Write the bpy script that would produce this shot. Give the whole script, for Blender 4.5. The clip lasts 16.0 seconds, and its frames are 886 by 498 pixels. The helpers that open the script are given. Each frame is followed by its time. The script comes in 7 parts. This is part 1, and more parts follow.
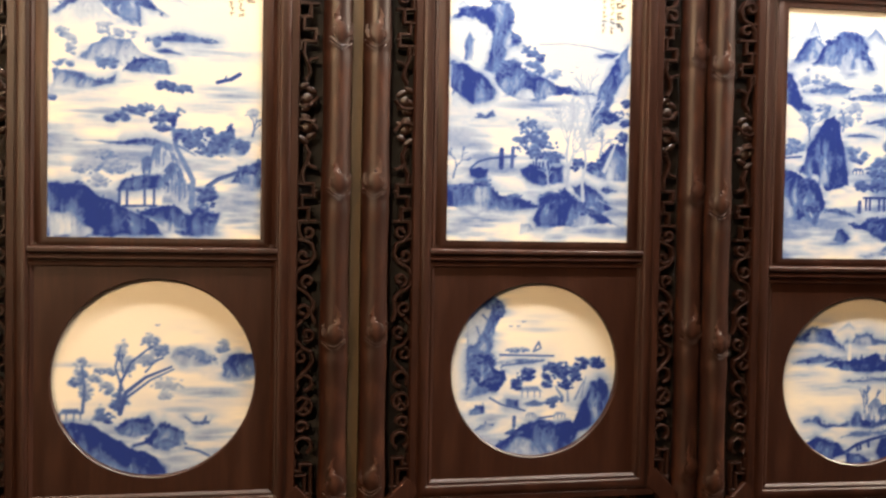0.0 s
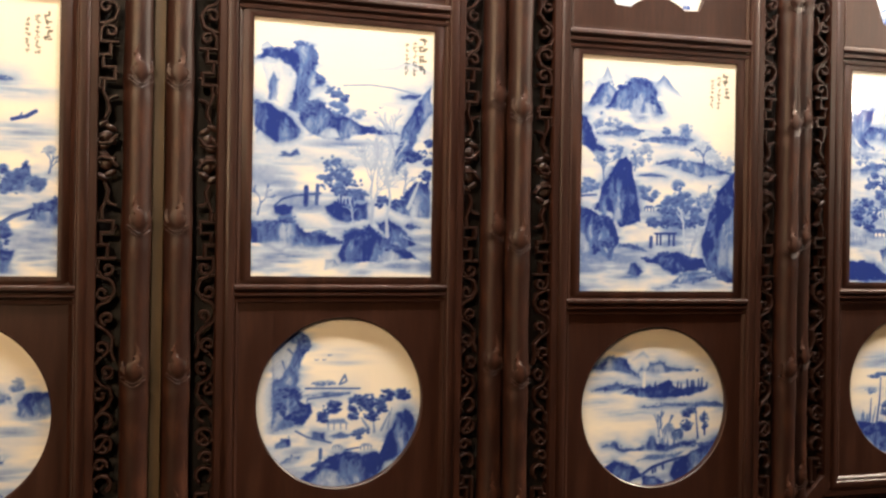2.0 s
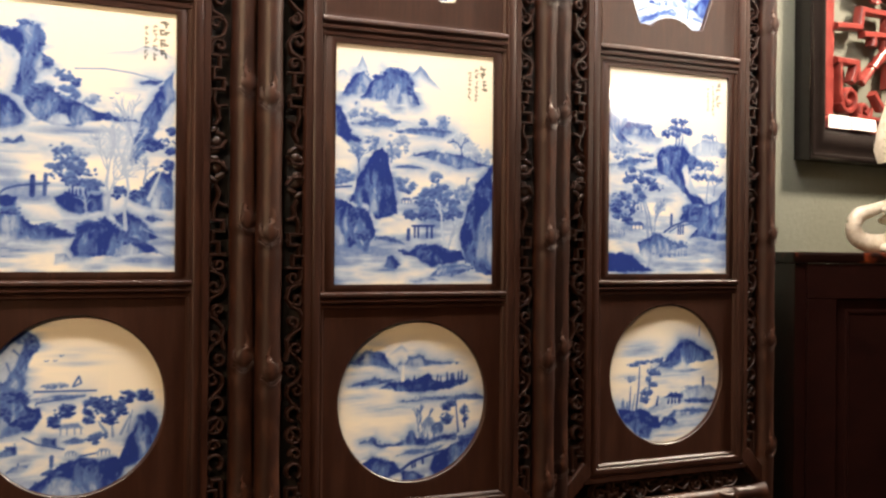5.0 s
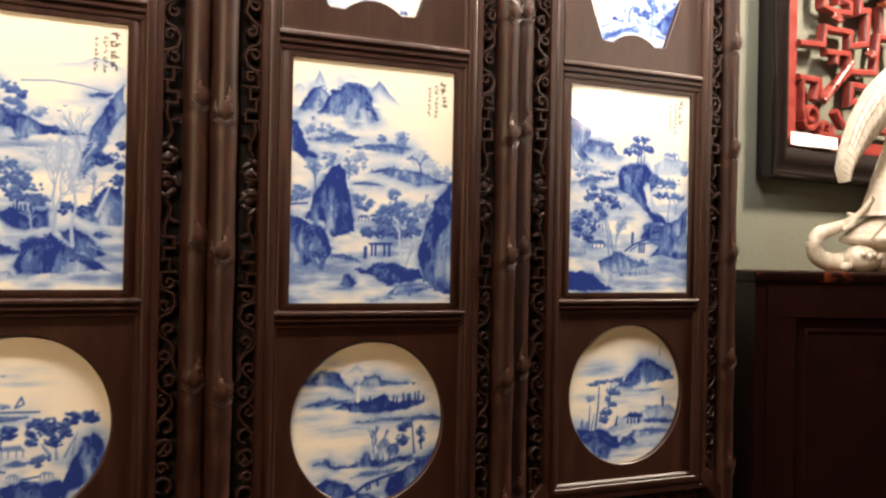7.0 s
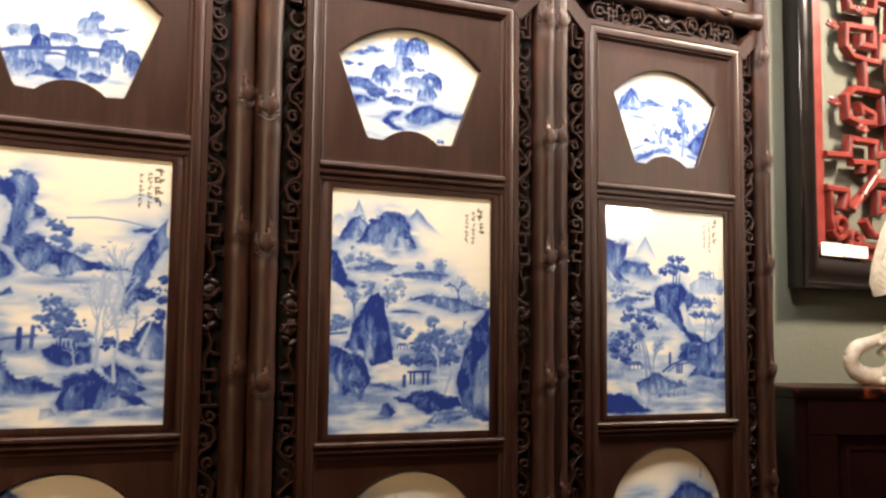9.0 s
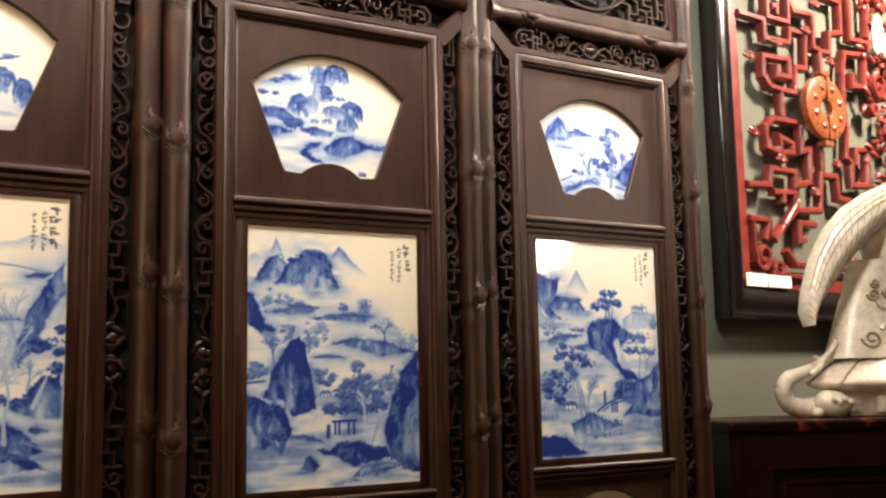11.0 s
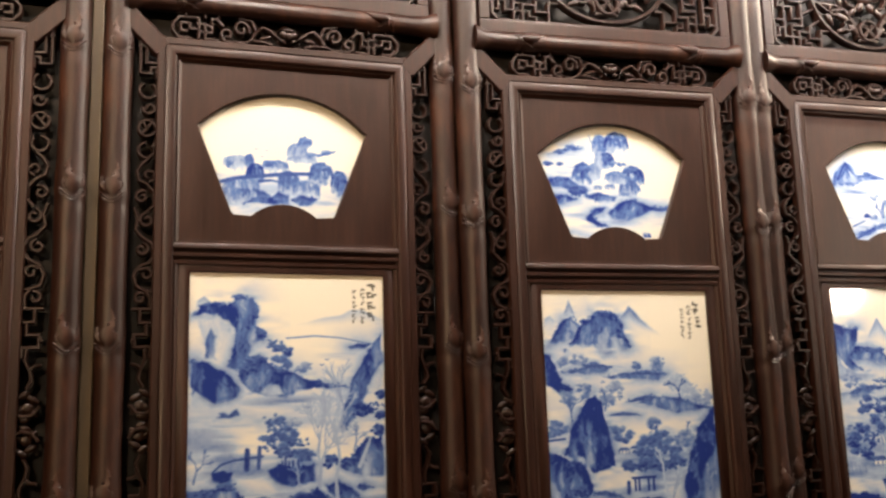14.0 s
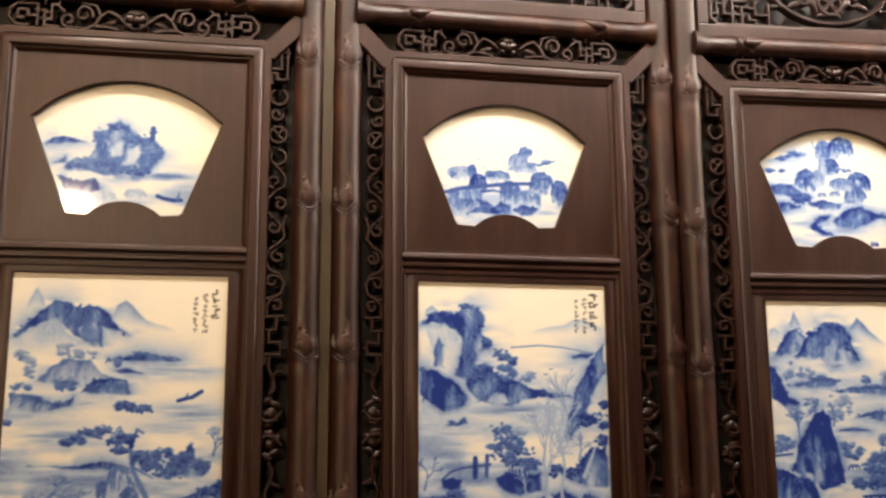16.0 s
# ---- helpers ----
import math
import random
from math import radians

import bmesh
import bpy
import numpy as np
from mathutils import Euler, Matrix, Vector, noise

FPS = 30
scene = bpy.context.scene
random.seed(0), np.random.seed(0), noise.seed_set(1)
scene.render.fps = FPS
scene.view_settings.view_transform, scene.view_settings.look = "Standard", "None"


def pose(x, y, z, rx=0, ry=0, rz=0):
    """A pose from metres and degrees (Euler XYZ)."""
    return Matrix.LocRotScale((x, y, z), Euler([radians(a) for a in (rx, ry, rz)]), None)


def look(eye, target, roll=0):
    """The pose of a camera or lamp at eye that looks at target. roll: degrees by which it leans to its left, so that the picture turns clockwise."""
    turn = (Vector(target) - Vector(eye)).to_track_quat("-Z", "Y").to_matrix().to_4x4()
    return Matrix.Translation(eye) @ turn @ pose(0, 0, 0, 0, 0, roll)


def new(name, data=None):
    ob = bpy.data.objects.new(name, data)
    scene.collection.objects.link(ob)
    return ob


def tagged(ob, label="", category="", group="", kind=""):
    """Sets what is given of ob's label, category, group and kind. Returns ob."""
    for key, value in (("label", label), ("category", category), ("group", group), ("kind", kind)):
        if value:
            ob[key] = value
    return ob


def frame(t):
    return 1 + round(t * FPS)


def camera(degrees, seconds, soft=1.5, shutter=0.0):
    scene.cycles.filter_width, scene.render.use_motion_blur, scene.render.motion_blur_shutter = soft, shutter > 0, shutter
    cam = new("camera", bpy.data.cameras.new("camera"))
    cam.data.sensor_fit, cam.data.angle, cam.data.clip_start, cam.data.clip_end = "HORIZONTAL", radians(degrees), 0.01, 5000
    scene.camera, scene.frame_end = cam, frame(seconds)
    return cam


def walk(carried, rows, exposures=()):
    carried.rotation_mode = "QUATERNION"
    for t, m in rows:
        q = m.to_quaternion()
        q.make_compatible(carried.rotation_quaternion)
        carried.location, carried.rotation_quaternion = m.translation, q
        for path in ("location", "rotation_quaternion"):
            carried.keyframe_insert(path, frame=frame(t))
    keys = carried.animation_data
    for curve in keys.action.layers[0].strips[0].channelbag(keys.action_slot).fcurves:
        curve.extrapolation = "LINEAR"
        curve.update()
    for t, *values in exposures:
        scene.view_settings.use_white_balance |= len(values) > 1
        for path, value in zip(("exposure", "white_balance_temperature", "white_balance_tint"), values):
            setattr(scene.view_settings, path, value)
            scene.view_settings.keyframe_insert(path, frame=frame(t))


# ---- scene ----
cam = camera(47.0, 16.0, soft=2.4, shutter=0.3)
# seconds, eye x y z, heading, pitch, lean
PATH = [
    (0, -0.4225, 0.0325, 1.5347, -9.789, -1.720, 1.019),
    (0.5, -0.3639, -0.0004, 1.5466, -10.315, -1.619, 0.910),
    (1, -0.3437, -0.0114, 1.5425, -12.854, -0.780, 0.942),
    (1.5, -0.3239, -0.0230, 1.5394, -15.096, -0.118, 1.013),
    (2, -0.3113, -0.0340, 1.5505, -16.385, -0.080, 0.892),
    (2.5, -0.2948, -0.0390, 1.5460, -17.458, 0.286, 0.602),
    (3, -0.2841, -0.0395, 1.5421, -18.861, 0.320, 0.282),
    (3.5, -0.2521, -0.0497, 1.5457, -19.462, -0.202, 0.115),
    (4, -0.2206, -0.0491, 1.5446, -21.346, -0.052, 0.110),
    (4.5, -0.1846, -0.0472, 1.5352, -23.809, 0.041, 0.119),
    (7, -0.1309, -0.0269, 1.5644, -27.154, 0.329, 1.103),
    (7.5, -0.1646, -0.0067, 1.5690, -26.831, 1.665, 0.461),
    (8, -0.1670, -0.0156, 1.5945, -26.513, 3.071, -0.202),
    (8.5, -0.1668, -0.0190, 1.6167, -25.932, 4.099, 0.162),
    (9, -0.1659, -0.0099, 1.6268, -26.156, 5.406, 0.629),
    (11.5, -0.1166, 0.0998, 1.6483, -31.429, 7.747, -1.421),
    (12, -0.0989, 0.0505, 1.6935, -27.954, 8.207, -1.175),
    (12.5, -0.0972, 0.0146, 1.7018, -24.141, 8.609, -1.205),
    (13, -0.1216, 0.0399, 1.6682, -21.596, 9.559, -1.792),
    (13.5, -0.1560, 0.0354, 1.6587, -18.781, 10.380, -1.771),
    (14, -0.1916, 0.0330, 1.6442, -15.747, 10.845, -1.760),
    (14.5, -0.2365, 0.0362, 1.6687, -13.811, 10.099, -1.482),
    (15, -0.2503, 0.0344, 1.6843, -11.744, 9.583, -0.979),
    (15.5, -0.2731, 0.0404, 1.6657, -9.477, 10.291, -0.611),
    (16, -0.3372, 0.0568, 1.6671, -8.414, 10.763, -0.302),
]


def eye_pose(x, y, z, yaw, pitch, lean):
    a, b = radians(yaw), radians(pitch)
    return look((x, y, z), (x - math.sin(a) * math.cos(b), y + math.cos(a) * math.cos(b), z + math.sin(b)), lean)


walk(cam, [(t, eye_pose(*row)) for t, *row in PATH], exposures=[(0.0, 0.72), (1.5, 0.52), (4.5, 0.34), (7.0, 0.26), (8.0, 0.08), (9.0, 0.0), (11.5, -0.40), (16.0, -0.28)])

# ---- light ----
world = bpy.data.worlds.new("room_air")
scene.world = world
world.use_nodes = True
world.node_tree.nodes["Background"].inputs[0].default_value = (1.0, 0.86, 0.68, 1)
world.node_tree.nodes["Background"].inputs[1].default_value = 0.003


def lamp(name, kind, place, target, power, colour, size=0.1, cone=60, blend=0.6):
    data = bpy.data.lights.new(name, kind)
    data.energy, data.color = power, colour
    if kind == "AREA":
        data.shape, data.size = "DISK", size
    if kind == "SPOT":
        data.spot_size, data.spot_blend, data.shadow_soft_size = radians(cone), blend, size
    ob = new(name, data)
    ob.matrix_world = look(place, target)
    return ob


WARM, AMBERY, NEUTRAL, COOL, LILAC = (1.0, 0.74, 0.48), (1.0, 0.62, 0.32), (1.0, 0.83, 0.65), (1.0, 0.88, 0.77), (1.0, 0.90, 0.87)
# first and third follow highlights on the plaques; the second is added, warming the rounds
SPOTS = [(-1.15, -1.55, 2.80), (-2.5, -1.6, 2.90), (2.6, -0.43, 2.33)]
AIMS = [(-0.75, 1.6, 2.35), (0.35, 1.6, 1.35), (1.35, 1.65, 2.42)]
for (sx, sy, sz), aim, power, colour, size in zip(SPOTS, AIMS, (225, 370, 120), (WARM, AMBERY, NEUTRAL), (0.06, 0.06, 0.09)):
    lamp("spot_light", "SPOT", (sx, sy, sz - 0.09), aim, power, colour, size, (62, 54, 46)[SPOTS.index((sx, sy, sz))], 1.0)
# added small lamps, hung out of view close before the screen to brighten its top
HUNG_FILL = [(-0.72, 1.18, 2.90), (0.02, 1.19, 2.90), (0.62, 1.19, 2.90), (1.30, 1.20, 2.90)]
for (sx, sy, sz), power, colour in zip(HUNG_FILL, (29, 29, 31, 32), (NEUTRAL, COOL, COOL, COOL)):
    lamp("hung_fill_light", "AREA", (sx, sy, sz), (sx, 1.6, 2.6), power, colour, 0.22)
# added flat round ceiling lamps, out of view: sheen on upper wood, light on panel
FLUSH_FILL = [(-0.35, 0.2, 3.355), (0.55, 0.2, 3.355), (1.4, 0.2, 3.355), (2.85, 1.3, 3.355)]
for (sx, sy, sz), power, colour in zip(FLUSH_FILL[:3], (120, 165, 450), (NEUTRAL, NEUTRAL, LILAC)):
    lamp("flush_fill_light", "SPOT", (sx, sy, sz), (sx, 1.62, 2.62), power, colour, 0.16, 46, 1.0)
lamp("flush_fill_light", "AREA", FLUSH_FILL[3], (2.75, 1.95, 2.2), 300, NEUTRAL, 0.34)


# ---- materials ----
def nodes_of(name):
    m = bpy.data.materials.new(name)
    m.use_nodes = True
    return m, m.node_tree, m.node_tree.nodes["Principled BSDF"]


def add(tree, kind, **values):
    n = tree.nodes.new(kind)
    for k, v in values.items():
        n.inputs[k].default_value = v
    return n


def ramp(tree, fac, stops):
    r = tree.nodes.new("ShaderNodeValToRGB")
    r.color_ramp.elements[0].position, r.color_ramp.elements[0].color = stops[0][0], (*stops[0][1], 1)
    r.color_ramp.elements[1].position, r.color_ramp.elements[1].color = stops[-1][0], (*stops[-1][1], 1)
    for p, c in stops[1:-1]:
        e = r.color_ramp.elements.new(p)
        e.color = (*c, 1)
    tree.links.new(fac, r.inputs[0])
    return r.outputs[0]


def coords(tree, scale):
    t = tree.nodes.new("ShaderNodeTexCoord")
    m = add(tree, "ShaderNodeMapping", Scale=scale)
    tree.links.new(t.outputs["Object"], m.inputs[0])
    return m.outputs[0]


def surface(name, stops, scale=(1, 1, 1), fine=40, rough=(0.3, 0.5), bump=0.15, coat=0.0, metal=0.0, spec=0.5, step=0.002):
    """Colour from stretched noise, a finer noise for gloss and relief."""
    m, tree, b = nodes_of(name)
    at = coords(tree, scale)
    n1 = add(tree, "ShaderNodeTexNoise", Scale=6.0, Detail=6.0, Roughness=0.65)
    n2 = add(tree, "ShaderNodeTexNoise", Scale=float(fine), Detail=5.0, Roughness=0.6)
    for n in (n1, n2):
        tree.links.new(at, n.inputs["Vector"])
    mix = add(tree, "ShaderNodeMath")
    mix.operation = "MULTIPLY_ADD"
    mix.inputs[1].default_value = 0.45
    tree.links.new(n2.outputs[0], mix.inputs[0])
    sc = add(tree, "ShaderNodeMath")
    sc.operation = "MULTIPLY"
    sc.inputs[1].default_value = 0.55
    tree.links.new(n1.outputs[0], sc.inputs[0])
    tree.links.new(sc.outputs[0], mix.inputs[2])
    tree.links.new(ramp(tree, mix.outputs[0], stops), b.inputs["Base Color"])
    r = add(tree, "ShaderNodeMapRange")
    r.inputs["From Min"].default_value, r.inputs["From Max"].default_value = 0.3, 0.7
    r.inputs["To Min"].default_value, r.inputs["To Max"].default_value = rough
    tree.links.new(n1.outputs[0], r.inputs[0])
    tree.links.new(r.outputs[0], b.inputs["Roughness"])
    bp = add(tree, "ShaderNodeBump", Strength=bump, Distance=step)
    tree.links.new(n2.outputs[0], bp.inputs["Height"])
    tree.links.new(bp.outputs[0], b.inputs["Normal"])
    b.inputs["Coat Weight"].default_value, b.inputs["Coat Roughness"].default_value = coat, 0.15
    b.inputs["Metallic"].default_value, b.inputs["Specular IOR Level"].default_value = metal, spec
    return m


WOOD = surface("dark_wood", [(0.3, (0.0088, 0.0026, 0.0013)), (0.5, (0.0210, 0.0063, 0.0030)), (0.72, (0.047, 0.0150, 0.0068))], (7, 7, 0.7), 30, (0.36, 0.48), 0.12, spec=0.34)
BOARD = surface("board_wood", [(0.34, (0.014, 0.0040, 0.0019)), (0.5, (0.023, 0.0068, 0.0030)), (0.66, (0.036, 0.0112, 0.0047))], (7, 7, 0.8), 26, (0.36, 0.48), 0.06, spec=0.38)
POST = surface("post_wood", [(0.28, (0.0075, 0.0020, 0.0011)), (0.5, (0.019, 0.0056, 0.0027)), (0.72, (0.064, 0.0205, 0.0082))], (4, 4, 1.2), 18, (0.38, 0.50), 0.15, spec=0.36)
FRET = surface("fret_wood", [(0.3, (0.00738, 0.002624, 0.001886)), (0.7, (0.02952, 0.01148, 0.00697))], (3, 3, 3), 60, (0.30, 0.45), 0.2, spec=0.42)
# near-black, stands in for the shade behind the pierced work
SHADE = surface("gap_shade", [(0.3, (0.0035, 0.0018, 0.0013)), (0.7, (0.0075, 0.0038, 0.0027))], (3, 3, 1), 30, (0.6, 0.8), 0.2)
GILT = surface("gilt_strip", [(0.3, (0.042, 0.025, 0.009)), (0.7, (0.072, 0.044, 0.017))], (4, 4, 0.8), 40, (0.45, 0.6), 0.1)
WALL = surface("green_plaster", [(0.3, (0.08078, 0.08442, 0.06237)), (0.7, (0.1028, 0.1061, 0.08085))], (1, 1, 1), 70, (0.7, 0.85), 0.35, step=0.004)
CEIL = surface("ceiling_paint", [(0.3, (0.34, 0.33, 0.33)), (0.7, (0.40, 0.39, 0.39))], (1, 1, 1), 50, (0.8, 0.9), 0.1)
ROOM = surface("unseen_dark_wall", [(0.3, (0.016, 0.010, 0.008)), (0.7, (0.034, 0.021, 0.016))], (2, 2, 0.6), 30, (0.5, 0.7), 0.1)
FLOOR = surface("floor_boards", [(0.3, (0.03, 0.017, 0.011)), (0.7, (0.06, 0.034, 0.022))], (1, 8, 1), 30, (0.35, 0.5), 0.1)
LACQUER = surface("red_lacquer", [(0.3, (0.07875, 0.0096, 0.0078)), (0.5, (0.1575, 0.0204, 0.0156)), (0.72, (0.2415, 0.0384, 0.026))], (5, 5, 5), 50, (0.30, 0.45), 0.2, coat=0.12)
AMBER = surface("amber_lacquer", [(0.3, (0.13, 0.030, 0.013)), (0.7, (0.34, 0.105, 0.038))], (14, 14, 14), 60, (0.2, 0.35), 0.25, coat=0.4)
BLACK = surface("black_lacquer", [(0.3, (0.004, 0.003, 0.003)), (0.7, (0.009, 0.006, 0.005))], (3, 3, 3), 50, (0.16, 0.26), 0.03, spec=0.5)
CABINET = surface("worn_lacquer", [(0.3, (0.007, 0.0028, 0.0024)), (0.68, (0.017, 0.005, 0.004)), (0.74, (0.09, 0.016, 0.005))], (2.2, 2.2, 2.2), 14, (0.3, 0.42), 0.1, spec=0.12)
CABTOP = surface("rubbed_lacquer", [(0.3, (0.004, 0.0016, 0.0013)), (0.53, (0.008, 0.0025, 0.0018)), (0.6, (0.12, 0.022, 0.007))], (1.6, 1.6, 1.6), 14, (0.3, 0.42), 0.1, spec=0.1)
GLAZE = surface("cream_glaze", [(0.3, (0.50, 0.42, 0.31)), (0.5, (0.68, 0.61, 0.50)), (0.7, (0.76, 0.70, 0.60))], (6, 6, 6), 30, (0.18, 0.35), 0.25, coat=0.3)
STAIN = surface("brown_glaze", [(0.3, (0.20, 0.14, 0.085)), (0.7, (0.36, 0.27, 0.18))], (6, 6, 6), 40, (0.3, 0.45), 0.2)
PAPER = surface("label_card", [(0.3, (0.74, 0.73, 0.7)), (0.7, (0.8, 0.79, 0.77))], (9, 9, 9), 80, (0.6, 0.7), 0.05)
METAL = surface("white_metal", [(0.3, (0.6, 0.6, 0.58)), (0.7, (0.68, 0.68, 0.66))], (5, 5, 5), 60, (0.35, 0.5), 0.05)
PORCELAIN, _t, _b = nodes_of("painted_porcelain")
_a = _t.nodes.new("ShaderNodeAttribute")
_a.attribute_name = "painting"
_n = add(_t, "ShaderNodeTexNoise", Scale=90.0, Detail=3.0)
_l = add(_t, "ShaderNodeTexNoise", Scale=7.0, Detail=2.0)
for _q in (_n, _l):
    _t.links.new(coords(_t, (1, 1, 1)), _q.inputs["Vector"])
_bp = add(_t, "ShaderNodeBump", Strength=0.08, Distance=0.004)
_t.links.new(_l.outputs[0], _bp.inputs["Height"])
_t.links.new(_bp.outputs[0], _b.inputs["Normal"])
_t.links.new(_a.outputs["Color"], _b.inputs["Base Color"])
_r = add(_t, "ShaderNodeMapRange")
_r.inputs["To Min"].default_value, _r.inputs["To Max"].default_value = 0.035, 0.09
_t.links.new(_n.outputs[0], _r.inputs[0])
_t.links.new(_r.outputs[0], _b.inputs["Roughness"])
GLOW, _t, _b = nodes_of("lamp_glow")
_b.inputs["Emission Color"].default_value, _b.inputs["Emission Strength"].default_value = (1, 0.85, 0.62, 1), 40.0


# ---- shaping helpers ----
def empty(name, m, label, category, group=""):
    ob = new(name)
    ob.matrix_world = m
    ob.empty_display_size = 0.1
    return tagged(ob, label, category, group)


def mesh_of(name, bm, material, smooth=False, crease=40):
    me = bpy.data.meshes.new(name)
    bmesh.ops.recalc_face_normals(bm, faces=bm.faces)
    bm.to_mesh(me)
    bm.free()
    me.materials.append(material)
    if smooth:
        me.polygons.foreach_set("use_smooth", [True] * len(me.polygons))
        me.update()
        me.set_sharp_from_angle(angle=radians(crease))
    return me


def hang(name, me, parent, m=None, label=""):
    """A part on a shared mesh."""
    ob = new(name, me)
    ob.parent = parent
    if m is not None:
        ob.matrix_local = m
    return tagged(ob, label)


def part(name, bm, material, parent, label="", smooth=False):
    return hang(name, mesh_of(name, bm, material, smooth), parent, None, label)


def solid(name, bm, material, label, category="", kind="structure", smooth=False):
    return tagged(new(name, mesh_of(name, bm, material, smooth)), label, category, "", kind)


def box(bm, x0, x1, y0, y1, z0, z1, bevel=0.0, segments=2):
    made = bmesh.ops.create_cube(bm, size=1.0, matrix=Matrix.LocRotScale(((x0 + x1) / 2, (y0 + y1) / 2, (z0 + z1) / 2), None, (x1 - x0, y1 - y0, z1 - z0)))
    if bevel:
        edges = list({e for v in made["verts"] for e in v.link_edges})
        bmesh.ops.bevel(bm, geom=edges, offset=bevel, segments=segments, affect="EDGES", profile=0.6)
    return bm


def boxes(*args, bevel=0.0):
    return box(bmesh.new(), *args, bevel=bevel)


def sweep(bm, profile, path, closed=False):
    """Profile points (across, out) carried along a flat path of (x, z); out points to -y."""
    n = len(path)
    rings = []
    for i, (x, z) in enumerate(path):
        a = path[(i - 1) % n] if closed or i else path[i]
        c = path[(i + 1) % n] if closed or i < n - 1 else path[i]
        d0, d1 = Vector((x - a[0], z - a[1])), Vector((c[0] - x, c[1] - z))
        d0 = d0.normalized() if d0.length > 1e-9 else d1.normalized()
        d1 = d1.normalized() if d1.length > 1e-9 else d0
        n0, n1 = Vector((-d0.y, d0.x)), Vector((-d1.y, d1.x))
        m = (n0 + n1)
        m = m.normalized() if m.length > 1e-6 else n0
        m = m / max(0.5, m.dot(n0))
        rings.append([bm.verts.new((x + m.x * p, -q, z + m.y * p)) for p, q in profile])
    k = len(profile)
    for i in range(n if closed else n - 1):
        r, s = rings[i], rings[(i + 1) % n]
        for j in range(k - 1):
            bm.faces.new((r[j], r[j + 1], s[j + 1], s[j]))
    if not closed:
        bm.faces.new(rings[0])
        bm.faces.new(rings[-1][::-1])
    return bm


def bead(w, front, back=0.0):
    """A rounded carved band, w wide, standing out from back to front."""
    h = w / 2
    return [(-h, back), (-h, front - 0.35 * w), (-0.55 * h, front), (0.55 * h, front), (h, front - 0.35 * w), (h, back)]


def arc(cx, cz, r, a0, a1, n=10, squash=1.0):
    return [(cx + r * math.cos(radians(a0 + (a1 - a0) * i / n)), cz + squash * r * math.sin(radians(a0 + (a1 - a0) * i / n))) for i in range(n + 1)]


def curl(cx, cz, r, a0, turns, n=16, end=0.25):
    """A spiral from radius r inwards."""
    return [(cx + r * (1 - (1 - end) * i / n) * math.cos(radians(a0 + 360 * turns * i / n)), cz + r * (1 - (1 - end) * i / n) * math.sin(radians(a0 + 360 * turns * i / n))) for i in range(n + 1)]


def lump(bm, x, y, z, rx, ry, rz, turn=0.0, u=10, v=6):
    bmesh.ops.create_uvsphere(bm, u_segments=u, v_segments=v, radius=1.0, matrix=Matrix.Translation((x, y, z)) @ Euler((0, radians(turn), 0)).to_matrix().to_4x4() @ Matrix.Diagonal((rx, ry, rz, 1)))
    return bm


def flowing(points, radii, steps=5):
    """A smooth run of points and radii through the given ones."""
    out, rad = [], []
    v = [Vector(q) for q in points]
    for i in range(len(v) - 1):
        a, b, c, d = v[max(0, i - 1)], v[i], v[i + 1], v[min(len(v) - 1, i + 2)]
        for k in range(steps):
            t = k / steps
            out.append(0.5 * (2 * b + (c - a) * t + (2 * a - 5 * b + 4 * c - d) * t * t + (3 * b - a - 3 * c + d) * t**3))
            rad.append(radii[i] * (1 - t) + radii[i + 1] * t)
    return out + [v[-1]], rad + [radii[-1]]


def tube(bm, points, radii, sides=10, caps=True):
    """A round limb through 3D points."""
    rings = []
    for i, p in enumerate(points):
        a, b = Vector(points[max(0, i - 1)]), Vector(points[min(len(points) - 1, i + 1)])
        d = (b - a).normalized()
        s = d.cross((0, 0, 1)) if abs(d.z) < 0.95 else d.cross((0, 1, 0))
        s.normalize()
        t = s.cross(d)
        rings.append([bm.verts.new(Vector(p) + radii[i] * (math.cos(2 * math.pi * k / sides) * s + math.sin(2 * math.pi * k / sides) * t)) for k in range(sides)])
    for r, s in zip(rings, rings[1:]):
        for k in range(sides):
            bm.faces.new((r[k], r[(k + 1) % sides], s[(k + 1) % sides], s[k]))
    if caps:
        bm.faces.new(rings[0])
        bm.faces.new(rings[-1][::-1])
    return bm


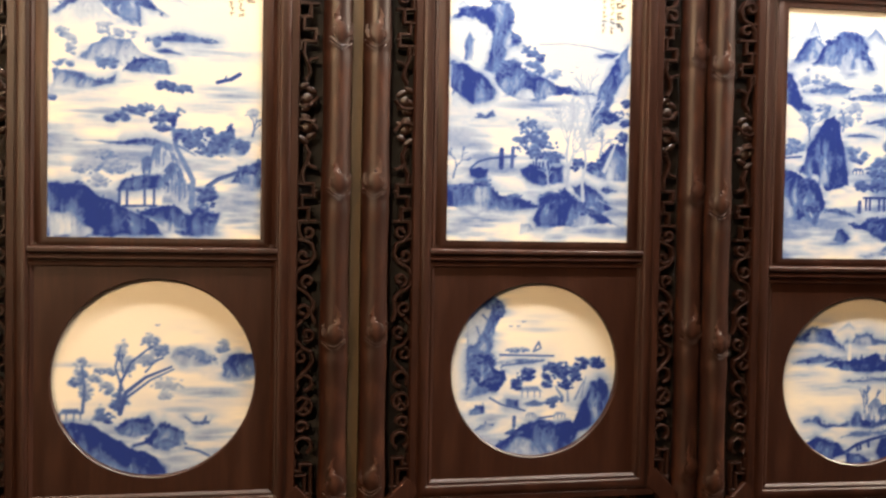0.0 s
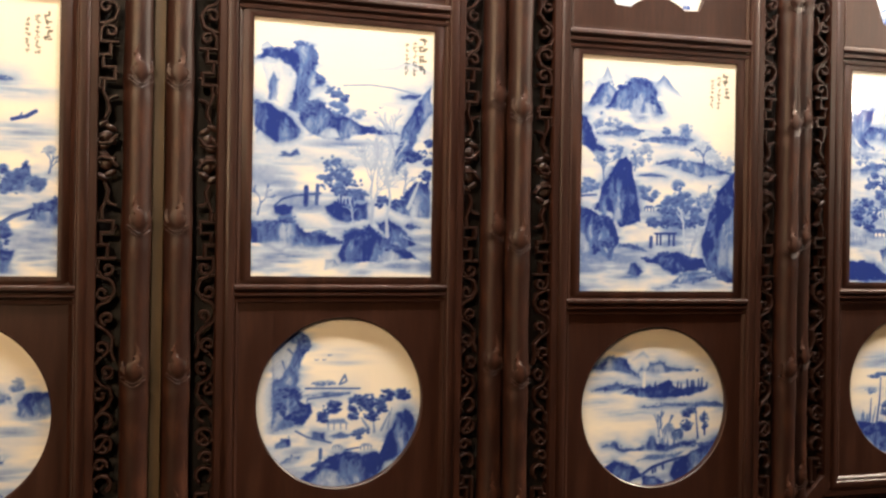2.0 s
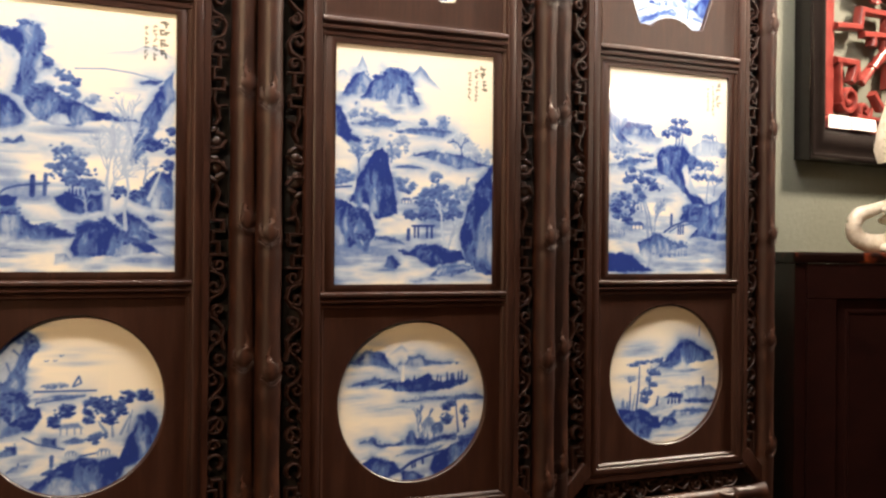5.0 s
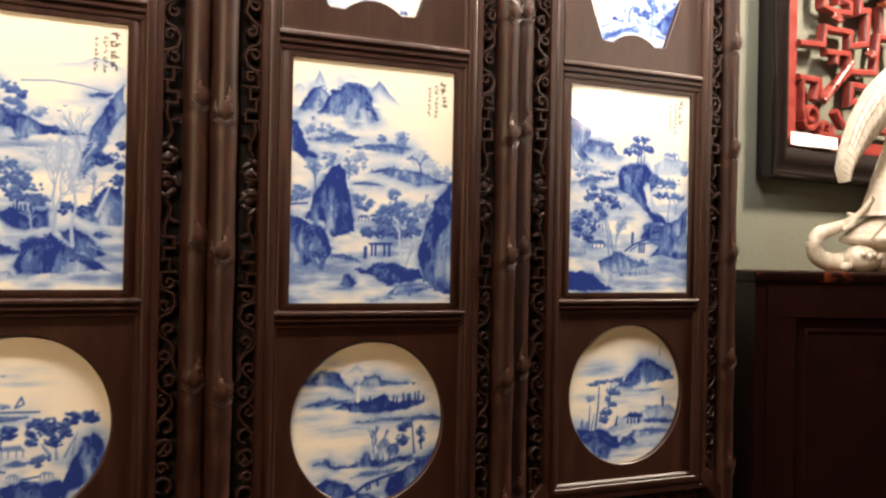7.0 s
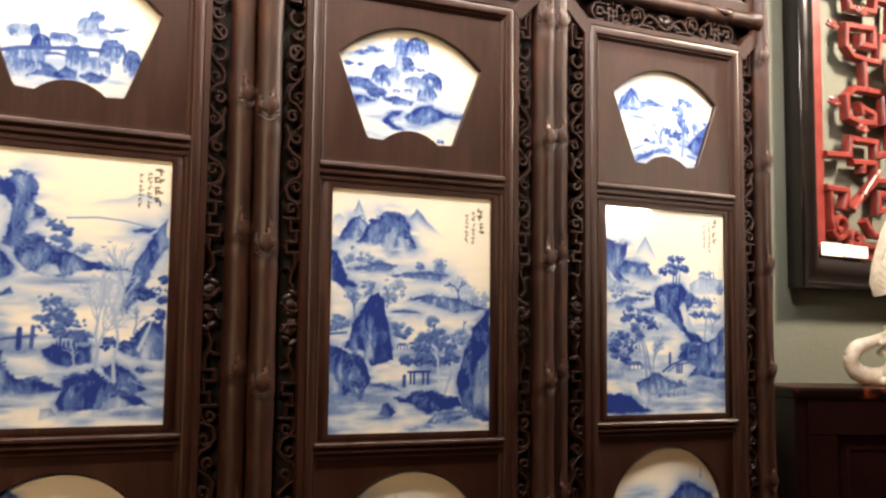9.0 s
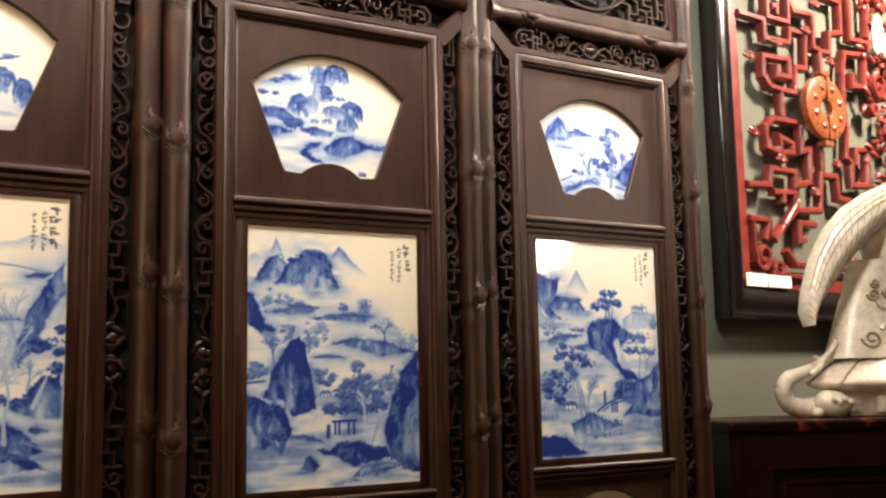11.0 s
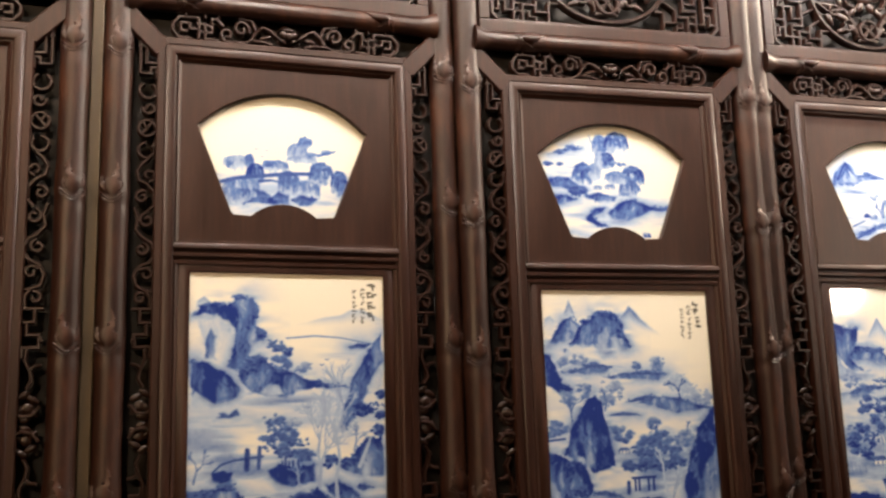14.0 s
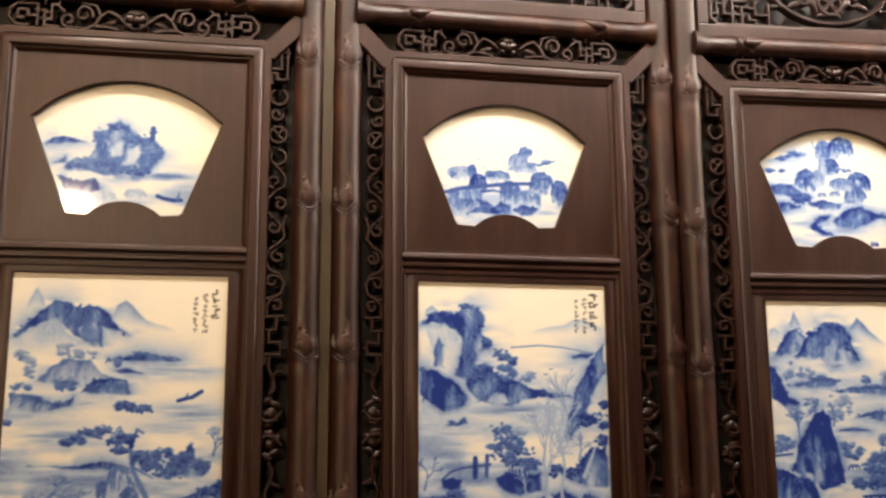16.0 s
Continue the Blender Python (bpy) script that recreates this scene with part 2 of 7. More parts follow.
def holed(bm, x0, x1, z0, z1, hole, front, back):
    """A board with an opening: hole is a closed ring of (x, z)."""
    ring = []
    cx, cz = (x0 + x1) / 2, sum(p[1] for p in hole) / len(hole)
    marks = []
    for x, z in hole:
        dx, dz = x - cx, z - cz
        k = min((x1 - cx) / dx if dx > 1e-9 else (x0 - cx) / dx if dx < -1e-9 else 1e9, (z1 - cz) / dz if dz > 1e-9 else (z0 - cz) / dz if dz < -1e-9 else 1e9)
        marks.append((cx + dx * k, cz + dz * k))
    for corner in ((x0, z0), (x1, z0), (x1, z1), (x0, z1)):
        j = min(range(len(marks)), key=lambda i: (marks[i][0] - corner[0]) ** 2 + (marks[i][1] - corner[1]) ** 2)
        marks[j] = corner
    n = len(hole)
    fi, fo = [bm.verts.new((x, front, z)) for x, z in hole], [bm.verts.new((x, front, z)) for x, z in marks]
    lip = [bm.verts.new((cx + (x - cx) * 0.985, front + 0.0022, cz + (z - cz) * 0.985)) for x, z in hole]
    bi = [bm.verts.new((cx + (x - cx) * 0.985, back, cz + (z - cz) * 0.985)) for x, z in hole]
    for i in range(n):
        j = (i + 1) % n
        bm.faces.new((fo[i], fo[j], fi[j], fi[i]))
        bm.faces.new((fi[i], fi[j], lip[j], lip[i]))
        bm.faces.new((lip[i], lip[j], bi[j], bi[i]))
    return bm


# ---- setting ----
WALL_TURN = 8.0
# floor is out of view, set dark to keep reflections in the wood low
solid("floor", boxes(-3.2, 4.2, -3.2, 2.6, -0.1, 0.0), FLOOR, "brown wooden floor of the showroom", "floor")
solid("ceiling", boxes(-3.2, 4.2, -3.2, 2.6, 3.4, 3.5), CEIL, "grey painted ceiling", "ceiling")
wall_back = solid("wall_north", boxes(-5.0, 3.0, 0.0, 0.12, 0.0, 3.4), WALL, "dull green painted plaster wall behind the screen", "wall")
wall_back.matrix_world = pose(1.86, 2.03, 0, 0, 0, WALL_TURN)
# added walls, out of view, dark so that the wood reflects little haze
solid("wall_south", boxes(-3.2, 4.2, -3.2, -3.08, 0.0, 3.4), ROOM, "added plain dark wall closing the room out of view", "wall")
solid("wall_west", boxes(-3.2, -3.08, -3.08, 2.6, 0.0, 3.4), ROOM, "added plain dark wall closing the room out of view", "wall")
solid("wall_east", boxes(4.08, 4.2, -3.08, 2.6, 0.0, 3.4), ROOM, "added plain dark wall closing the room out of view", "wall")
for sx, sy, sz in SPOTS:
    spot = empty("ceiling_spotlight", pose(sx, sy, 3.4), "small round white spotlight on a ceiling stem, out of view, switched on", "spotlight", "spotlights on the ceiling")
    h = sz - 3.4
    part("stem", tube(bmesh.new(), [(0, 0, 0), (0, 0, h + 0.05)], [0.012, 0.012]), METAL, spot, smooth=True)
    part("housing", tube(bmesh.new(), [(0, 0, h + 0.06), (0, 0, h + 0.04), (0, 0, h - 0.05)], [0.03, 0.06, 0.075], 20), METAL, spot, smooth=True)
    part("bulb", lump(bmesh.new(), 0, 0, h - 0.052, 0.062, 0.062, 0.03, 0, 16, 10), GLOW, spot, "glowing bulb", True)

# made-up housings for the added hung lights
for sx, sy, sz in HUNG_FILL:
    hung = empty("added_hanging_lamp", pose(sx, sy, 3.4), "added small shaded white lamp, hung out of view, switched on", "lamp", "lamps before the screen")
    h = sz - 3.4 + 0.012
    part("cord", tube(bmesh.new(), [(0, 0, 0), (0, 0, h + 0.06)], [0.004, 0.004], 8), METAL, hung, smooth=True)
    part("shade", tube(bmesh.new(), [(0, 0, h + 0.07), (0, 0, h + 0.055), (0, 0, h)], [0.03, 0.09, 0.115], 24), METAL, hung, smooth=True)

# made-up rims for the added ceiling lights
for sx, sy, sz in FLUSH_FILL:
    flush = empty("added_ceiling_lamp", pose(sx, sy, 3.4), "added flat round white ceiling lamp, out of view, switched on", "ceiling lamp", "flat lamps on the ceiling")
    part("rim", tube(bmesh.new(), [(0, 0, 0), (0, 0, -0.02), (0, 0, -0.03)], [0.19, 0.195, 0.18], 28), METAL, flush, smooth=True)

# ---- porcelain screen ----
LEAVES = {"A": (-0.5828, 1.5663, 1.57, -0.0015), "B": (0.0, 1.6, 2.51, 0.0005), "C": (0.5614, 1.5897, -1.08, -0.0212), "D": (1.146, 1.6377, 0.38, -0.0048)}
KNOTS = [1.13, 1.357, 1.583, 1.806, 2.03, 2.258]
MID = 1.69


def fan_ring():
    """The fan-shaped opening, counter-clockwise, with softly rounded tips."""
    top = arc(0.0, 2.023, 0.177, 44, 136, 22)
    low = arc(0.0, 1.946, 0.075, 133, 47, 10)
    side_r = [(0.1335 - 0.052 * k / 6, 2.143 - 0.136 * k / 6) for k in range(7)]
    side_l = [(-x, z) for x, z in side_r]
    lower = [(-0.0775, 2.0025)] + low + [(0.0775, 2.0025)]
    return top + side_l + lower + side_r[::-1]


def post_mesh():
    """A bamboo-like round post: it swells towards each knot and is nipped in just below it."""
    bm = bmesh.new()
    pts, rad = [], []
    marks = KNOTS + [0.9, 0.67, 0.44, 0.2, 2.485, 2.71]
    z = 0.03
    while z < 2.88:
        k = min(marks, key=lambda m: abs(z - m))
        d = z - k + 0.012
        pts.append((0, 0, z))
        rad.append(0.0208 + (0.0018 * math.exp(-((d / 0.045) ** 2)) if d > 0 else 0.0018 - 0.0010 * math.exp(-(((d + 0.010) / 0.010) ** 2)) - 0.0018 * (1 - math.exp(-((d / 0.05) ** 2)))))
        z += 0.006
    tube(bm, pts, rad, 20)
    return mesh_of("post", bm, POST, True)


def bud_mesh():
    """A carved flame-shaped bud with a curled tip and a side leaf, over a double wavy line."""
    bm = bmesh.new()
    tube(bm, [(0.000, -0.0195, -0.0075), (-0.0005, -0.0215, -0.003), (0.0, -0.0225, 0.004), (0.0008, -0.0222, 0.010), (0.0040, -0.0212, 0.017), (0.0062, -0.0206, 0.024), (0.0048, -0.0208, 0.031), (0.0018, -0.0212, 0.037)], [0.0030, 0.0082, 0.0098, 0.0080, 0.0050, 0.0030, 0.0017, 0.0005], 12)
    tube(bm, [(-0.0075, -0.0195, 0.000), (-0.0115, -0.0185, 0.006), (-0.0125, -0.0178, 0.012), (-0.0105, -0.0182, 0.016)], [0.0040, 0.0034, 0.0020, 0.0005], 8)
    tube(bm, [(0.0072, -0.0200, -0.001), (0.0102, -0.0190, 0.004), (0.0104, -0.0190, 0.009)], [0.0036, 0.0026, 0.0006], 8)
    for dz, r in ((-0.0085, 0.0010), (-0.0130, 0.0008)):
        pts = []
        for i in range(17):
            a = radians(-44 + 88 * i / 16)
            pts.append((0.0205 * math.sin(a), -0.0205 * math.cos(a), dz - 0.0045 * math.cos(3.7 * a) + 0.0010 * math.sin(a)))
        tube(bm, pts, [r] * 17, 6)
    for v in bm.verts:
        if v.co.z > -0.006 and abs(v.co.x) < 0.016:
            v.co.y = -0.0200 + 0.27 * (v.co.y + 0.0200)
    return mesh_of("carved_bud", bm, POST, True)


BAND = bead(0.0044, 0.011, -0.004)


def side_fret_mesh():
    """Pierced band of keys, rings, scrolls and a bat, the same above and below the middle."""
    bm = bmesh.new()
    for s in (1, -1):
        def go(pts, w=BAND):
            sweep(bm, w, [(x, s * z) for x, z in pts])
        # pointed key at the end
        go([(-0.012, 0.528), (-0.012, 0.596), (-0.003, 0.612), (0.007, 0.604), (0.012, 0.59), (0.012, 0.56)])
        go([(-0.016, 0.572), (-0.003, 0.572), (-0.003, 0.592), (0.005, 0.592)])
        go([(-0.003, 0.572), (-0.003, 0.545), (0.016, 0.545)])
        go([(0.005, 0.575), (0.016, 0.575)])
        go([(-0.012, 0.528), (0.004, 0.528), (0.004, 0.538), (0.012, 0.538), (0.012, 0.52)])
        # rings and scrolls
        go(arc(0.0, 0.500, 0.0125, 120, 420, 16))
        go(curl(0.003, 0.472, 0.0105, 170, 1.1, 14, 0.3))
        go([(0.014, 0.516), (0.0155, 0.49), (0.0125, 0.472)])
        go(arc(0.0, 0.440, 0.0125, 0, 360, 18))
        go([(-0.008, 0.430), (0.008, 0.450)])
        go([(-0.008, 0.450), (0.0, 0.440)])
        go(arc(-0.001, 0.405, 0.0115, 90, 400, 16))
        go([(0.016, 0.425), (0.009, 0.412)])
        go([(0.004, 0.392), (-0.006, 0.384), (-0.013, 0.372), (-0.010, 0.358), (0.002, 0.352)])
        go(curl(0.004, 0.366, 0.0100, 270, 1.0, 14, 0.35))
        go(curl(-0.005, 0.332, 0.0105, 60, 1.1, 14, 0.3))
        go([(0.002, 0.352), (0.012, 0.340), (0.0135, 0.322), (0.004, 0.310)])
        go(curl(0.003, 0.296, 0.0115, 100, 1.1, 14, 0.3))
        go([(-0.0155, 0.316), (-0.010, 0.300), (-0.013, 0.282), (-0.003, 0.270), (0.010, 0.262)])
        go(curl(-0.004, 0.252, 0.0105, 80, -1.1, 14, 0.3))
        go([(0.010, 0.262), (0.0145, 0.246), (0.008, 0.232), (-0.006, 0.226)])
        go(curl(0.003, 0.214, 0.0105, 150, -1.0, 14, 0.3))
        go([(-0.006, 0.226), (-0.0145, 0.212), (-0.010, 0.196), (0.002, 0.190), (0.0155, 0.188)])
        go(curl(-0.004, 0.178, 0.009, 60, 0.9, 12, 0.4))
        # stepped key
        go([(0.002, 0.190), (0.010, 0.180), (0.010, 0.162), (-0.016, 0.162)])
        go([(-0.004, 0.162), (-0.004, 0.142), (0.016, 0.142)])
        go([(0.006, 0.142), (0.006, 0.124), (-0.011, 0.124), (-0.011, 0.106), (0.011, 0.106), (0.011, 0.092)])
        go([(-0.016, 0.116), (-0.011, 0.116)])
        go([(0.016, 0.098), (0.011, 0.098)])
        # tail that runs into the bat
        go([(0.004, 0.106), (0.006, 0.088), (-0.001, 0.074), (-0.004, 0.060), (0.003, 0.048)])
        go([(-0.0155, 0.082), (-0.006, 0.080), (-0.001, 0.074)])
        for x, z, rx, rz, turn in ((0.006, 0.040, 0.009, 0.006, 35), (-0.006, 0.034, 0.009, 0.006, -30), (0.0, 0.022, 0.0075, 0.010, 10), (0.009, 0.020, 0.006, 0.0045, 60), (-0.009, 0.014, 0.006, 0.005, -50), (0.003, 0.006, 0.008, 0.006, 15)):
            lump(bm, x, -0.004, s * z, rx * 1.1, 0.0036, rz * 0.8, s * turn, 10, 6)
        go([(-0.016, 0.024), (-0.006, 0.012), (0.007, 0.010), (0.016, 0.016)])
    return mesh_of("side_fretwork", bm, FRET, True)


def top_fret_mesh():
    """Pierced band between panel and rail: a flower in the middle, scrolls and keys to both sides."""
    bm = bmesh.new()
    for s in (1, -1):
        def go(pts):
            sweep(bm, BAND, [(s * x, z) for x, z in pts])
        go(arc(0.0, 0.0, 0.017, 0, 180, 10, 0.8))
        go(arc(0.0, 0.0, 0.017, 0, -180, 10, 0.8))
        lump(bm, s * 0.009, -0.005, 0.003, 0.010, 0.006, 0.006, s * -25, 8, 5)
        lump(bm, s * 0.012, -0.004, -0.008, 0.008, 0.005, 0.004, s * 20, 8, 5)
        lump(bm, s * 0.004, -0.006, 0.010, 0.008, 0.005, 0.004, s * 10, 8, 5)
        go([(0.017, -0.004), (0.030, 0.006), (0.041, 0.010), (0.052, 0.002), (0.060, -0.012), (0.040, -0.013), (0.026, -0.016)])
        lump(bm, s * 0.036, -0.004, -0.005, 0.012, 0.005, 0.004, s * 15, 8, 5)
        go(curl(0.076, 0.004, 0.0135, 200, -1.2, 16, 0.25))
        go([(0.060, -0.012), (0.072, -0.017), (0.088, -0.016)])
        go(curl(0.098, -0.006, 0.0115, 230, 1.2, 16, 0.3))
        go([(0.052, 0.002), (0.058, 0.017), (0.080, 0.0205)])
        go([(0.104, 0.006), (0.114, 0.015), (0.122, 0.015), (0.122, -0.006), (0.142, -0.006)])
        go([(0.114, 0.015), (0.110, 0.021)])
        go([(0.110, -0.016), (0.132, -0.016), (0.132, 0.006), (0.146, 0.006)])
        go([(0.142, -0.016), (0.142, 0.015), (0.172, 0.015), (0.182, 0.004), (0.182, -0.006), (0.172, -0.016), (0.154, -0.016)])
        go([(0.142, -0.002), (0.156, -0.002), (0.156, 0.006), (0.170, 0.006), (0.170, -0.006), (0.160, -0.006)])
        go([(0.132, 0.015), (0.132, 0.021)])
        go([(0.162, -0.016), (0.162, -0.022)])
        go([(0.162, 0.015), (0.162, 0.021)])
        go([(0.122, 0.004), (0.132, 0.004)])
    lump(bm, 0, -0.006, 0.001, 0.006, 0.007, 0.006, 0, 10, 6)
    return mesh_of("cross_fretwork", bm, FRET, True)


def lattice_mesh():
    """Pierced panel: a flowered oval with a coin among key-fret bars."""
    bm = bmesh.new()
    w = bead(0.0048, 0.010, -0.004)
    hw, hh = 0.214, 0.118
    sweep(bm, bead(0.007, 0.012, -0.004), [(-hw + 0.012, -hh), (hw - 0.012, -hh), (hw, -hh + 0.012), (hw, hh - 0.012), (hw - 0.012, hh), (-hw + 0.012, hh), (-hw, hh - 0.012), (-hw, -hh + 0.012)], True)
    sweep(bm, bead(0.007, 0.013, -0.004), arc(0, 0, 0.126, 0, 354, 44, 0.86), True)
    for sx in (1, -1):
        for sz in (1, -1):
            def go(pts):
                sweep(bm, w, [(sx * x, sz * z) for x, z in pts])
            go([(0.110, 0.118), (0.110, 0.080), (0.092, 0.080)])
            go([(0.110, 0.098), (0.134, 0.098), (0.134, 0.074), (0.112, 0.060)])
            go([(0.134, 0.086), (0.158, 0.086), (0.158, 0.118)])
            go([(0.134, 0.118), (0.134, 0.108), (0.146, 0.108), (0.146, 0.098)])
            go([(0.158, 0.098), (0.190, 0.098), (0.190, 0.064), (0.214, 0.064)])
            go([(0.174, 0.118), (0.174, 0.098)])
            go([(0.174, 0.098), (0.174, 0.074), (0.150, 0.074), (0.150, 0.050), (0.122, 0.036)])
            go([(0.190, 0.080), (0.202, 0.080), (0.202, 0.098), (0.214, 0.098)])
            go([(0.174, 0.084), (0.164, 0.084)])
            go([(0.150, 0.060), (0.172, 0.060), (0.172, 0.036), (0.190, 0.036), (0.190, 0.064)])
            go([(0.150, 0.050), (0.150, 0.024), (0.126, 0.014)])
            go([(0.150, 0.024), (0.174, 0.024), (0.174, 0.0)])
            go([(0.190, 0.036), (0.202, 0.036), (0.202, 0.016), (0.214, 0.016)])
            go([(0.174, 0.012), (0.190, 0.012), (0.190, 0.024), (0.202, 0.024)])
            for x, z, r, turn in ((0.030, 0.070, 0.016, 40), (0.060, 0.074, 0.014, -25), (0.056, 0.046, 0.017, 20), (0.084, 0.052, 0.014, 65), (0.030, 0.032, 0.014, -50), (0.086, 0.024, 0.016, 10), (0.058, 0.014, 0.013, 80), (0.106, 0.010, 0.010, 30), (0.012, 0.092, 0.011, 0)):
                lump(bm, sx * x, -0.005, sz * z, r, 0.006, 0.42 * r, sx * sz * turn, 8, 5)
            go(curl(0.044, 0.060, 0.015, 30, 1.0, 12, 0.4))
            go(curl(0.074, 0.036, 0.015, 190, 1.0, 12, 0.4))
            go([(0.022, 0.088), (0.030, 0.058), (0.050, 0.030), (0.090, 0.036), (0.112, 0.020)])
            go([(0.022, 0.024), (0.040, 0.020), (0.052, 0.0)])
    for cz in (-0.072, 0.072):
        sweep(bm, bead(0.005, 0.014, -0.002), arc(0, cz, 0.020, 0, 345, 22), True)
        for a in (0, 90, 180, 270):
            sweep(bm, bead(0.004, 0.013, -0.002), arc(0.0185 * math.cos(radians(a)), cz + 0.0185 * math.sin(radians(a)), 0.0155, a + 120, a + 240, 8))
    lump(bm, 0, -0.007, 0.0, 0.020, 0.008, 0.016, 0, 12, 8)
    for a in range(0, 360, 60):
        lump(bm, 0.024 * math.cos(radians(a)), -0.006, 0.024 * math.sin(radians(a)), 0.013, 0.006, 0.008, -a, 8, 5)
    return mesh_of("lattice", bm, FRET, True)


def moulded(x0, x1, z0, z1, name="moulding"):
    """A cross rail with a round upper roll, a groove and a lower fillet."""
    bm = bmesh.new()
    h = z1 - z0
    prof = [(-0.5, 0.0), (-0.5, 0.008), (-0.47, 0.0092), (-0.36, 0.0095), (-0.33, 0.008), (-0.31, 0.005), (-0.25, 0.005), (-0.23, 0.0095), (-0.17, 0.0118), (-0.08, 0.0118), (-0.03, 0.0095), (-0.01, 0.006), (0.05, 0.006), (0.07, 0.011), (0.14, 0.0138), (0.27, 0.0138), (0.34, 0.0115), (0.37, 0.007), (0.5, 0.0065), (0.5, 0.0)]
    prof = [(p * h, 0.95 * q) for p, q in prof]
    sweep(bm, prof, [(x0, (z0 + z1) / 2), (x1, (z0 + z1) / 2)])
    return mesh_of(name, bm, WOOD, True)


def panel_frame_mesh():
    """The mitred frame round the three panels: an outer flat, a broad roll, a quirk and a slope down to the boards."""
    bm = bmesh.new()
    prof = [(0.0190, -0.004), (0.0190, 0.0095), (0.0175, 0.0115), (0.0080, 0.0120), (0.0070, 0.0108), (0.0060, 0.0108), (0.0048, 0.0125), (0.0000, 0.0138), (-0.0070, 0.0134), (-0.0095, 0.0115), (-0.0105, 0.0080), (-0.0120, 0.0075), (-0.0135, 0.0088), (-0.0175, 0.0062), (-0.0190, 0.0020), (-0.0190, -0.004)]
    x, z0, z1 = 0.1850, 1.1085, 2.2600
    sweep(bm, [(-p, q) for p, q in prof], [(-x, z0), (x, z0), (x, z1), (-x, z1)], True)
    return mesh_of("panel_frame", bm, WOOD, True)


def inner_mesh():
    """The frame close round the rectangular plaque."""
    bm = bmesh.new()
    prof = [(-0.0085, 0.0), (-0.0085, 0.0060), (-0.004, 0.0070), (0.003, 0.0070), (0.0055, 0.0055), (0.0085, 0.0042), (0.0085, -0.002)]
    prof = [(-p, q) for p, q in prof]
    sweep(bm, prof[::-1], [(-0.158, 1.492), (0.158, 1.492), (0.158, 1.919), (-0.158, 1.919)], True)
    return mesh_of("plaque_frame", bm, WOOD, True)


def rail_mesh():
    """A bamboo-like cross rail: it swells at two carved knots and flares where it runs into the posts."""
    bm = bmesh.new()
    pts, rad = [], []
    for i in range(61):
        x = -0.250 + 0.500 * i / 60
        near = min(abs(x - 0.150), abs(x + 0.150))
        end = 0.250 - abs(x)
        pts.append((x, -0.004 - 0.002 * math.exp(-((end / 0.02) ** 2)), 0))
        rad.append(0.0165 + 0.0022 * math.exp(-((near / 0.02) ** 2)) - 0.0016 * math.exp(-(((abs(x) - 0.172) / 0.008) ** 2)) + 0.0085 * math.exp(-((end / 0.016) ** 2)))
    tube(bm, pts, rad, 18)
    for s in (1, -1):
        # pointed leaf bud lying along the rail
        tube(bm, [(s * 0.166, -0.016, 0.003), (s * 0.160, -0.019, 0.003), (s * 0.150, -0.0205, 0.001), (s * 0.140, -0.0195, 0.004), (s * 0.130, -0.018, 0.009), (s * 0.123, -0.0165, 0.0125)], [0.002, 0.0075, 0.0085, 0.006, 0.003, 0.0006], 10)
        tube(bm, [(s * 0.158, -0.018, -0.006), (s * 0.150, -0.017, -0.0115), (s * 0.140, -0.0145, -0.0135)], [0.004, 0.003, 0.0006], 8)
        for k, r in ((0.1695, 0.0015), (0.1745, 0.0012)):
            ring = [(s * (k + 0.003 * math.sin(radians(3 * a))), -0.004 - 0.0176 * math.cos(radians(a)), 0.0176 * math.sin(radians(a))) for a in range(-80, 81, 16)]
            tube(bm, ring, [r] * len(ring), 6)
    return mesh_of("rail", bm, POST, True)


def brace_mesh():
    """The slanting board across a corner; it dies into post, rail and frame."""
    bm = bmesh.new()
    sweep(bm, [(-0.0148, -0.004), (-0.0148, 0.0105), (-0.0132, 0.0125), (0.0132, 0.0125), (0.0148, 0.0105), (0.0148, -0.004)], [(0.2560, 2.3195), (0.1960, 2.2580)])
    return mesh_of("corner_brace", bm, WOOD, True)


# ---- painted plaques ----
SCREEN_LABELS = {
    "A": "dark carved wooden screen leaf, porcelain scenes with a pine",
    "B": "dark carved wooden screen leaf, porcelain scenes with bare trees",
    "C": "dark carved wooden screen leaf, porcelain scenes with dark rock",
    "D": "dark carved wooden screen leaf, porcelain scenes with overhanging cliff",
}
PLAQUE_LABELS = {
    "landscape_plaque": "rectangular porcelain plaque painted with a blue river landscape",
    "fan_plaque": "fan-shaped porcelain plaque painted in cobalt blue",
    "round_plaque": "round porcelain plaque painted with a blue lake scene",
}


def lattice_noise(x, y, seed):
    """Smooth value noise between 0 and 1."""
    xi, yi = np.floor(x).astype(np.int64), np.floor(y).astype(np.int64)
    fx, fy = x - xi, y - yi
    fx, fy = fx * fx * (3 - 2 * fx), fy * fy * (3 - 2 * fy)

    def h(a, b):
        v = (a * 374761393 + b * 668265263 + seed * 1442695041) & 0x7FFFFFFF
        v = ((v ^ (v >> 13)) * 1274126177) & 0x7FFFFFFF
        return ((v ^ (v >> 16)) & 0xFFFF) / 65535.0

    a, b = h(xi, yi) * (1 - fx) + h(xi + 1, yi) * fx, h(xi, yi + 1) * (1 - fx) + h(xi + 1, yi + 1) * fx
    return a * (1 - fy) + b * fy


def fbm(x, y, seed, octaves=4):
    total, size, norm = 0.0, 1.0, 0.0
    for k in range(octaves):
        total = total + size * lattice_noise(x * 2**k, y * 2**k, seed + 17 * k)
        norm += size
        size *= 0.55
    return total / norm


def smooth(a, b, v):
    t = np.clip((v - a) / (b - a), 0, 1)
    return t * t * (3 - 2 * t)


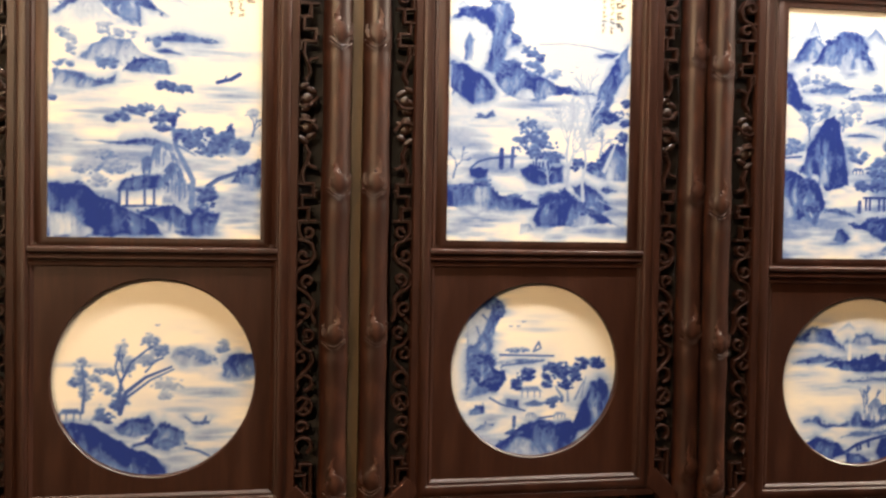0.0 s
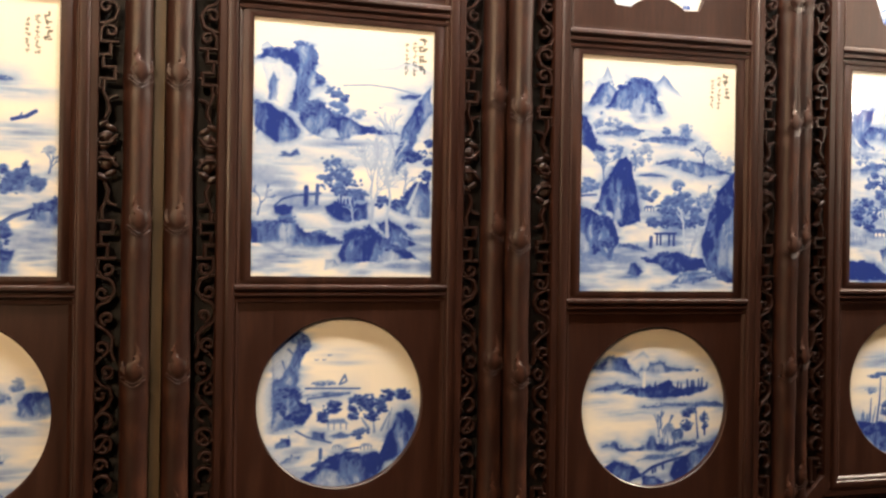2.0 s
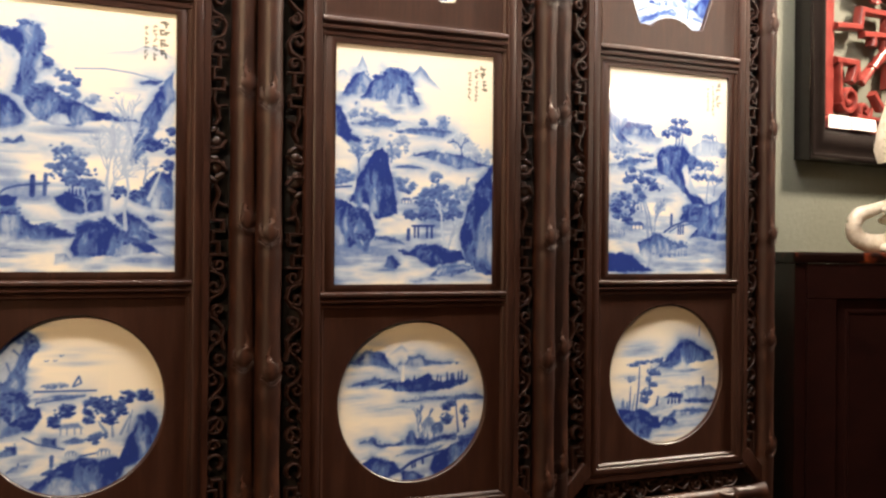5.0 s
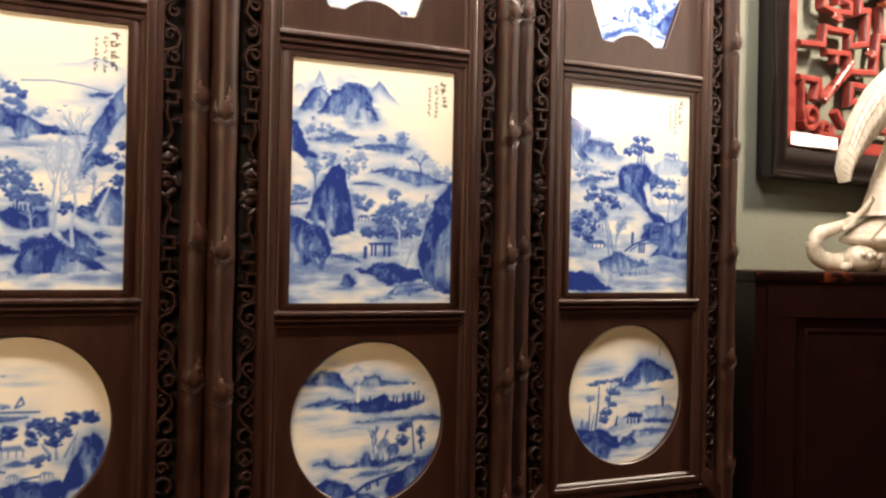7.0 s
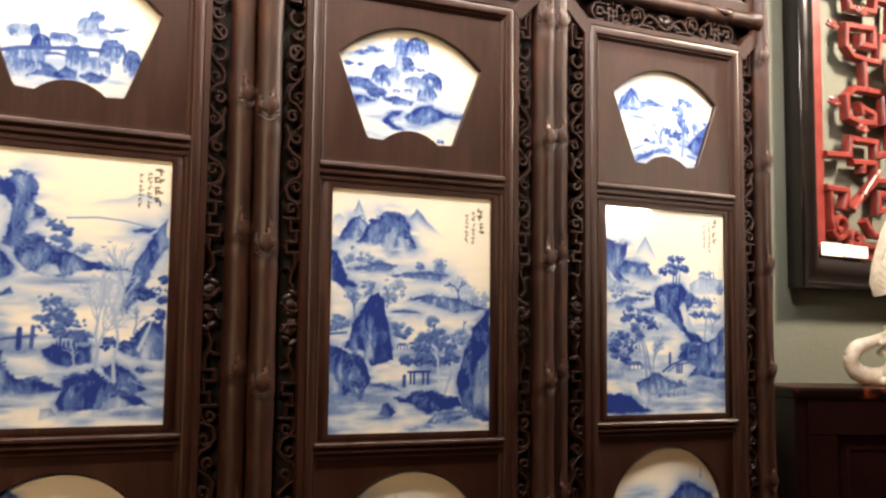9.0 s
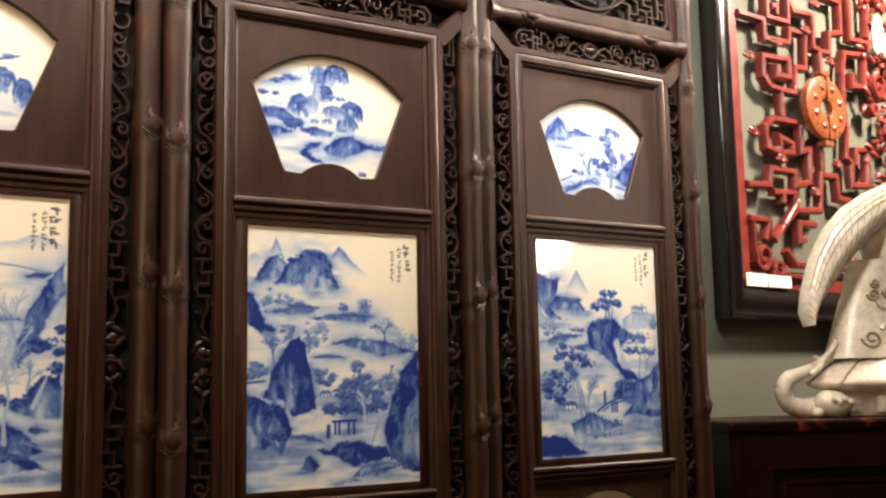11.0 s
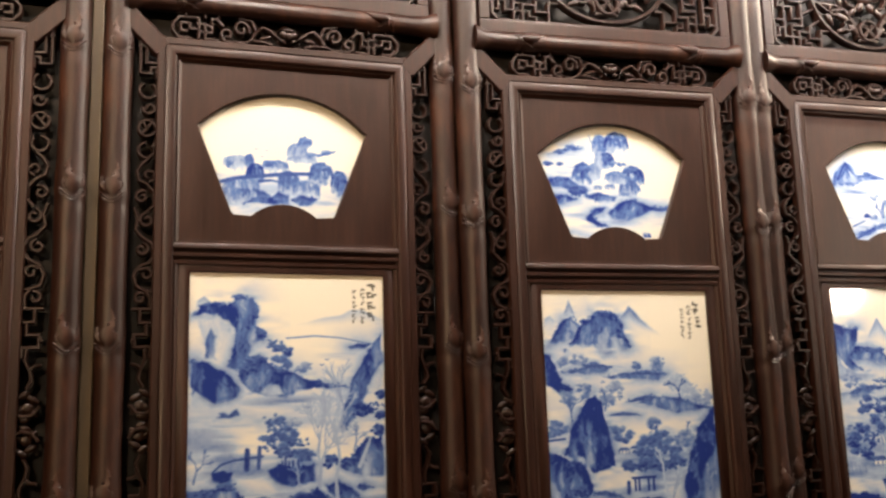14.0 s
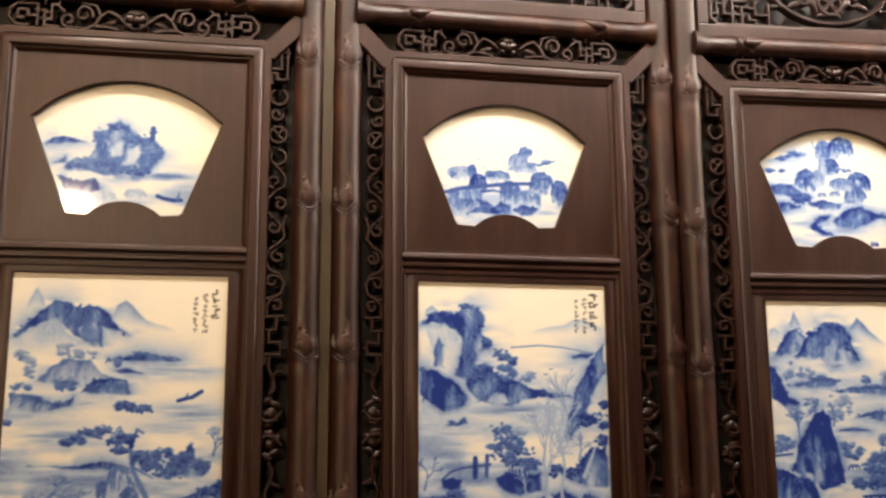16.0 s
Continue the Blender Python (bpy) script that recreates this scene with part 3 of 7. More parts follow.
class Sheet:
    """A sheet of glaze on which cobalt is laid. Places are in hundredths of its width and of its height."""

    def __init__(self, tall, cells, seed):
        self.nx, self.ny, self.tall = cells, int(cells * tall), tall
        self.x, self.y = np.meshgrid((np.arange(self.nx) + 0.5) / self.nx, (np.arange(self.ny) + 0.5) / self.nx)
        self.ink, self.px, self.seed = np.zeros((self.ny, self.nx)), 1.0 / cells, seed
        self.black = np.zeros_like(self.ink)

    def put(self, x, y):
        return x / 100, y / 100 * self.tall

    def part_of(self, x0, y0, x1, y1):
        """The patch of the sheet round a box, as slices."""
        c = lambda v, n: int(min(max(v * self.nx, 0), n))
        return np.s_[c(y0, self.ny) : c(y1, self.ny) + 1, c(x0, self.nx) : c(x1, self.nx) + 1]

    def next(self):
        self.seed += 1
        return self.seed

    def wash(self, cx, cy, w, h, tone=0.25):
        """A level streak of thin wash, as on water and mist."""
        s = self.next()
        cx, cy = self.put(cx, cy)
        w, h = w / 100, h / 100 * self.tall
        n = fbm(self.x * 3 + 9, self.y * 30, s)
        d = np.exp(-(((self.x - cx) / w) ** 2) - ((self.y - cy + 0.03 * (n - 0.5)) / h) ** 2)
        self.ink = np.maximum(self.ink, tone * d * smooth(0.2, 0.75, n) * 1.2)

    def water(self, top, tone):
        """Broken level wash over the lower part, left pale in streaks."""
        s = self.next()
        n = fbm(self.x * 2.5, self.y * 16, s, 4)
        m = fbm(self.x * 5, self.y * 5, s + 3, 3)
        self.ink = np.maximum(self.ink, tone * smooth(0.35, 0.7, 0.6 * n + 0.4 * m) * smooth(top / 100 * self.tall, 0.4 * top / 100 * self.tall, self.y))

    def mass(self, pts, tone=0.75, light=0.5, fade=0.3, streak=1.0, rough=1.0, depth=0.0):
        """A hill or rock within a ring of points: laid in dark along its crest, drawn out paler below, perhaps lost in mist."""
        s = self.next()
        ring = [self.put(pts[i], pts[i + 1]) for i in range(0, len(pts), 2)]
        xs, ys = [q[0] for q in ring], [q[1] for q in ring]
        at = self.part_of(min(xs) - 0.12, min(ys) - 0.12, max(xs) + 0.12, max(ys) + 0.12)
        x, y = self.x[at], self.y[at]
        high, wide = max(ys) - min(ys), max(xs) - min(xs)
        soft = rough * min(1.0, 0.35 + 5 * min(high, wide))
        wx = x + soft * 0.030 * (fbm(x * 16, y * 16, s, 3) - 0.5)
        wy = y + soft * 0.034 * (fbm(x * 20 + 40, y * 20, s + 1, 3) - 0.5)
        far, inside, above = np.full(x.shape, 9.0), np.zeros(x.shape, bool), np.full(x.shape, 9.0)
        for (ax, ay), (bx, by) in zip(ring, ring[1:] + ring[:1]):
            dx, dy = bx - ax, by - ay
            t = np.clip(((wx - ax) * dx + (wy - ay) * dy) / max(dx * dx + dy * dy, 1e-9), 0, 1)
            far = np.minimum(far, np.hypot(wx - ax - t * dx, wy - ay - t * dy))
            cross = (ay > wy) != (by > wy)
            inside ^= cross & (wx < dx * (wy - ay) / (dy if abs(dy) > 1e-9 else 1e-9) + ax)
            span = (ax > wx) != (bx > wx)
            over = dy * (wx - ax) / (dx if abs(dx) > 1e-9 else 1e-9) + ay - wy
            above = np.where(span & (over > 0), np.minimum(above, over), above)
        sd = np.where(inside, far, -far)
        cover = smooth(-1.6 * self.px, 2.4 * self.px, sd)
        warp = fbm(x * 7, y * 7, s + 4, 2)
        pull = fbm(x * 34 + 2.5 * warp, y * 6 - x * 3, s + 2, 2)
        pool = fbm(x * 9, y * 9, s + 6, 2)
        deep = depth or max(0.03, 0.42 * high)
        crest = np.exp(-above / deep * (0.7 + 0.9 * pool))
        body = 1 - light * (1 - crest) + streak * (0.6 * (pull - 0.5) + 0.75 * (pool - 0.5))
        # pooled rim where the wash dried
        body = body + 0.08 * min(1.0, streak) * np.exp(-(((sd - 2.0 * self.px) / (2.0 * self.px)) ** 2))
        if fade:
            low = min(ys)
            cover = cover * smooth(0.0, fade, (y - low) / max(high, 1e-6) + 0.25 * (pool - 0.5))
        a = tone * np.clip(body, 0.10, 1.15)
        if streak >= 0.5 and tone > 0.5:
            self.ink[at] = np.maximum(self.ink[at], 0.5 * tone * np.exp(-far / 0.05) * smooth(0.25, 0.6, fbm(x * 5, y * 16, s + 11, 3)))
        self.ink[at] = self.ink[at] * (1 - cover) + a * cover
        rng = random.Random(s + 5)
        # brushed strokes that follow the slope
        for _ in range(int(high * wide / 0.0011) if streak >= 1.0 else 0):
            gx, gy = rng.uniform(min(xs), max(xs)), rng.uniform(min(ys), max(ys))
            i, j = int(gy * self.nx), int(gx * self.nx)
            i0, j0 = at[0].start, at[1].start
            if 0 <= i - i0 < cover.shape[0] and 0 <= j - j0 < cover.shape[1] and cover[i - i0, j - j0] > 0.7 and sd[i - i0, j - j0] > 0.012:
                base, ln = self.ink[min(i, self.ny - 1), min(j, self.nx - 1)], rng.uniform(0.010, 0.026)
                self.dab(gx, gy, rng.uniform(0.0035, 0.0065), ln, base * rng.choice((0.72, 0.85, 1.2, 1.35)), rng.uniform(-0.7, 0.7) + 1.2 * (gx - 0.5 * (min(xs) + max(xs))) / max(wide, 0.05))
        if streak >= 1.0 and tone > 0.6 and high > 0.035:
            # tufts of scrub along the crest
            rng = random.Random(s)
            for (ax, ay), (bx, by) in zip(ring, ring[1:] + ring[:1]):
                if bx < ax:
                    continue
                for _ in range(int((bx - ax) / 0.009)):
                    if rng.random() < 0.45:
                        t = rng.random()
                        self.dab(ax + (bx - ax) * t, ay + (by - ay) * t + rng.uniform(-0.012, 0.006), rng.uniform(0.005, 0.010), rng.uniform(0.004, 0.009), tone * rng.uniform(0.7, 1.0), rng.uniform(-0.5, 0.5))

    def far(self, pts, tone=0.3):
        self.mass(pts, tone, 0.75, 0.7, 0.2, 0.3)

    def dab(self, cx, cy, rx, ry, a, turn=0.0):
        """One touch of the brush."""
        r = max(rx, ry) * 1.3 + 2 * self.px
        at = self.part_of(cx - r, cy - r, cx + r, cy + r)
        x, y = self.x[at] - cx, self.y[at] - cy
        c, s = math.cos(turn), math.sin(turn)
        d = np.hypot((x * c + y * s) / rx, (y * c - x * s) / ry)
        m = 0.9 * (1 - smooth(0.35, 1.2, d))
        self.ink[at] = self.ink[at] * (1 - m) + a * m

    def crown(self, cx, cy, rx, ry, tone=0.8, size=0.014):
        """Foliage: a soft wash, then overlapping touches that thin out towards a tufted edge."""
        rng = random.Random(self.next())
        cx, cy = self.put(cx, cy)
        rx, ry = 1.12 * rx / 100, 1.12 * ry / 100 * self.tall
        small = min(1.0, 0.5 + 12 * min(rx, ry))
        # wet clumps first, each with a darker lower side
        for k in range(int(4 + 900 * rx * ry)):
            a, r = rng.uniform(0, 6.283), 0.7 * math.sqrt(rng.random())
            x, y, q = cx + rx * r * math.cos(a), cy + ry * r * math.sin(a), small * size * rng.uniform(1.3, 2.2)
            self.dab(x, y, 1.2 * q, 0.8 * q, tone * rng.uniform(0.6, 0.8), rng.uniform(-0.4, 0.4))
            self.dab(x + 0.2 * q, y - 0.3 * q, 0.9 * q, 0.45 * q, tone * rng.uniform(0.8, 1.05), rng.uniform(-0.4, 0.4))
        for k in range(int(14 + 3800 * rx * ry)):
            a, r = rng.uniform(0, 6.283), math.sqrt(rng.random()) * rng.uniform(0.8, 1.08)
            low = 0.5 - 0.5 * math.sin(a) * r
            self.dab(cx + rx * r * math.cos(a), cy + ry * r * math.sin(a), small * size * rng.uniform(0.7, 1.2), small * size * rng.uniform(0.45, 0.8), tone * (0.74 + 0.3 * low) * rng.uniform(0.82, 1.12), rng.uniform(-0.6, 0.6))

    def willow(self, cx, cy, rx, ry, tone=0.6):
        """Drooping foliage in soft wet strokes, darker over its rounded top."""
        rng = random.Random(self.next())
        cx, cy = self.put(cx, cy)
        rx, ry = 1.2 * rx / 100, 1.2 * ry / 100 * self.tall
        self.dab(cx, cy, 1.05 * rx, 1.05 * ry, max(0.5 * tone, 0.28))
        for k in range(int(26 + 5000 * rx * ry)):
            u = rng.uniform(-0.95, 0.95)
            edge = ry * math.sqrt(1 - u * u)
            v = rng.uniform(-0.9, 0.85)
            self.dab(cx + rx * u, cy + edge * v, rng.uniform(0.008, 0.016), rng.uniform(0.014, 0.026), tone * (0.88 + 0.25 * v) * rng.uniform(0.75, 1.2), rng.uniform(-0.25, 0.25))
        for k in range(int(10 + 160 * rx)):
            a = rng.uniform(0.2, 2.9)
            self.dab(cx + 0.92 * rx * math.cos(a), cy + 0.9 * ry * math.sin(a), rng.uniform(0.008, 0.015), rng.uniform(0.006, 0.011), tone * rng.uniform(0.95, 1.25), a - 1.57)
        # hanging strands
        for k in range(int(7 + 130 * rx)):
            u = rng.uniform(-0.9, 0.9)
            top = cy + ry * math.sqrt(1 - u * u) * rng.uniform(0.3, 0.95)
            x, ln = cx + rx * u, ry * rng.uniform(0.5, 1.2)
            self.stroke([(x, top), (x + 0.25 * rx * u, top - 0.4 * ln), (x + 0.32 * rx * u, top - ln)], rng.uniform(0.0022, 0.0042), tone * rng.uniform(1.0, 1.35))

    def stroke(self, pts, width=0.004, tone=0.8, black=False, taper=True):
        """A brushed line through points already in sheet units."""
        xs, ys = [q[0] for q in pts], [q[1] for q in pts]
        m = width + 3 * self.px
        at = self.part_of(min(xs) - m, min(ys) - m, max(xs) + m, max(ys) + m)
        x, y = self.x[at], self.y[at]
        a = np.zeros(x.shape)
        n = len(pts) - 1
        for i, ((x0, y0), (x1, y1)) in enumerate(zip(pts, pts[1:])):
            dx, dy = x1 - x0, y1 - y0
            t = np.clip(((x - x0) * dx + (y - y0) * dy) / max(dx * dx + dy * dy, 1e-9), 0, 1)
            d = np.hypot(x - x0 - t * dx, y - y0 - t * dy)
            w = width * (1 - (0.6 * (i + t) / n if taper else 0))
            a = np.maximum(a, 1 - smooth(w - 0.6 * self.px, w + 0.9 * self.px, d))
        if black:
            self.black[at] = np.maximum(self.black[at], tone * a)
        else:
            self.ink[at] = self.ink[at] * (1 - a) + tone * a

    def line(self, pts, width=0.004, tone=0.8, taper=True):
        self.stroke([self.put(pts[i], pts[i + 1]) for i in range(0, len(pts), 2)], width, tone, False, taper)

    def boughs(self, x, y, length, angle, depth=4, width=0.006, tone=0.65, spread=32):
        """A bare branching tree."""
        rng = random.Random(self.next())

        def grow(px, py, ln, a, k, w):
            ex, ey = px + ln * math.cos(radians(a)), py + ln * math.sin(radians(a))
            mx, my = (px + ex) / 2 + 0.08 * ln * rng.uniform(-1, 1), (py + ey) / 2
            self.stroke([(px, py), (mx, my), (ex, ey)], w, tone)
            if k:
                for q in range(2 if rng.random() < 0.6 else 3):
                    grow(ex if q < 2 else mx, ey if q < 2 else my, ln * rng.uniform(0.55, 0.8), a + spread * rng.uniform(-1.2, 1.2), k - 1, max(w * 0.62, 0.0016))

        grow(*self.put(x, y), length / 100, angle, depth, width)

    def reeds(self, x0, x1, y, h, count, tone=0.6, width=0.0028):
        rng = random.Random(self.next())
        for k in range(count):
            x = x0 + (x1 - x0) * (k + rng.random()) / count
            self.line((x, y, x + 0.6 * rng.uniform(-1, 1), y + h * rng.uniform(0.5, 1.0)), width, tone)

    def hut(self, x, y, w, tone=0.85):
        k = 100 / self.tall / 100
        h = w * k
        self.mass((x - 0.9 * w, y, x + 0.9 * w, y, x + 0.9 * w, y + 0.5 * h, x - 0.9 * w, y + 0.5 * h), 0.02, 0, 0, 0, 0)
        self.mass((x - w, y + 0.45 * h, x - 0.6 * w, y + 0.95 * h, x + 0.6 * w, y + 0.95 * h, x + w, y + 0.45 * h), tone, 0.3, 0, 0.4, 0.15)
        for q in (-0.8, -0.3, 0.3, 0.8):
            self.line((x + q * w, y, x + q * w, y + 0.5 * h), 0.0028, tone, False)

    def writing(self, x, y, columns):
        """Columns of brushed writing too small to read, as short bars."""
        rng = random.Random(self.next())
        for c, (count, size) in enumerate(columns):
            for k in range(count):
                cx, cy = self.put(x - 4.4 * c, y - 2.0 * k * size - 1.2 * c)
                for _ in range(4):
                    ax, ay = rng.uniform(-0.5, 0.5), rng.uniform(-0.5, 0.5)
                    lie = rng.random() < 0.6
                    self.stroke([(cx + 0.017 * size * ax, cy + 0.017 * size * ay), (cx + 0.017 * size * (ax + (0.6 if lie else 0.05)), cy + 0.017 * size * (ay + (0.05 if lie else -0.6)))], 0.0025 * size, 0.92, True, False)

    def birds(self, x, y, count):
        rng = random.Random(self.next())
        for _ in range(count):
            bx, by = x + rng.uniform(-7, 7), y + rng.uniform(-4, 4)
            self.line((bx - 1, by + 0.3, bx, by, bx + 1, by + 0.5), 0.0024, 0.7)

    def colours(self):
        n = fbm(self.x * 60, self.y * 60, 401, 2)
        e = np.pad(self.ink, 1, mode="edge")
        soft = (4 * e[1:-1, 1:-1] + e[:-2, 1:-1] + e[2:, 1:-1] + e[1:-1, :-2] + e[1:-1, 2:]) / 8
        k = np.clip(soft * (0.95 + 0.18 * (n - 0.5)), 0, 1.1)[..., None]
        glaze, pale, mid, deep = np.array([0.745, 0.690, 0.565]), np.array([0.37, 0.45, 0.57]), np.array([0.095, 0.163, 0.365]), np.array([0.019, 0.036, 0.185])
        c = glaze + (pale - glaze) * np.clip(k / 0.30, 0, 1)
        c = c + (mid - c) * np.clip((k - 0.30) / 0.32, 0, 1)
        c = c + (deep - c) * np.clip((k - 0.62) / 0.36, 0, 1)
        return c * (1 - self.black[..., None] * 0.93)


def paint_landscape(s, key):
    if key == "A":
        s.wash(74.8, 67, 23.2, 3.9, 0.4)
        s.wash(83.3, 51.7, 19.2, 4.3, 0.4)
        s.wash(24, 45.3, 23.3, 4.6, 0.4)
        s.wash(73.4, 47, 19.1, 2.4, 0.3)
        s.far((5, 79.8, 7.9, 88.4, 10.6, 93.3, 12.3, 94.3, 15.1, 90.4, 16.7, 87.1, 11, 81.8), 0.4)
        s.far((45.2, 82.1, 47.9, 88.5, 52.2, 90.5, 56.9, 87.1, 62.3, 83.3, 74, 80.5, 83.2, 77.2, 66.4, 78.5, 52.4, 79.3), 0.5)
        s.mass((2.2, 76.9, 8.5, 82.5, 15.5, 86.6, 18.9, 89.5, 26.4, 89.2, 32.8, 87.8, 39.1, 88.3, 44.3, 86, 45.8, 82.6, 53.8, 77.9, 46, 80, 41.2, 80.9, 41.9, 76.3, 44.7, 71.6, 40.4, 71.5, 36.3, 75.8, 29.9, 77.2, 24.7, 80.5, 20.7, 83.8, 14.7, 81.8, 7.7, 77.7), 0.82, 0.5, 0.25)
        s.mass((2.3, 76.5, 11.1, 80.8, 20.7, 83.8, 26.1, 79.1, 33.8, 75.3, 29.1, 72.4, 15.7, 70.4, 4.5, 72.2), 0.3, 0.4, 0.5)
        s.crown(31.6, 71.5, 10, 1.5, 0.6)
        s.crown(7.1, 70.8, 2.7, 1.7, 0.6)
        s.crown(10.9, 66.6, 2.4, 3.6, 0.55)
        s.crown(25.9, 73.8, 3.7, 1.1, 0.5)
        s.mass((14, 62, 19.6, 67.1, 25.6, 70.3, 36.8, 69.6, 40.8, 65.8, 47.2, 64, 54.8, 62.1, 55.7, 58.3, 47.7, 57.3, 35.2, 58.1, 29.9, 62), 0.55, 0.5, 0.25)
        s.mass((33.9, 58.7, 39.8, 63, 47.2, 63, 54.2, 62.1, 55.8, 57.9, 45.2, 57.1), 0.85, 0.45, 0.25)
        s.crown(26.9, 61.1, 4.9, 2.3, 0.75)
        s.crown(49.9, 61.1, 5, 1.4, 0.7)
        s.mass((2.2, 58, 10.7, 58.2, 18.2, 56.4, 26.9, 54.5, 31.5, 57.3, 30, 53.6, 16.2, 51.5, 2.9, 50.6), 0.72, 0.4, 0.25)
        s.crown(7.5, 60.1, 4.2, 1.4, 0.65)
        s.crown(1.9, 48.5, 2.4, 0.9, 0.7)
        s.mass((44.3, 69.4, 54.2, 70.7, 59.2, 72.1, 68.2, 71.3, 78.5, 69.7, 64.5, 69.1), 0.85, 0.2, 0)
        s.mass((48.3, 65.7, 53.3, 66.8, 61.5, 65.1, 50.9, 64.7), 0.75, 0.2, 0)
        s.crown(49.4, 68.3, 1.5, 1.3, 0.7)
        s.crown(60.5, 71.7, 3.8, 0.8, 0.8)
        s.line((78, 55.7, 82, 56.5, 84.3, 56.9), 0.008, 0.85, False)
        s.line((84.3, 56.9, 88.7, 58.9), 0.009, 0.85, False)
        s.line((81.5, 56.5, 82.4, 58.2), 0.005, 0.8)
        s.wash(86.7, 12.4, 14.6, 5, 0.45)
        s.wash(89.5, 6.5, 12, 3, 0.45)
        s.wash(21.8, 49.9, 18.9, 3.8, 0.3)
        s.wash(34.4, 54.1, 19.1, 2.4, 0.4)
        s.wash(34.6, 29, 25.6, 3.9, 0.25)
        s.mass((13.2, 34, 34.6, 33.9, 40.9, 35, 49.9, 35.2, 57.6, 33.4, 47.3, 32.8, 37.1, 33), 0.88, 0.2, 0)
        s.mass((68.1, 29.6, 75.9, 34.8, 81.1, 37.9, 85, 42, 87.7, 36.1, 94.3, 34.3, 93.4, 31.1, 83.8, 28.9, 73.3, 28.7), 0.8, 0.4, 0.25)
        s.crown(79.8, 35.9, 5.3, 2.5, 0.85)
        s.crown(88.4, 34.1, 5.3, 2, 0.85)
        s.crown(75.9, 31.4, 6.6, 1.8, 0.8)
        s.boughs(95, 37.3, 4.7, 80, 3, 0.006, 0.6, 32)
        s.crown(94.8, 45.2, 3.3, 1.5, 0.5)
        s.mass((85.3, 21.1, 89.2, 25.1, 99.8, 29.4, 100.6, 19.3, 94.6, 18.2, 89.3, 19.6), 0.95, 0.35, 0.25)
        s.crown(91.8, 24.8, 5.3, 1.5, 0.95)
        s.crown(27, 29.3, 5.1, 1.9, 0.6)
        s.crown(22, 24.4, 7.6, 1.7, 0.55)
        s.crown(29.6, 25.1, 6.3, 2.4, 0.6)
        s.crown(24.6, 20.1, 5.1, 2.4, 0.55)
        s.crown(36, 25.2, 5.1, 1.9, 0.55)
        s.crown(15.8, 24, 3.7, 1, 0.55)
        s.willow(53.2, 28.5, 4.5, 4.9, 0.5)
        s.willow(57.8, 20.7, 3.9, 5.4, 0.6)
        s.willow(45.5, 25.4, 1.3, 2.9, 0.6)
        s.willow(61.7, 16.9, 3.3, 3.9, 0.5)
        s.line((66.4, 11.6, 67.1, 20.9, 62.9, 27.2, 59.2, 32, 57.6, 39.8, 60.1, 46, 62.9, 44.8), 0.014, 0.55)
        s.line((57.6, 40.3, 52.3, 46.9, 48.5, 43.9), 0.006, 0.55)
        s.line((58.9, 33.5, 68.1, 29.8), 0.006, 0.6)
        s.crown(56.1, 53.6, 6.4, 1.8, 0.9)
        s.crown(62.6, 52.9, 4.1, 1.6, 0.85)
        s.crown(53.5, 54.7, 3.2, 1.2, 0.85)
        s.crown(30.1, 41.7, 4, 1.5, 0.9)
        s.crown(37, 43.8, 6.4, 2.3, 0.85)
        s.crown(45.3, 46, 4.5, 1.5, 0.8)
        s.crown(53.7, 42.6, 6.4, 2.7, 0.95)
        s.crown(52.4, 39, 3.9, 1.3, 0.9)
        s.crown(64.1, 36.5, 6.5, 3.1, 0.9)
        s.crown(71.9, 37.9, 4.6, 2.2, 0.85)
        s.crown(67.4, 33.7, 5.2, 1.6, 0.85)
        s.mass((0.9, 18.6, 7.1, 18.9, 15.8, 19.5, 20.9, 16.2, 29.7, 13.5, 37.4, 10.7, 47.7, 6.9, 52.9, 1.6, 1.1, 0.6), 1.05, 0.3, 0)
        s.mass((1, 9.7, 8.4, 9.3, 16, 6.5, 22.3, 2.7, 21.3, 0.8, 1.1, 0.6), 0.5, 0.5, 0)
        s.mass((41.2, 9.6, 50.2, 11.8, 57.9, 12, 65.8, 9.1, 71, 11.2, 78.8, 9.3, 78.4, 2.2, 60.7, 1.5, 52.8, 5.8), 0.92, 0.4, 0)
        s.mass((46.3, 8.4, 54.1, 8, 63.2, 3.2, 56.7, 2), 0.5, 0.4, 0.25)
        s.crown(73.5, 16.1, 4.7, 3.3, 0.9)
        s.crown(72.3, 10.7, 5.2, 2, 0.95)
        s.mass((33.6, 11.6, 33.8, 18.2, 52.7, 18.5, 52.8, 11.9), 0.06, 0, 0)
        s.mass((31.7, 16.6, 34.7, 20.1, 39.8, 22.4, 52.6, 22.4, 55.5, 19.5, 50.8, 17.5), 0.85, 0.35, 0)
        s.line((33.3, 11.8, 33.2, 17.4), 0.005, 0.8, False)
        s.line((36.7, 11.8, 36.7, 17.5), 0.005, 0.8, False)
        s.line((44.8, 12, 44.7, 17.6), 0.005, 0.8, False)
        s.line((49.1, 12, 49.1, 17.7), 0.005, 0.8, False)
        s.line((34.8, 11.6, 50.2, 11.8), 0.005, 0.8, False)
        s.line((73.5, 19.3, 78.7, 21.9, 87.2, 24.2), 0.005, 0.8, False)
        s.line((74.8, 18.9, 79.3, 21.3, 87.2, 23.5), 0.004, 0.7, False)
        s.writing(93, 93.7, ((4, 1.5), (8, 0.9), (7, 0.9)))
    elif key == "B":
        s.wash(82.7, 67.7, 15.2, 5.3, 0.35)
        s.wash(18.2, 43.2, 21, 5.1, 0.42)
        s.wash(53.4, 52.4, 32.5, 2.6, 0.45)
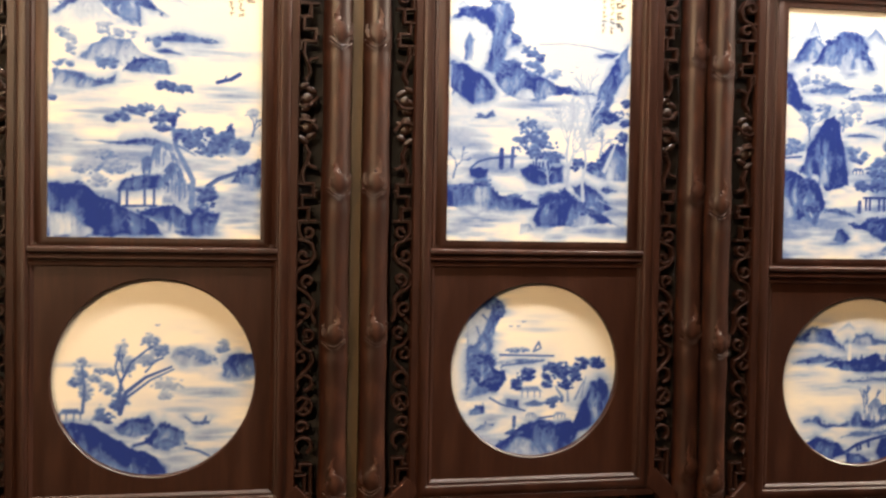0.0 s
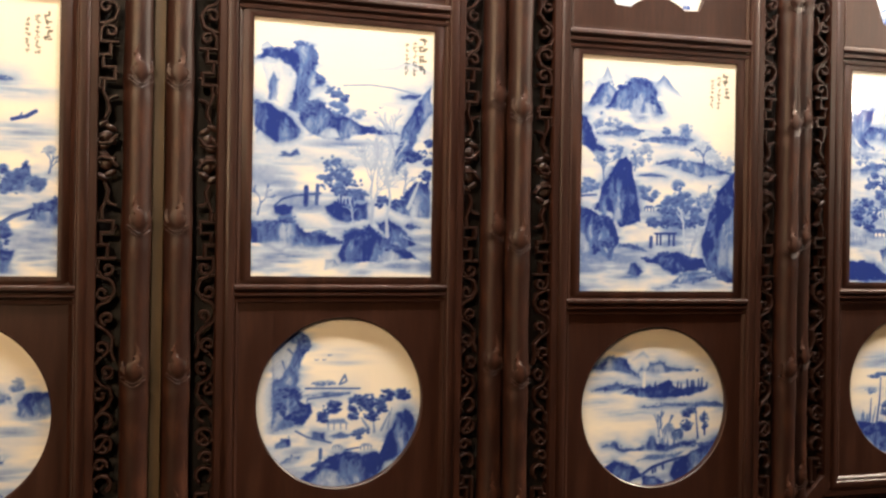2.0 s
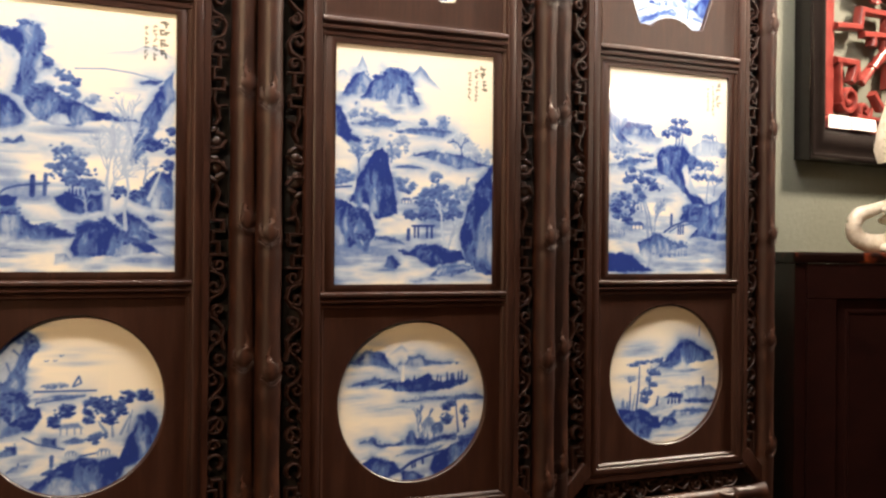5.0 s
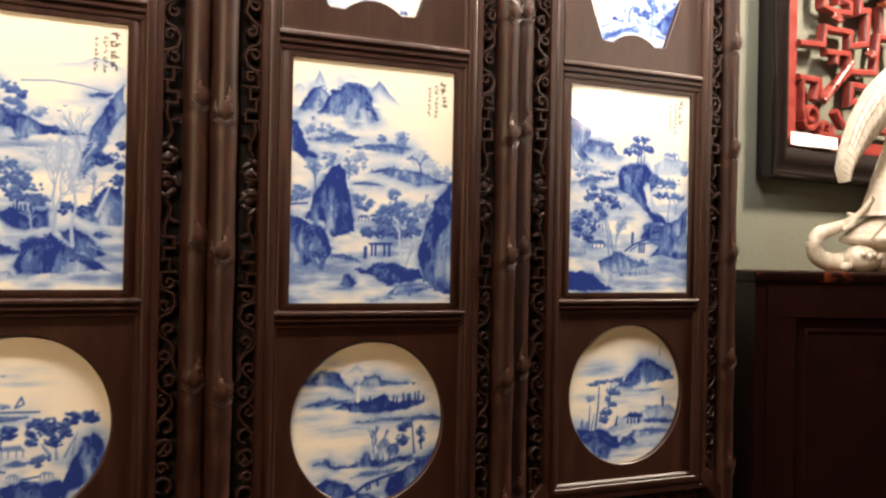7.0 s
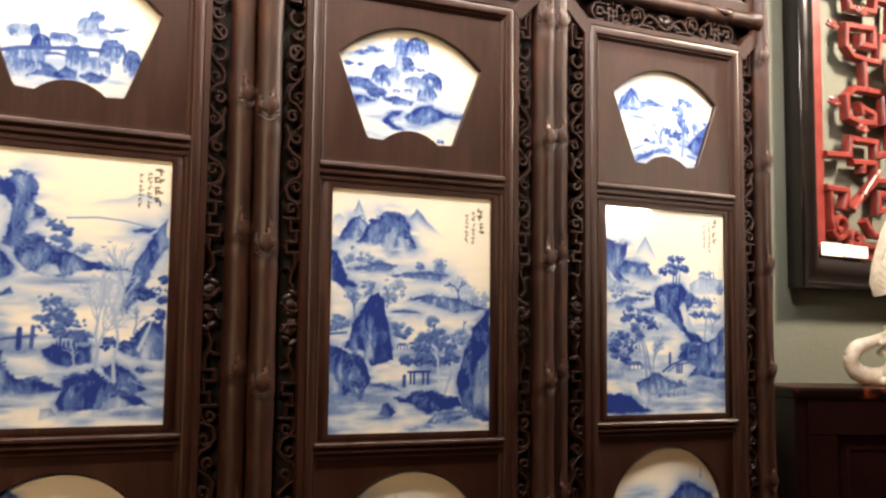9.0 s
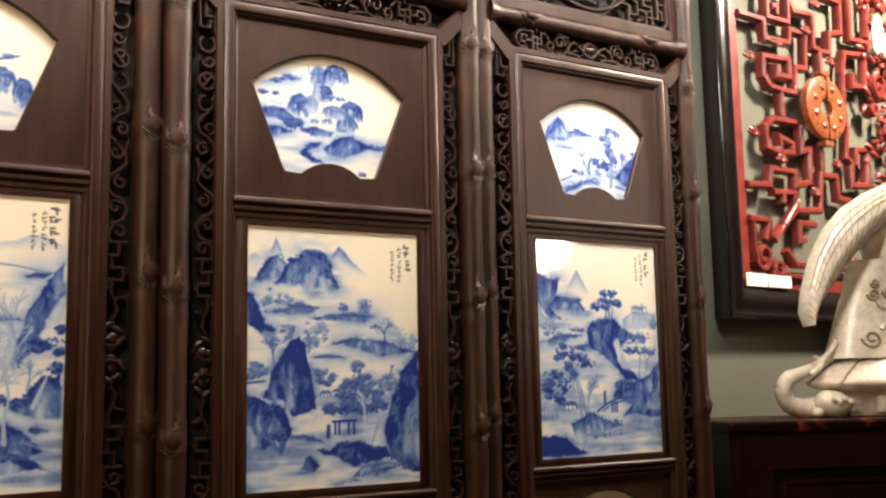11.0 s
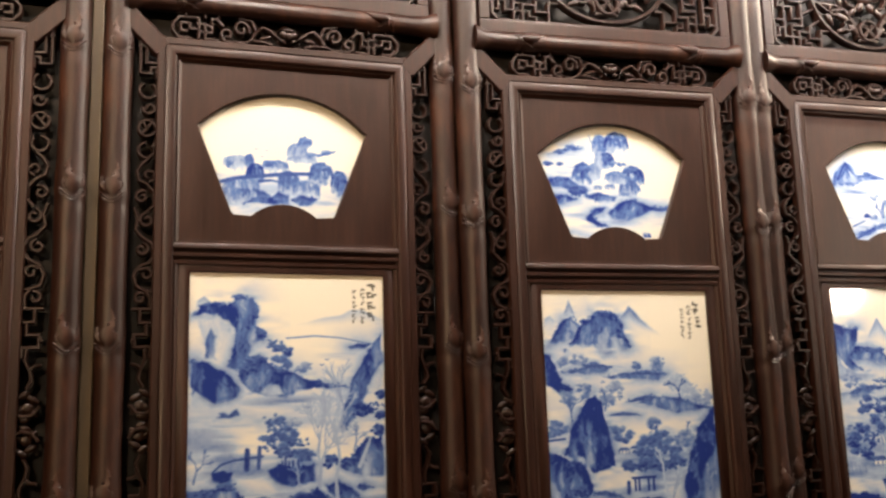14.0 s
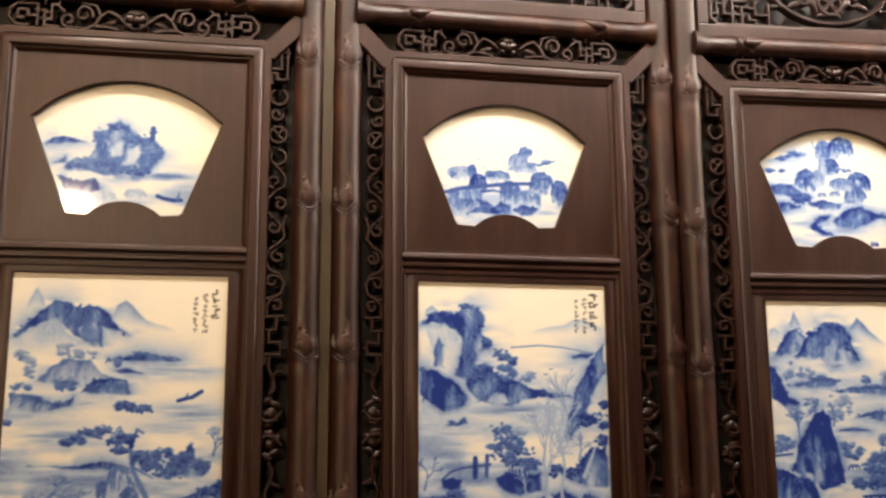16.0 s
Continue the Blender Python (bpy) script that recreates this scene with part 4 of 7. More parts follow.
        s.wash(22.6, 8, 21.1, 3.6, 0.6)
        s.wash(14.4, 3.9, 20.8, 2, 0.45)
        s.wash(39.3, 25.6, 17.2, 4.1, 0.25)
        s.wash(77.1, 16.6, 18.1, 4.2, 0.25)
        s.wash(86.2, 7.1, 13.7, 3.2, 0.3)
        s.far((53.2, 80.1, 64.8, 82.6, 76.6, 84.2, 82.6, 86.3, 88.6, 86, 99, 82.4, 99, 81.1, 53.2, 78.9), 0.3)
        s.far((2.2, 82.1, 4.8, 88.8, 8.2, 90.5, 11.6, 88.2, 5.6, 84.3), 0.45)
        s.mass((4.2, 82.7, 13.7, 84.2, 22, 80.6, 23.5, 72.5, 20.8, 65.2, 12.5, 66.9, 8.4, 71.8), 0.28, 0.4, 0.4)
        s.mass((7.7, 67.2, 9.7, 74.9, 11.7, 79.3, 14.5, 76.1, 13.2, 68.9, 16, 66), 0.6, 0.5, 0.25)
        s.mass((1.8, 83.4, 5.6, 86.8, 12.3, 88.2, 19.2, 87.6, 25.4, 91.2, 31.7, 89.9, 34.5, 85.9, 33.5, 80.1, 38.4, 77.8, 36.8, 74.4, 31.8, 72.9, 28.4, 68.4, 23.6, 63.8, 19.4, 64.9, 22.8, 72.4, 23.7, 77.6, 19.9, 81.3, 15.1, 83.6, 8.3, 84.2), 0.85, 0.42, 0)
        s.crown(25.4, 90, 4.2, 1, 0.85)
        s.crown(32.4, 85.3, 2.1, 3.6, 0.9)
        s.crown(36, 77, 2.6, 1.3, 0.9)
        s.mass((2, 58.4, 8.5, 56.1, 15.4, 52.7, 11.3, 50.4, 2.1, 49.1), 0.5, 0.5, 0.25)
        s.mass((1.9, 67.4, 7.1, 66.7, 13.9, 64.4, 20.8, 62.1, 25.3, 57.2, 23.9, 53.9, 14, 52.5, 5.8, 55.3, 2, 58.2), 0.98, 0.4, 0)
        s.mass((24.2, 62, 29.1, 66.6, 34.7, 68.9, 41.8, 65, 48.9, 63.2, 57.6, 60.9, 67.9, 59.2, 80.5, 57.4, 65, 56.8, 53.3, 55.9, 47.6, 53.6, 39, 54.4, 30.6, 56.1, 26.4, 59.1), 0.85, 0.45, 0)
        s.mass((34.8, 55.4, 39, 59.2, 44.7, 58.9, 47.6, 54, 40.5, 53.6), 0.4, 0.4, 0.25)
        s.crown(43.2, 72.6, 4.6, 2.3, 0.8)
        s.crown(49.2, 70.3, 3.2, 1.7, 0.85)
        s.crown(32.6, 67.5, 5.9, 1.4, 0.85)
        s.crown(45.4, 66, 4.9, 3.1, 0.75)
        s.crown(56.2, 63.7, 4.3, 1.1, 0.6)
        s.crown(58.3, 65.2, 1.7, 1.4, 0.5)
        s.crown(29.1, 64, 4.2, 2, 0.9)
        s.line((48.8, 75.2, 63.4, 76.1, 76.6, 75.4, 91.7, 73.3), 0.0035, 0.55, False)
        s.mass((80.4, 72.2, 85.7, 73.5, 92.9, 73.3, 88.7, 71.5, 81.9, 71.4), 0.8, 0.3, 0)
        s.birds(63.5, 65.7, 3)
        s.birds(54.8, 51.8, 1)
        s.mass((98.8, 66.8, 97.8, 77, 94.8, 74.7, 91, 70.2, 86.5, 65.2, 82.8, 60.3, 79.8, 53.8, 76.9, 47.3, 75.1, 41.8, 79.1, 41.9, 84.4, 47.6, 88.8, 54.1, 93.4, 60.7), 0.82, 0.4, 0)
        s.mass((88.8, 54.1, 93.7, 61.8, 98.8, 66.8, 98.9, 57.6, 91.9, 54.2), 0.3, 0.4, 0.25)
        s.crown(90.4, 49.6, 7.9, 1.9, 1.0)
        s.crown(96.9, 54.1, 2.4, 1.7, 1.0)
        s.crown(96.5, 46.6, 2.7, 1.3, 1.0)
        s.crown(95.3, 41.2, 3.1, 1.9, 1.0)
        s.crown(86.6, 47.6, 4.5, 1.1, 0.95)
        s.mass((76.4, 28, 83, 33.7, 88.9, 38.1, 98.1, 39.3, 98.2, 24.6, 89.1, 24.5, 80, 27), 0.85, 0.45, 0)
        s.line((85.7, 28.2, 89, 33.8, 91.7, 38.7), 0.011, 0.3)
        s.crown(71.1, 30.1, 4.1, 2.3, 0.95)
        s.crown(80, 29.9, 4.5, 1.9, 0.95)
        s.mass((14.7, 46.4, 17.5, 48.7, 20.2, 47.3, 23.7, 49.6, 26.2, 47.3, 19.5, 46), 0.75, 0.3, 0.25)
        s.crown(43.4, 45.2, 5.7, 2.3, 0.75)
        s.crown(46.3, 40.8, 7.9, 2.7, 0.85)
        s.crown(39.2, 38.8, 4.2, 1.7, 0.8)
        s.crown(53.5, 37.5, 7, 1.9, 0.85)
        s.crown(43.5, 35.8, 6.4, 1.9, 0.85)
        s.crown(57.9, 32.7, 5.3, 2.3, 0.85)
        s.crown(52.7, 44.6, 3.6, 1.3, 0.5)
        s.crown(48.5, 33.5, 5.8, 1.3, 0.9)
        s.reeds(45.7, 54.3, 28, 5, 5, 0.95, 0.006)
        s.mass((39.3, 27.5, 44.9, 29.3, 53.6, 28.1, 62.6, 29.9, 63.3, 23.6, 53.6, 22, 46.4, 22.4, 40.7, 24.9), 0.95, 0.35, 0)
        s.line((13.1, 27.8, 16.9, 30.2, 22.4, 31.5, 28.7, 32.1, 37.1, 32.8), 0.004, 0.8, False)
        s.line((29.3, 28.4, 29.5, 34.9), 0.012, 0.85, False)
        s.line((35, 28.7, 35.5, 35.9), 0.009, 0.75, False)
        s.mass((12.8, 27.1, 17.6, 28.2, 22.5, 27.4, 21.4, 24.7, 17, 23.7, 13.4, 24.7), 1.0, 0.2, 0)
        s.boughs(4, 24.1, 6.1, 75, 4, 0.006, 0.6, 36)
        s.mass((1, 20.9, 6.1, 21.6, 11.5, 21.2, 18.4, 22.8, 23.2, 21.3, 29.5, 18.3, 39.3, 17.3, 50.5, 14.1, 39.4, 12.5, 25.4, 12.4, 17.1, 10.8, 6.2, 12.3, 1.1, 12.8), 0.92, 0.3, 0.25)
        s.crown(19.7, 22.5, 4.8, 1.2, 0.9)
        s.crown(7.5, 20.3, 6.1, 1.2, 0.9)
        s.crown(35.1, 17.5, 5.7, 1, 0.85)
        s.mass((68.2, 21.6, 74.1, 23.4, 81.6, 20.9, 86.1, 16.7, 91, 13.3, 83.1, 12.7, 74.1, 15.8), 0.98, 0.25, 0)
        s.mass((83.8, 20.7, 87.6, 22, 92.4, 20.5, 87.6, 19.1), 0.98, 0.2, 0)
        s.mass((47, 8.9, 50.1, 16.4, 55.1, 18.5, 63.8, 20.7, 71.2, 16.6, 80.1, 12.9, 89.2, 9.2, 91, 7.4, 77.2, 7.9, 68.3, 6.3, 56.6, 5.8, 49.4, 6.3), 1.05, 0.3, 0)
        s.mass((63.9, 7, 66.8, 13.4, 77.1, 12.4, 83.2, 7.6, 71.2, 6), 0.6, 0.4, 0.25)
        s.crown(58, 18, 6.5, 1.5, 1.0)
        s.crown(78.7, 11.8, 7.5, 1.1, 0.95)
        s.boughs(65, 21.8, 16.3, 92, 5, 0.01, 0.38, 30)
        s.boughs(74.1, 16.6, 19.5, 86, 5, 0.011, 0.34, 26)
        s.boughs(55.3, 21.7, 5.8, 100, 3, 0.006, 0.4, 32)
        s.boughs(76.9, 41, 12, 86, 4, 0.006, 0.42, 26)
        s.boughs(83, 33.7, 6, 80, 3, 0.005, 0.5, 32)
        s.mass((39.5, 2.4, 40.1, 7, 45.8, 7.5, 48.3, 4.9, 40.9, 2.1), 0.55, 0.5, 0.25)
        s.line((89.2, 8.7, 96.8, 6), 0.004, 0.5)
        s.line((83.1, 16.7, 96.8, 11.9), 0.004, 0.45)
        s.writing(92.3, 95.2, ((4, 1.9), (8, 0.9), (7, 0.9)))
    elif key == "C":
        s.wash(58.1, 55.9, 22.9, 3, 0.4)
        s.wash(46.1, 68.7, 27.2, 2.5, 0.4)
        s.wash(20.3, 35.7, 21.6, 3.9, 0.25)
        s.wash(32, 6.9, 17.5, 1.8, 0.5)
        s.wash(20.6, 12.4, 20.1, 2.9, 0.3)
        s.wash(13.7, 4.8, 17, 1.9, 0.3)
        s.wash(58.3, 19.9, 22.8, 4, 0.3)
        s.wash(5.9, 64.7, 8.4, 2.9, 0.35)
        s.far((10.5, 86.4, 14.2, 91.5, 16.7, 95.5, 19.7, 89.7, 21.4, 84.8, 11.2, 84), 0.62)
        s.far((1.4, 84, 2, 88, 5.5, 89.1, 8.4, 87.3, 7.7, 83.3, 2.1, 80.7), 0.4)
        s.far((45.6, 87.8, 51.9, 93.3, 57.9, 88.8, 64, 84.5, 73.2, 80.2, 58, 80.2, 48.9, 81.9), 0.62)
        s.mass((2.9, 75.8, 7.7, 82.3, 12.6, 87.4, 18.3, 89.2, 22.9, 84.9, 20.5, 79.4, 15.5, 80.2, 9.9, 78), 0.85, 0.7, 0.3)
        s.mass((12.7, 75.2, 18.4, 79.8, 24, 85.9, 29.8, 89.2, 37, 91, 43, 89.7, 46.7, 86.8, 47.8, 81.9, 51.7, 76.2, 47.5, 75.6, 44.5, 80.5, 40.1, 81.4, 40.1, 74.4, 35.7, 74.2, 29.9, 77, 24.1, 75.8, 19.8, 77.2), 0.98, 0.65, 0.25)
        s.crown(37, 90, 5.9, 1, 0.9)
        s.crown(26.9, 86.6, 3.7, 1, 0.9)
        s.crown(45.2, 83.8, 1.8, 4, 0.9)
        s.crown(19.9, 71.4, 5.8, 2, 0.6)
        s.crown(11.4, 70.7, 2.5, 2.4, 0.6)
        s.mass((0.9, 74.3, 5, 72.5, 7.9, 66.7, 11.5, 61.9, 16.5, 60, 15.8, 55.9, 10.2, 56.8, 4.5, 60.6, 1.1, 61.5), 0.9, 0.35, 0.25)
        s.mass((10, 66.6, 19.9, 68, 30, 70.3, 40.2, 68.4, 34.3, 66.2, 20, 65.6), 0.8, 0.35, 0)
        s.mass((33.7, 64.7, 43.2, 65.6, 55, 66.9, 64.1, 66.7, 73.3, 65.7, 67.2, 62.5, 55.1, 63.7, 41.7, 63.4), 0.8, 0.4, 0)
        s.crown(67.1, 69.5, 4, 2.7, 0.6)
        s.crown(54.3, 68.9, 2.4, 1.4, 0.7)
        s.crown(58.1, 66.2, 7.6, 0.6, 0.85)
        s.crown(27.1, 69.4, 5.8, 0.8, 0.8)
        s.mass((46.2, 55, 55.1, 56.4, 61.1, 57.5, 67.5, 56.1, 58.1, 54.5), 0.8, 0.25, 0)
        s.mass((62.7, 53.8, 70.3, 56.1, 84.9, 54.8, 84.9, 51.1, 73.3, 51.9), 0.75, 0.4, 0)
        s.crown(78.7, 61.9, 6.2, 3.7, 0.42)
        s.crown(82.6, 60.5, 4.7, 2.6, 0.42)
        s.boughs(78.7, 54.7, 5.5, 92, 4, 0.006, 0.75, 40)
        s.crown(13, 56.3, 3.9, 3.5, 0.6)
        s.crown(22.6, 59.7, 4, 3.5, 0.65)
        s.crown(38.8, 58.7, 6.2, 5, 0.55)
        s.crown(35.9, 55.5, 4.4, 2, 0.6)
        s.boughs(15.2, 47.3, 5.7, 95, 3, 0.005, 0.65, 32)
        s.boughs(34.5, 51.5, 5.1, 80, 3, 0.005, 0.6, 32)
        s.mass((36, 49.6, 44.7, 51.2, 56.6, 49.3, 41.8, 48.9), 0.7, 0.3, 0.25)
        s.crown(6.8, 45.3, 5.9, 2.7, 0.7)
        s.crown(3.4, 42.4, 4.2, 1.2, 0.7)
        s.line((0.7, 40.2, 10.7, 40.9), 0.005, 0.8, False)
        s.mass((9.8, 34.5, 14.6, 43.4, 20.1, 51.3, 24.4, 55.3, 28.7, 57.3, 32.3, 54.5, 34.5, 47.6, 36.3, 39.7, 38.8, 30.6, 31.8, 28.7, 24.7, 27.7, 20.3, 34.5), 1.15, 0.2, 0)
        s.mass((20.4, 29.9, 22.8, 38.6, 24.5, 44.5, 26.7, 35.7, 27.8, 28.2, 23.5, 27.7), 0.55, 0.45, 0.25)
        s.mass((11.2, 34.7, 16, 42.5, 18.2, 35.7, 16.1, 31.8), 0.8, 0.5, 0.25)
        s.line((30.1, 53.4, 31, 39.7, 30.7, 30.8), 0.006, 0.85)
        s.line((27.3, 51.4, 27.1, 43.6), 0.006, 0.9)
        s.mass((0.5, 35.6, 6.3, 34.7, 13.3, 32.8, 20.4, 30.8, 23.6, 26.9, 24.3, 21.1, 20.6, 14.1, 13.5, 17.1, 10.7, 15.2, 5.2, 16.3, 0.7, 18.2), 1.0, 0.4, 0)
        s.mass((0.6, 25.6, 5.1, 24.1, 8.2, 17.4, 0.8, 15.5), 0.55, 0.4, 0.25)
        s.crown(16.1, 30.8, 5.7, 1.5, 0.95)
        s.crown(18.4, 21.1, 5, 2, 0.95)
        s.crown(44.1, 41.7, 5.9, 2.8, 0.75)
        s.crown(40.4, 43.7, 3.7, 1.8, 0.7)
        s.hut(44.1, 34.6, 3.5, 0.8)
        s.crown(46.4, 29.8, 4.4, 2.2, 0.9)
        s.crown(62.4, 45.9, 3.3, 2.4, 0.7)
        s.crown(62.7, 40.4, 9.9, 4, 0.8)
        s.crown(55.2, 35.8, 6.7, 3.6, 0.85)
        s.crown(70.3, 36.4, 8.4, 4, 0.8)
        s.crown(64.3, 30.3, 9.9, 2.8, 0.85)
        s.crown(78, 39.4, 3.4, 2.8, 0.6)
        s.crown(56, 29.8, 6, 2.2, 0.9)
        s.crown(74.9, 30.8, 5.4, 2.5, 0.85)
        s.line((70.4, 13.5, 66.6, 22.6, 66.1, 30.6, 64.2, 34.7), 0.008, 0.28)
        s.line((66.5, 29.8, 61.3, 34.8), 0.005, 0.3)
        s.boughs(70.4, 13.7, 9.2, 80, 3, 0.006, 0.4, 32)
        s.line((47.9, 25.1, 61.3, 25.3), 0.005, 0.95, False)
        s.line((49.4, 25.1, 49.4, 20.4), 0.005, 0.95, False)
        s.line((51.6, 25.1, 51.6, 20.4), 0.005, 0.95, False)
        s.line((57.1, 25, 57.1, 20.4), 0.005, 0.95, False)
        s.line((60.1, 25, 60.1, 20.3), 0.005, 0.95, False)
        s.line((45.4, 19.5, 45.6, 23.4), 0.01, 0.8, False)
        s.mass((24.8, 19.9, 31.9, 20.6, 37.7, 19.5, 43.1, 17.3, 34.8, 17.9, 27.6, 18.7), 0.85, 0.2, 0)
        s.mass((58.4, 3.8, 64.4, 7.8, 73.5, 9.2, 85, 9, 85, 6.3, 70.5, 4.5, 62.9, 2.7), 0.72, 0.45, 0.25)
        s.mass((39.2, 14.9, 46.5, 14.5, 52.4, 16.9, 62.8, 17.3, 71.9, 14.7, 79.6, 14.6, 82.2, 10.4, 70.4, 9.5, 62.9, 8.1, 53.9, 10.3, 45, 12.9), 1.05, 0.3, 0)
        s.crown(55.4, 16.1, 6, 1, 1.0)
        s.crown(70.4, 14.2, 6.9, 1, 1.0)
        s.mass((31, 8.2, 32.7, 12.2, 35.6, 12.2, 41, 8.5, 36.4, 7.1), 1.05, 0.2, 0)
        s.mass((46.6, 1.7, 58.4, 3.5, 64.4, 2.3, 52.5, 0.6), 0.6, 0.3, 0.25)
        s.mass((99.5, 52.7, 89.5, 44, 81.9, 33.3, 78.5, 20.7, 82.6, 9.9, 90.6, 5.7, 100.9, 4), 1.0, 0.42, 0)
        s.mass((99.9, 37.9, 91.5, 29.3, 87.1, 16.6, 90.6, 7.2, 100.9, 6.2), 0.55, 0.4, 0.25)
        s.crown(85.9, 57.5, 7, 4.2, 0.4)
        s.crown(92.4, 55.6, 6.4, 3.2, 0.5)
        s.crown(81.7, 39.5, 4.7, 3.8, 0.6)
        s.boughs(81.7, 41.6, 3.1, 80, 3, 0.004, 0.6, 32)
        s.mass((52.1, 54.1, 64.1, 56.6, 76.5, 56.1, 98.3, 51.6, 76.7, 49.8, 61.2, 53), 0.8, 0.35, 0)
        s.wash(78, 6.1, 19, 2.1, 0.5)
        s.mass((59.6, 4, 74.9, 6.5, 87.4, 7.2, 71.9, 3), 0.7, 0.3, 0.25)
        s.writing(92.2, 94.2, ((4, 1.7), (8, 0.9), (7, 0.9)))
    else:
        s.wash(70, 10.6, 28.8, 3.3, 0.5)
        s.wash(60.5, 4.2, 30.4, 2.7, 0.45)
        s.wash(15.4, 17.5, 14.2, 2.1, 0.4)
        s.wash(21.3, 47.5, 19.8, 3.2, 0.35)
        s.wash(52.1, 43.6, 15, 3.2, 0.25)
        s.wash(81.6, 18.7, 17.5, 2.2, 0.4)
        s.far((22.6, 74.8, 28.2, 81.9, 32.8, 86.4, 37.2, 81.2, 43.5, 73.8, 32.5, 71.8, 24.4, 72.7), 0.5)
        s.mass((0.7, 83.6, 7.7, 82.2, 18.3, 81.6, 17.7, 75.1, 12.8, 72.7, 11.9, 68.4, 16.2, 64.2, 25.5, 61.3, 16.2, 60.5, 7.4, 65.1, 0.5, 71.2), 0.88, 0.5, 0.25)
        s.mass((0.5, 70.4, 7.4, 64.2, 16.2, 60.2, 9, 55.8, 0.7, 59.9), 0.35, 0.4, 0.25)
        s.mass((11, 69.4, 14.6, 72.9, 23.5, 73.7, 34.3, 70.8, 41.1, 65.9, 30.6, 65.7, 21.6, 67.6, 14.5, 67.4), 0.9, 0.6, 0.3)
        s.crown(28.9, 71.7, 7.2, 0.9, 0.85)
        s.crown(9.1, 59, 6.7, 3.4, 0.55)
        s.crown(31.3, 58.4, 6.3, 1.1, 0.75)
        s.crown(14.3, 55.9, 8.9, 1.1, 0.65)
        s.mass((3.7, 51.3, 12.5, 54.8, 25, 56.1, 36.2, 55.8, 24.9, 53.2, 12.5, 50.9), 0.7, 0.35, 0.25)
        s.mass((1.1, 49.2, 17.8, 51.5, 25.3, 53.3, 16.1, 54, 1.2, 53), 0.55, 0.4, 0.25)
        s.mass((27.6, 50.1, 39.4, 51.5, 48.8, 49, 39.3, 47.6, 32, 48.6), 0.65, 0.3, 0.25)
        s.mass((67.5, 63.3, 79.1, 67.1, 88.8, 67.3, 98.9, 66.5, 98.8, 59.5, 82.7, 57, 71.2, 59), 0.42, 0.4, 0.25)
        s.reeds(77.2, 90.7, 67.1, 4.4, 7, 0.6, 0.004)
        s.crown(83, 69.2, 6.8, 1.1, 0.6)
        s.mass((39.5, 57.3, 42.3, 61.3, 52.5, 63.2, 61.9, 63.4, 67.4, 59.1, 71.5, 54.8, 65.7, 49, 69.3, 43.6, 76.8, 38.2, 82.4, 34.9, 70.6, 34.9, 65, 39.2, 57.6, 43.5, 48.5, 47.7, 40.3, 51.3), 0.98, 0.35, 0)
        s.mass((59.7, 51.9, 65.1, 55.3, 67.5, 48, 74.9, 39.3, 71.1, 38.1, 63.7, 43.5), 0.28, 0.3, 0.25)
        s.line((55.3, 63, 56.4, 69.8), 0.006, 0.7)
        s.line((58.1, 62.7, 58.7, 71), 0.006, 0.7)
        s.line((60.3, 62.7, 61.3, 68.8), 0.006, 0.7)
        s.crown(58.8, 75.6, 7.5, 2, 0.9)
        s.crown(51.7, 69.5, 8.4, 2.2, 0.9)
        s.crown(63, 70.9, 6.6, 2.4, 0.9)
        s.crown(52.7, 72.1, 5.6, 1.3, 0.85)
        s.crown(49.7, 62, 7.4, 1.1, 0.9)
        s.crown(73, 54.8, 5.7, 2.9, 0.8)
        s.crown(84.5, 55, 6.6, 2.4, 0.75)
        s.crown(80.1, 48.6, 10.8, 1.8, 0.9)
        s.crown(90.2, 48.5, 5.9, 1.5, 0.85)
        s.crown(95.5, 62.2, 2.8, 3.3, 0.6)
        s.crown(69.3, 57, 3.8, 1.8, 0.85)
        s.boughs(82.1, 36.2, 8.7, 85, 4, 0.006, 0.5, 32)
        s.boughs(88, 39.6, 5.8, 80, 3, 0.005, 0.5, 32)
        s.mass((59.1, 27.2, 66.8, 35.1, 78.2, 34, 89.9, 37.4, 98.3, 43, 99.4, 17.3, 89.3, 16.8, 77.8, 18.5, 68.3, 18, 74.1, 22.9, 64.7, 26.1), 0.9, 0.4, 0)
        s.mass((81.6, 19.8, 87.6, 26.3, 98.5, 33, 99.1, 18.6), 0.7, 0.5, 0.25)
        s.crown(68.7, 32.3, 7.6, 2.7, 0.9)
        s.crown(42.6, 32.6, 4, 3, 0.35)
        s.boughs(37.3, 19.4, 8.2, 80, 4, 0.007, 0.5, 32)
        s.boughs(38.8, 26.4, 7.3, 65, 3, 0.005, 0.5, 32)
        s.line((33.2, 16.6, 32, 28.3, 28.2, 36.8, 30.5, 42.1), 0.011, 0.45)
        s.line((37.2, 16.6, 33.5, 30.4, 29.1, 37.9), 0.008, 0.5)
        s.line((27.8, 30.6, 25.6, 39.1), 0.006, 0.5)
        s.line((24.8, 43.3, 29.1, 37), 0.006, 0.5)
        s.crown(21.3, 48.8, 6.1, 3, 0.9)
        s.crown(16.8, 45.6, 3.9, 1.5, 0.85)
        s.crown(32, 45.5, 8.2, 2.1, 0.95)
        s.crown(38.3, 42.4, 7, 1.7, 0.95)
        s.crown(24.7, 41.7, 4.7, 2.1, 0.85)
        s.crown(12.3, 37.9, 7.4, 2.1, 0.9)
        s.crown(7.8, 33.2, 4.9, 3.2, 0.95)
        s.crown(20.1, 33.2, 5, 3.6, 0.9)
        s.crown(16.5, 26.9, 4.2, 2.5, 1.0)
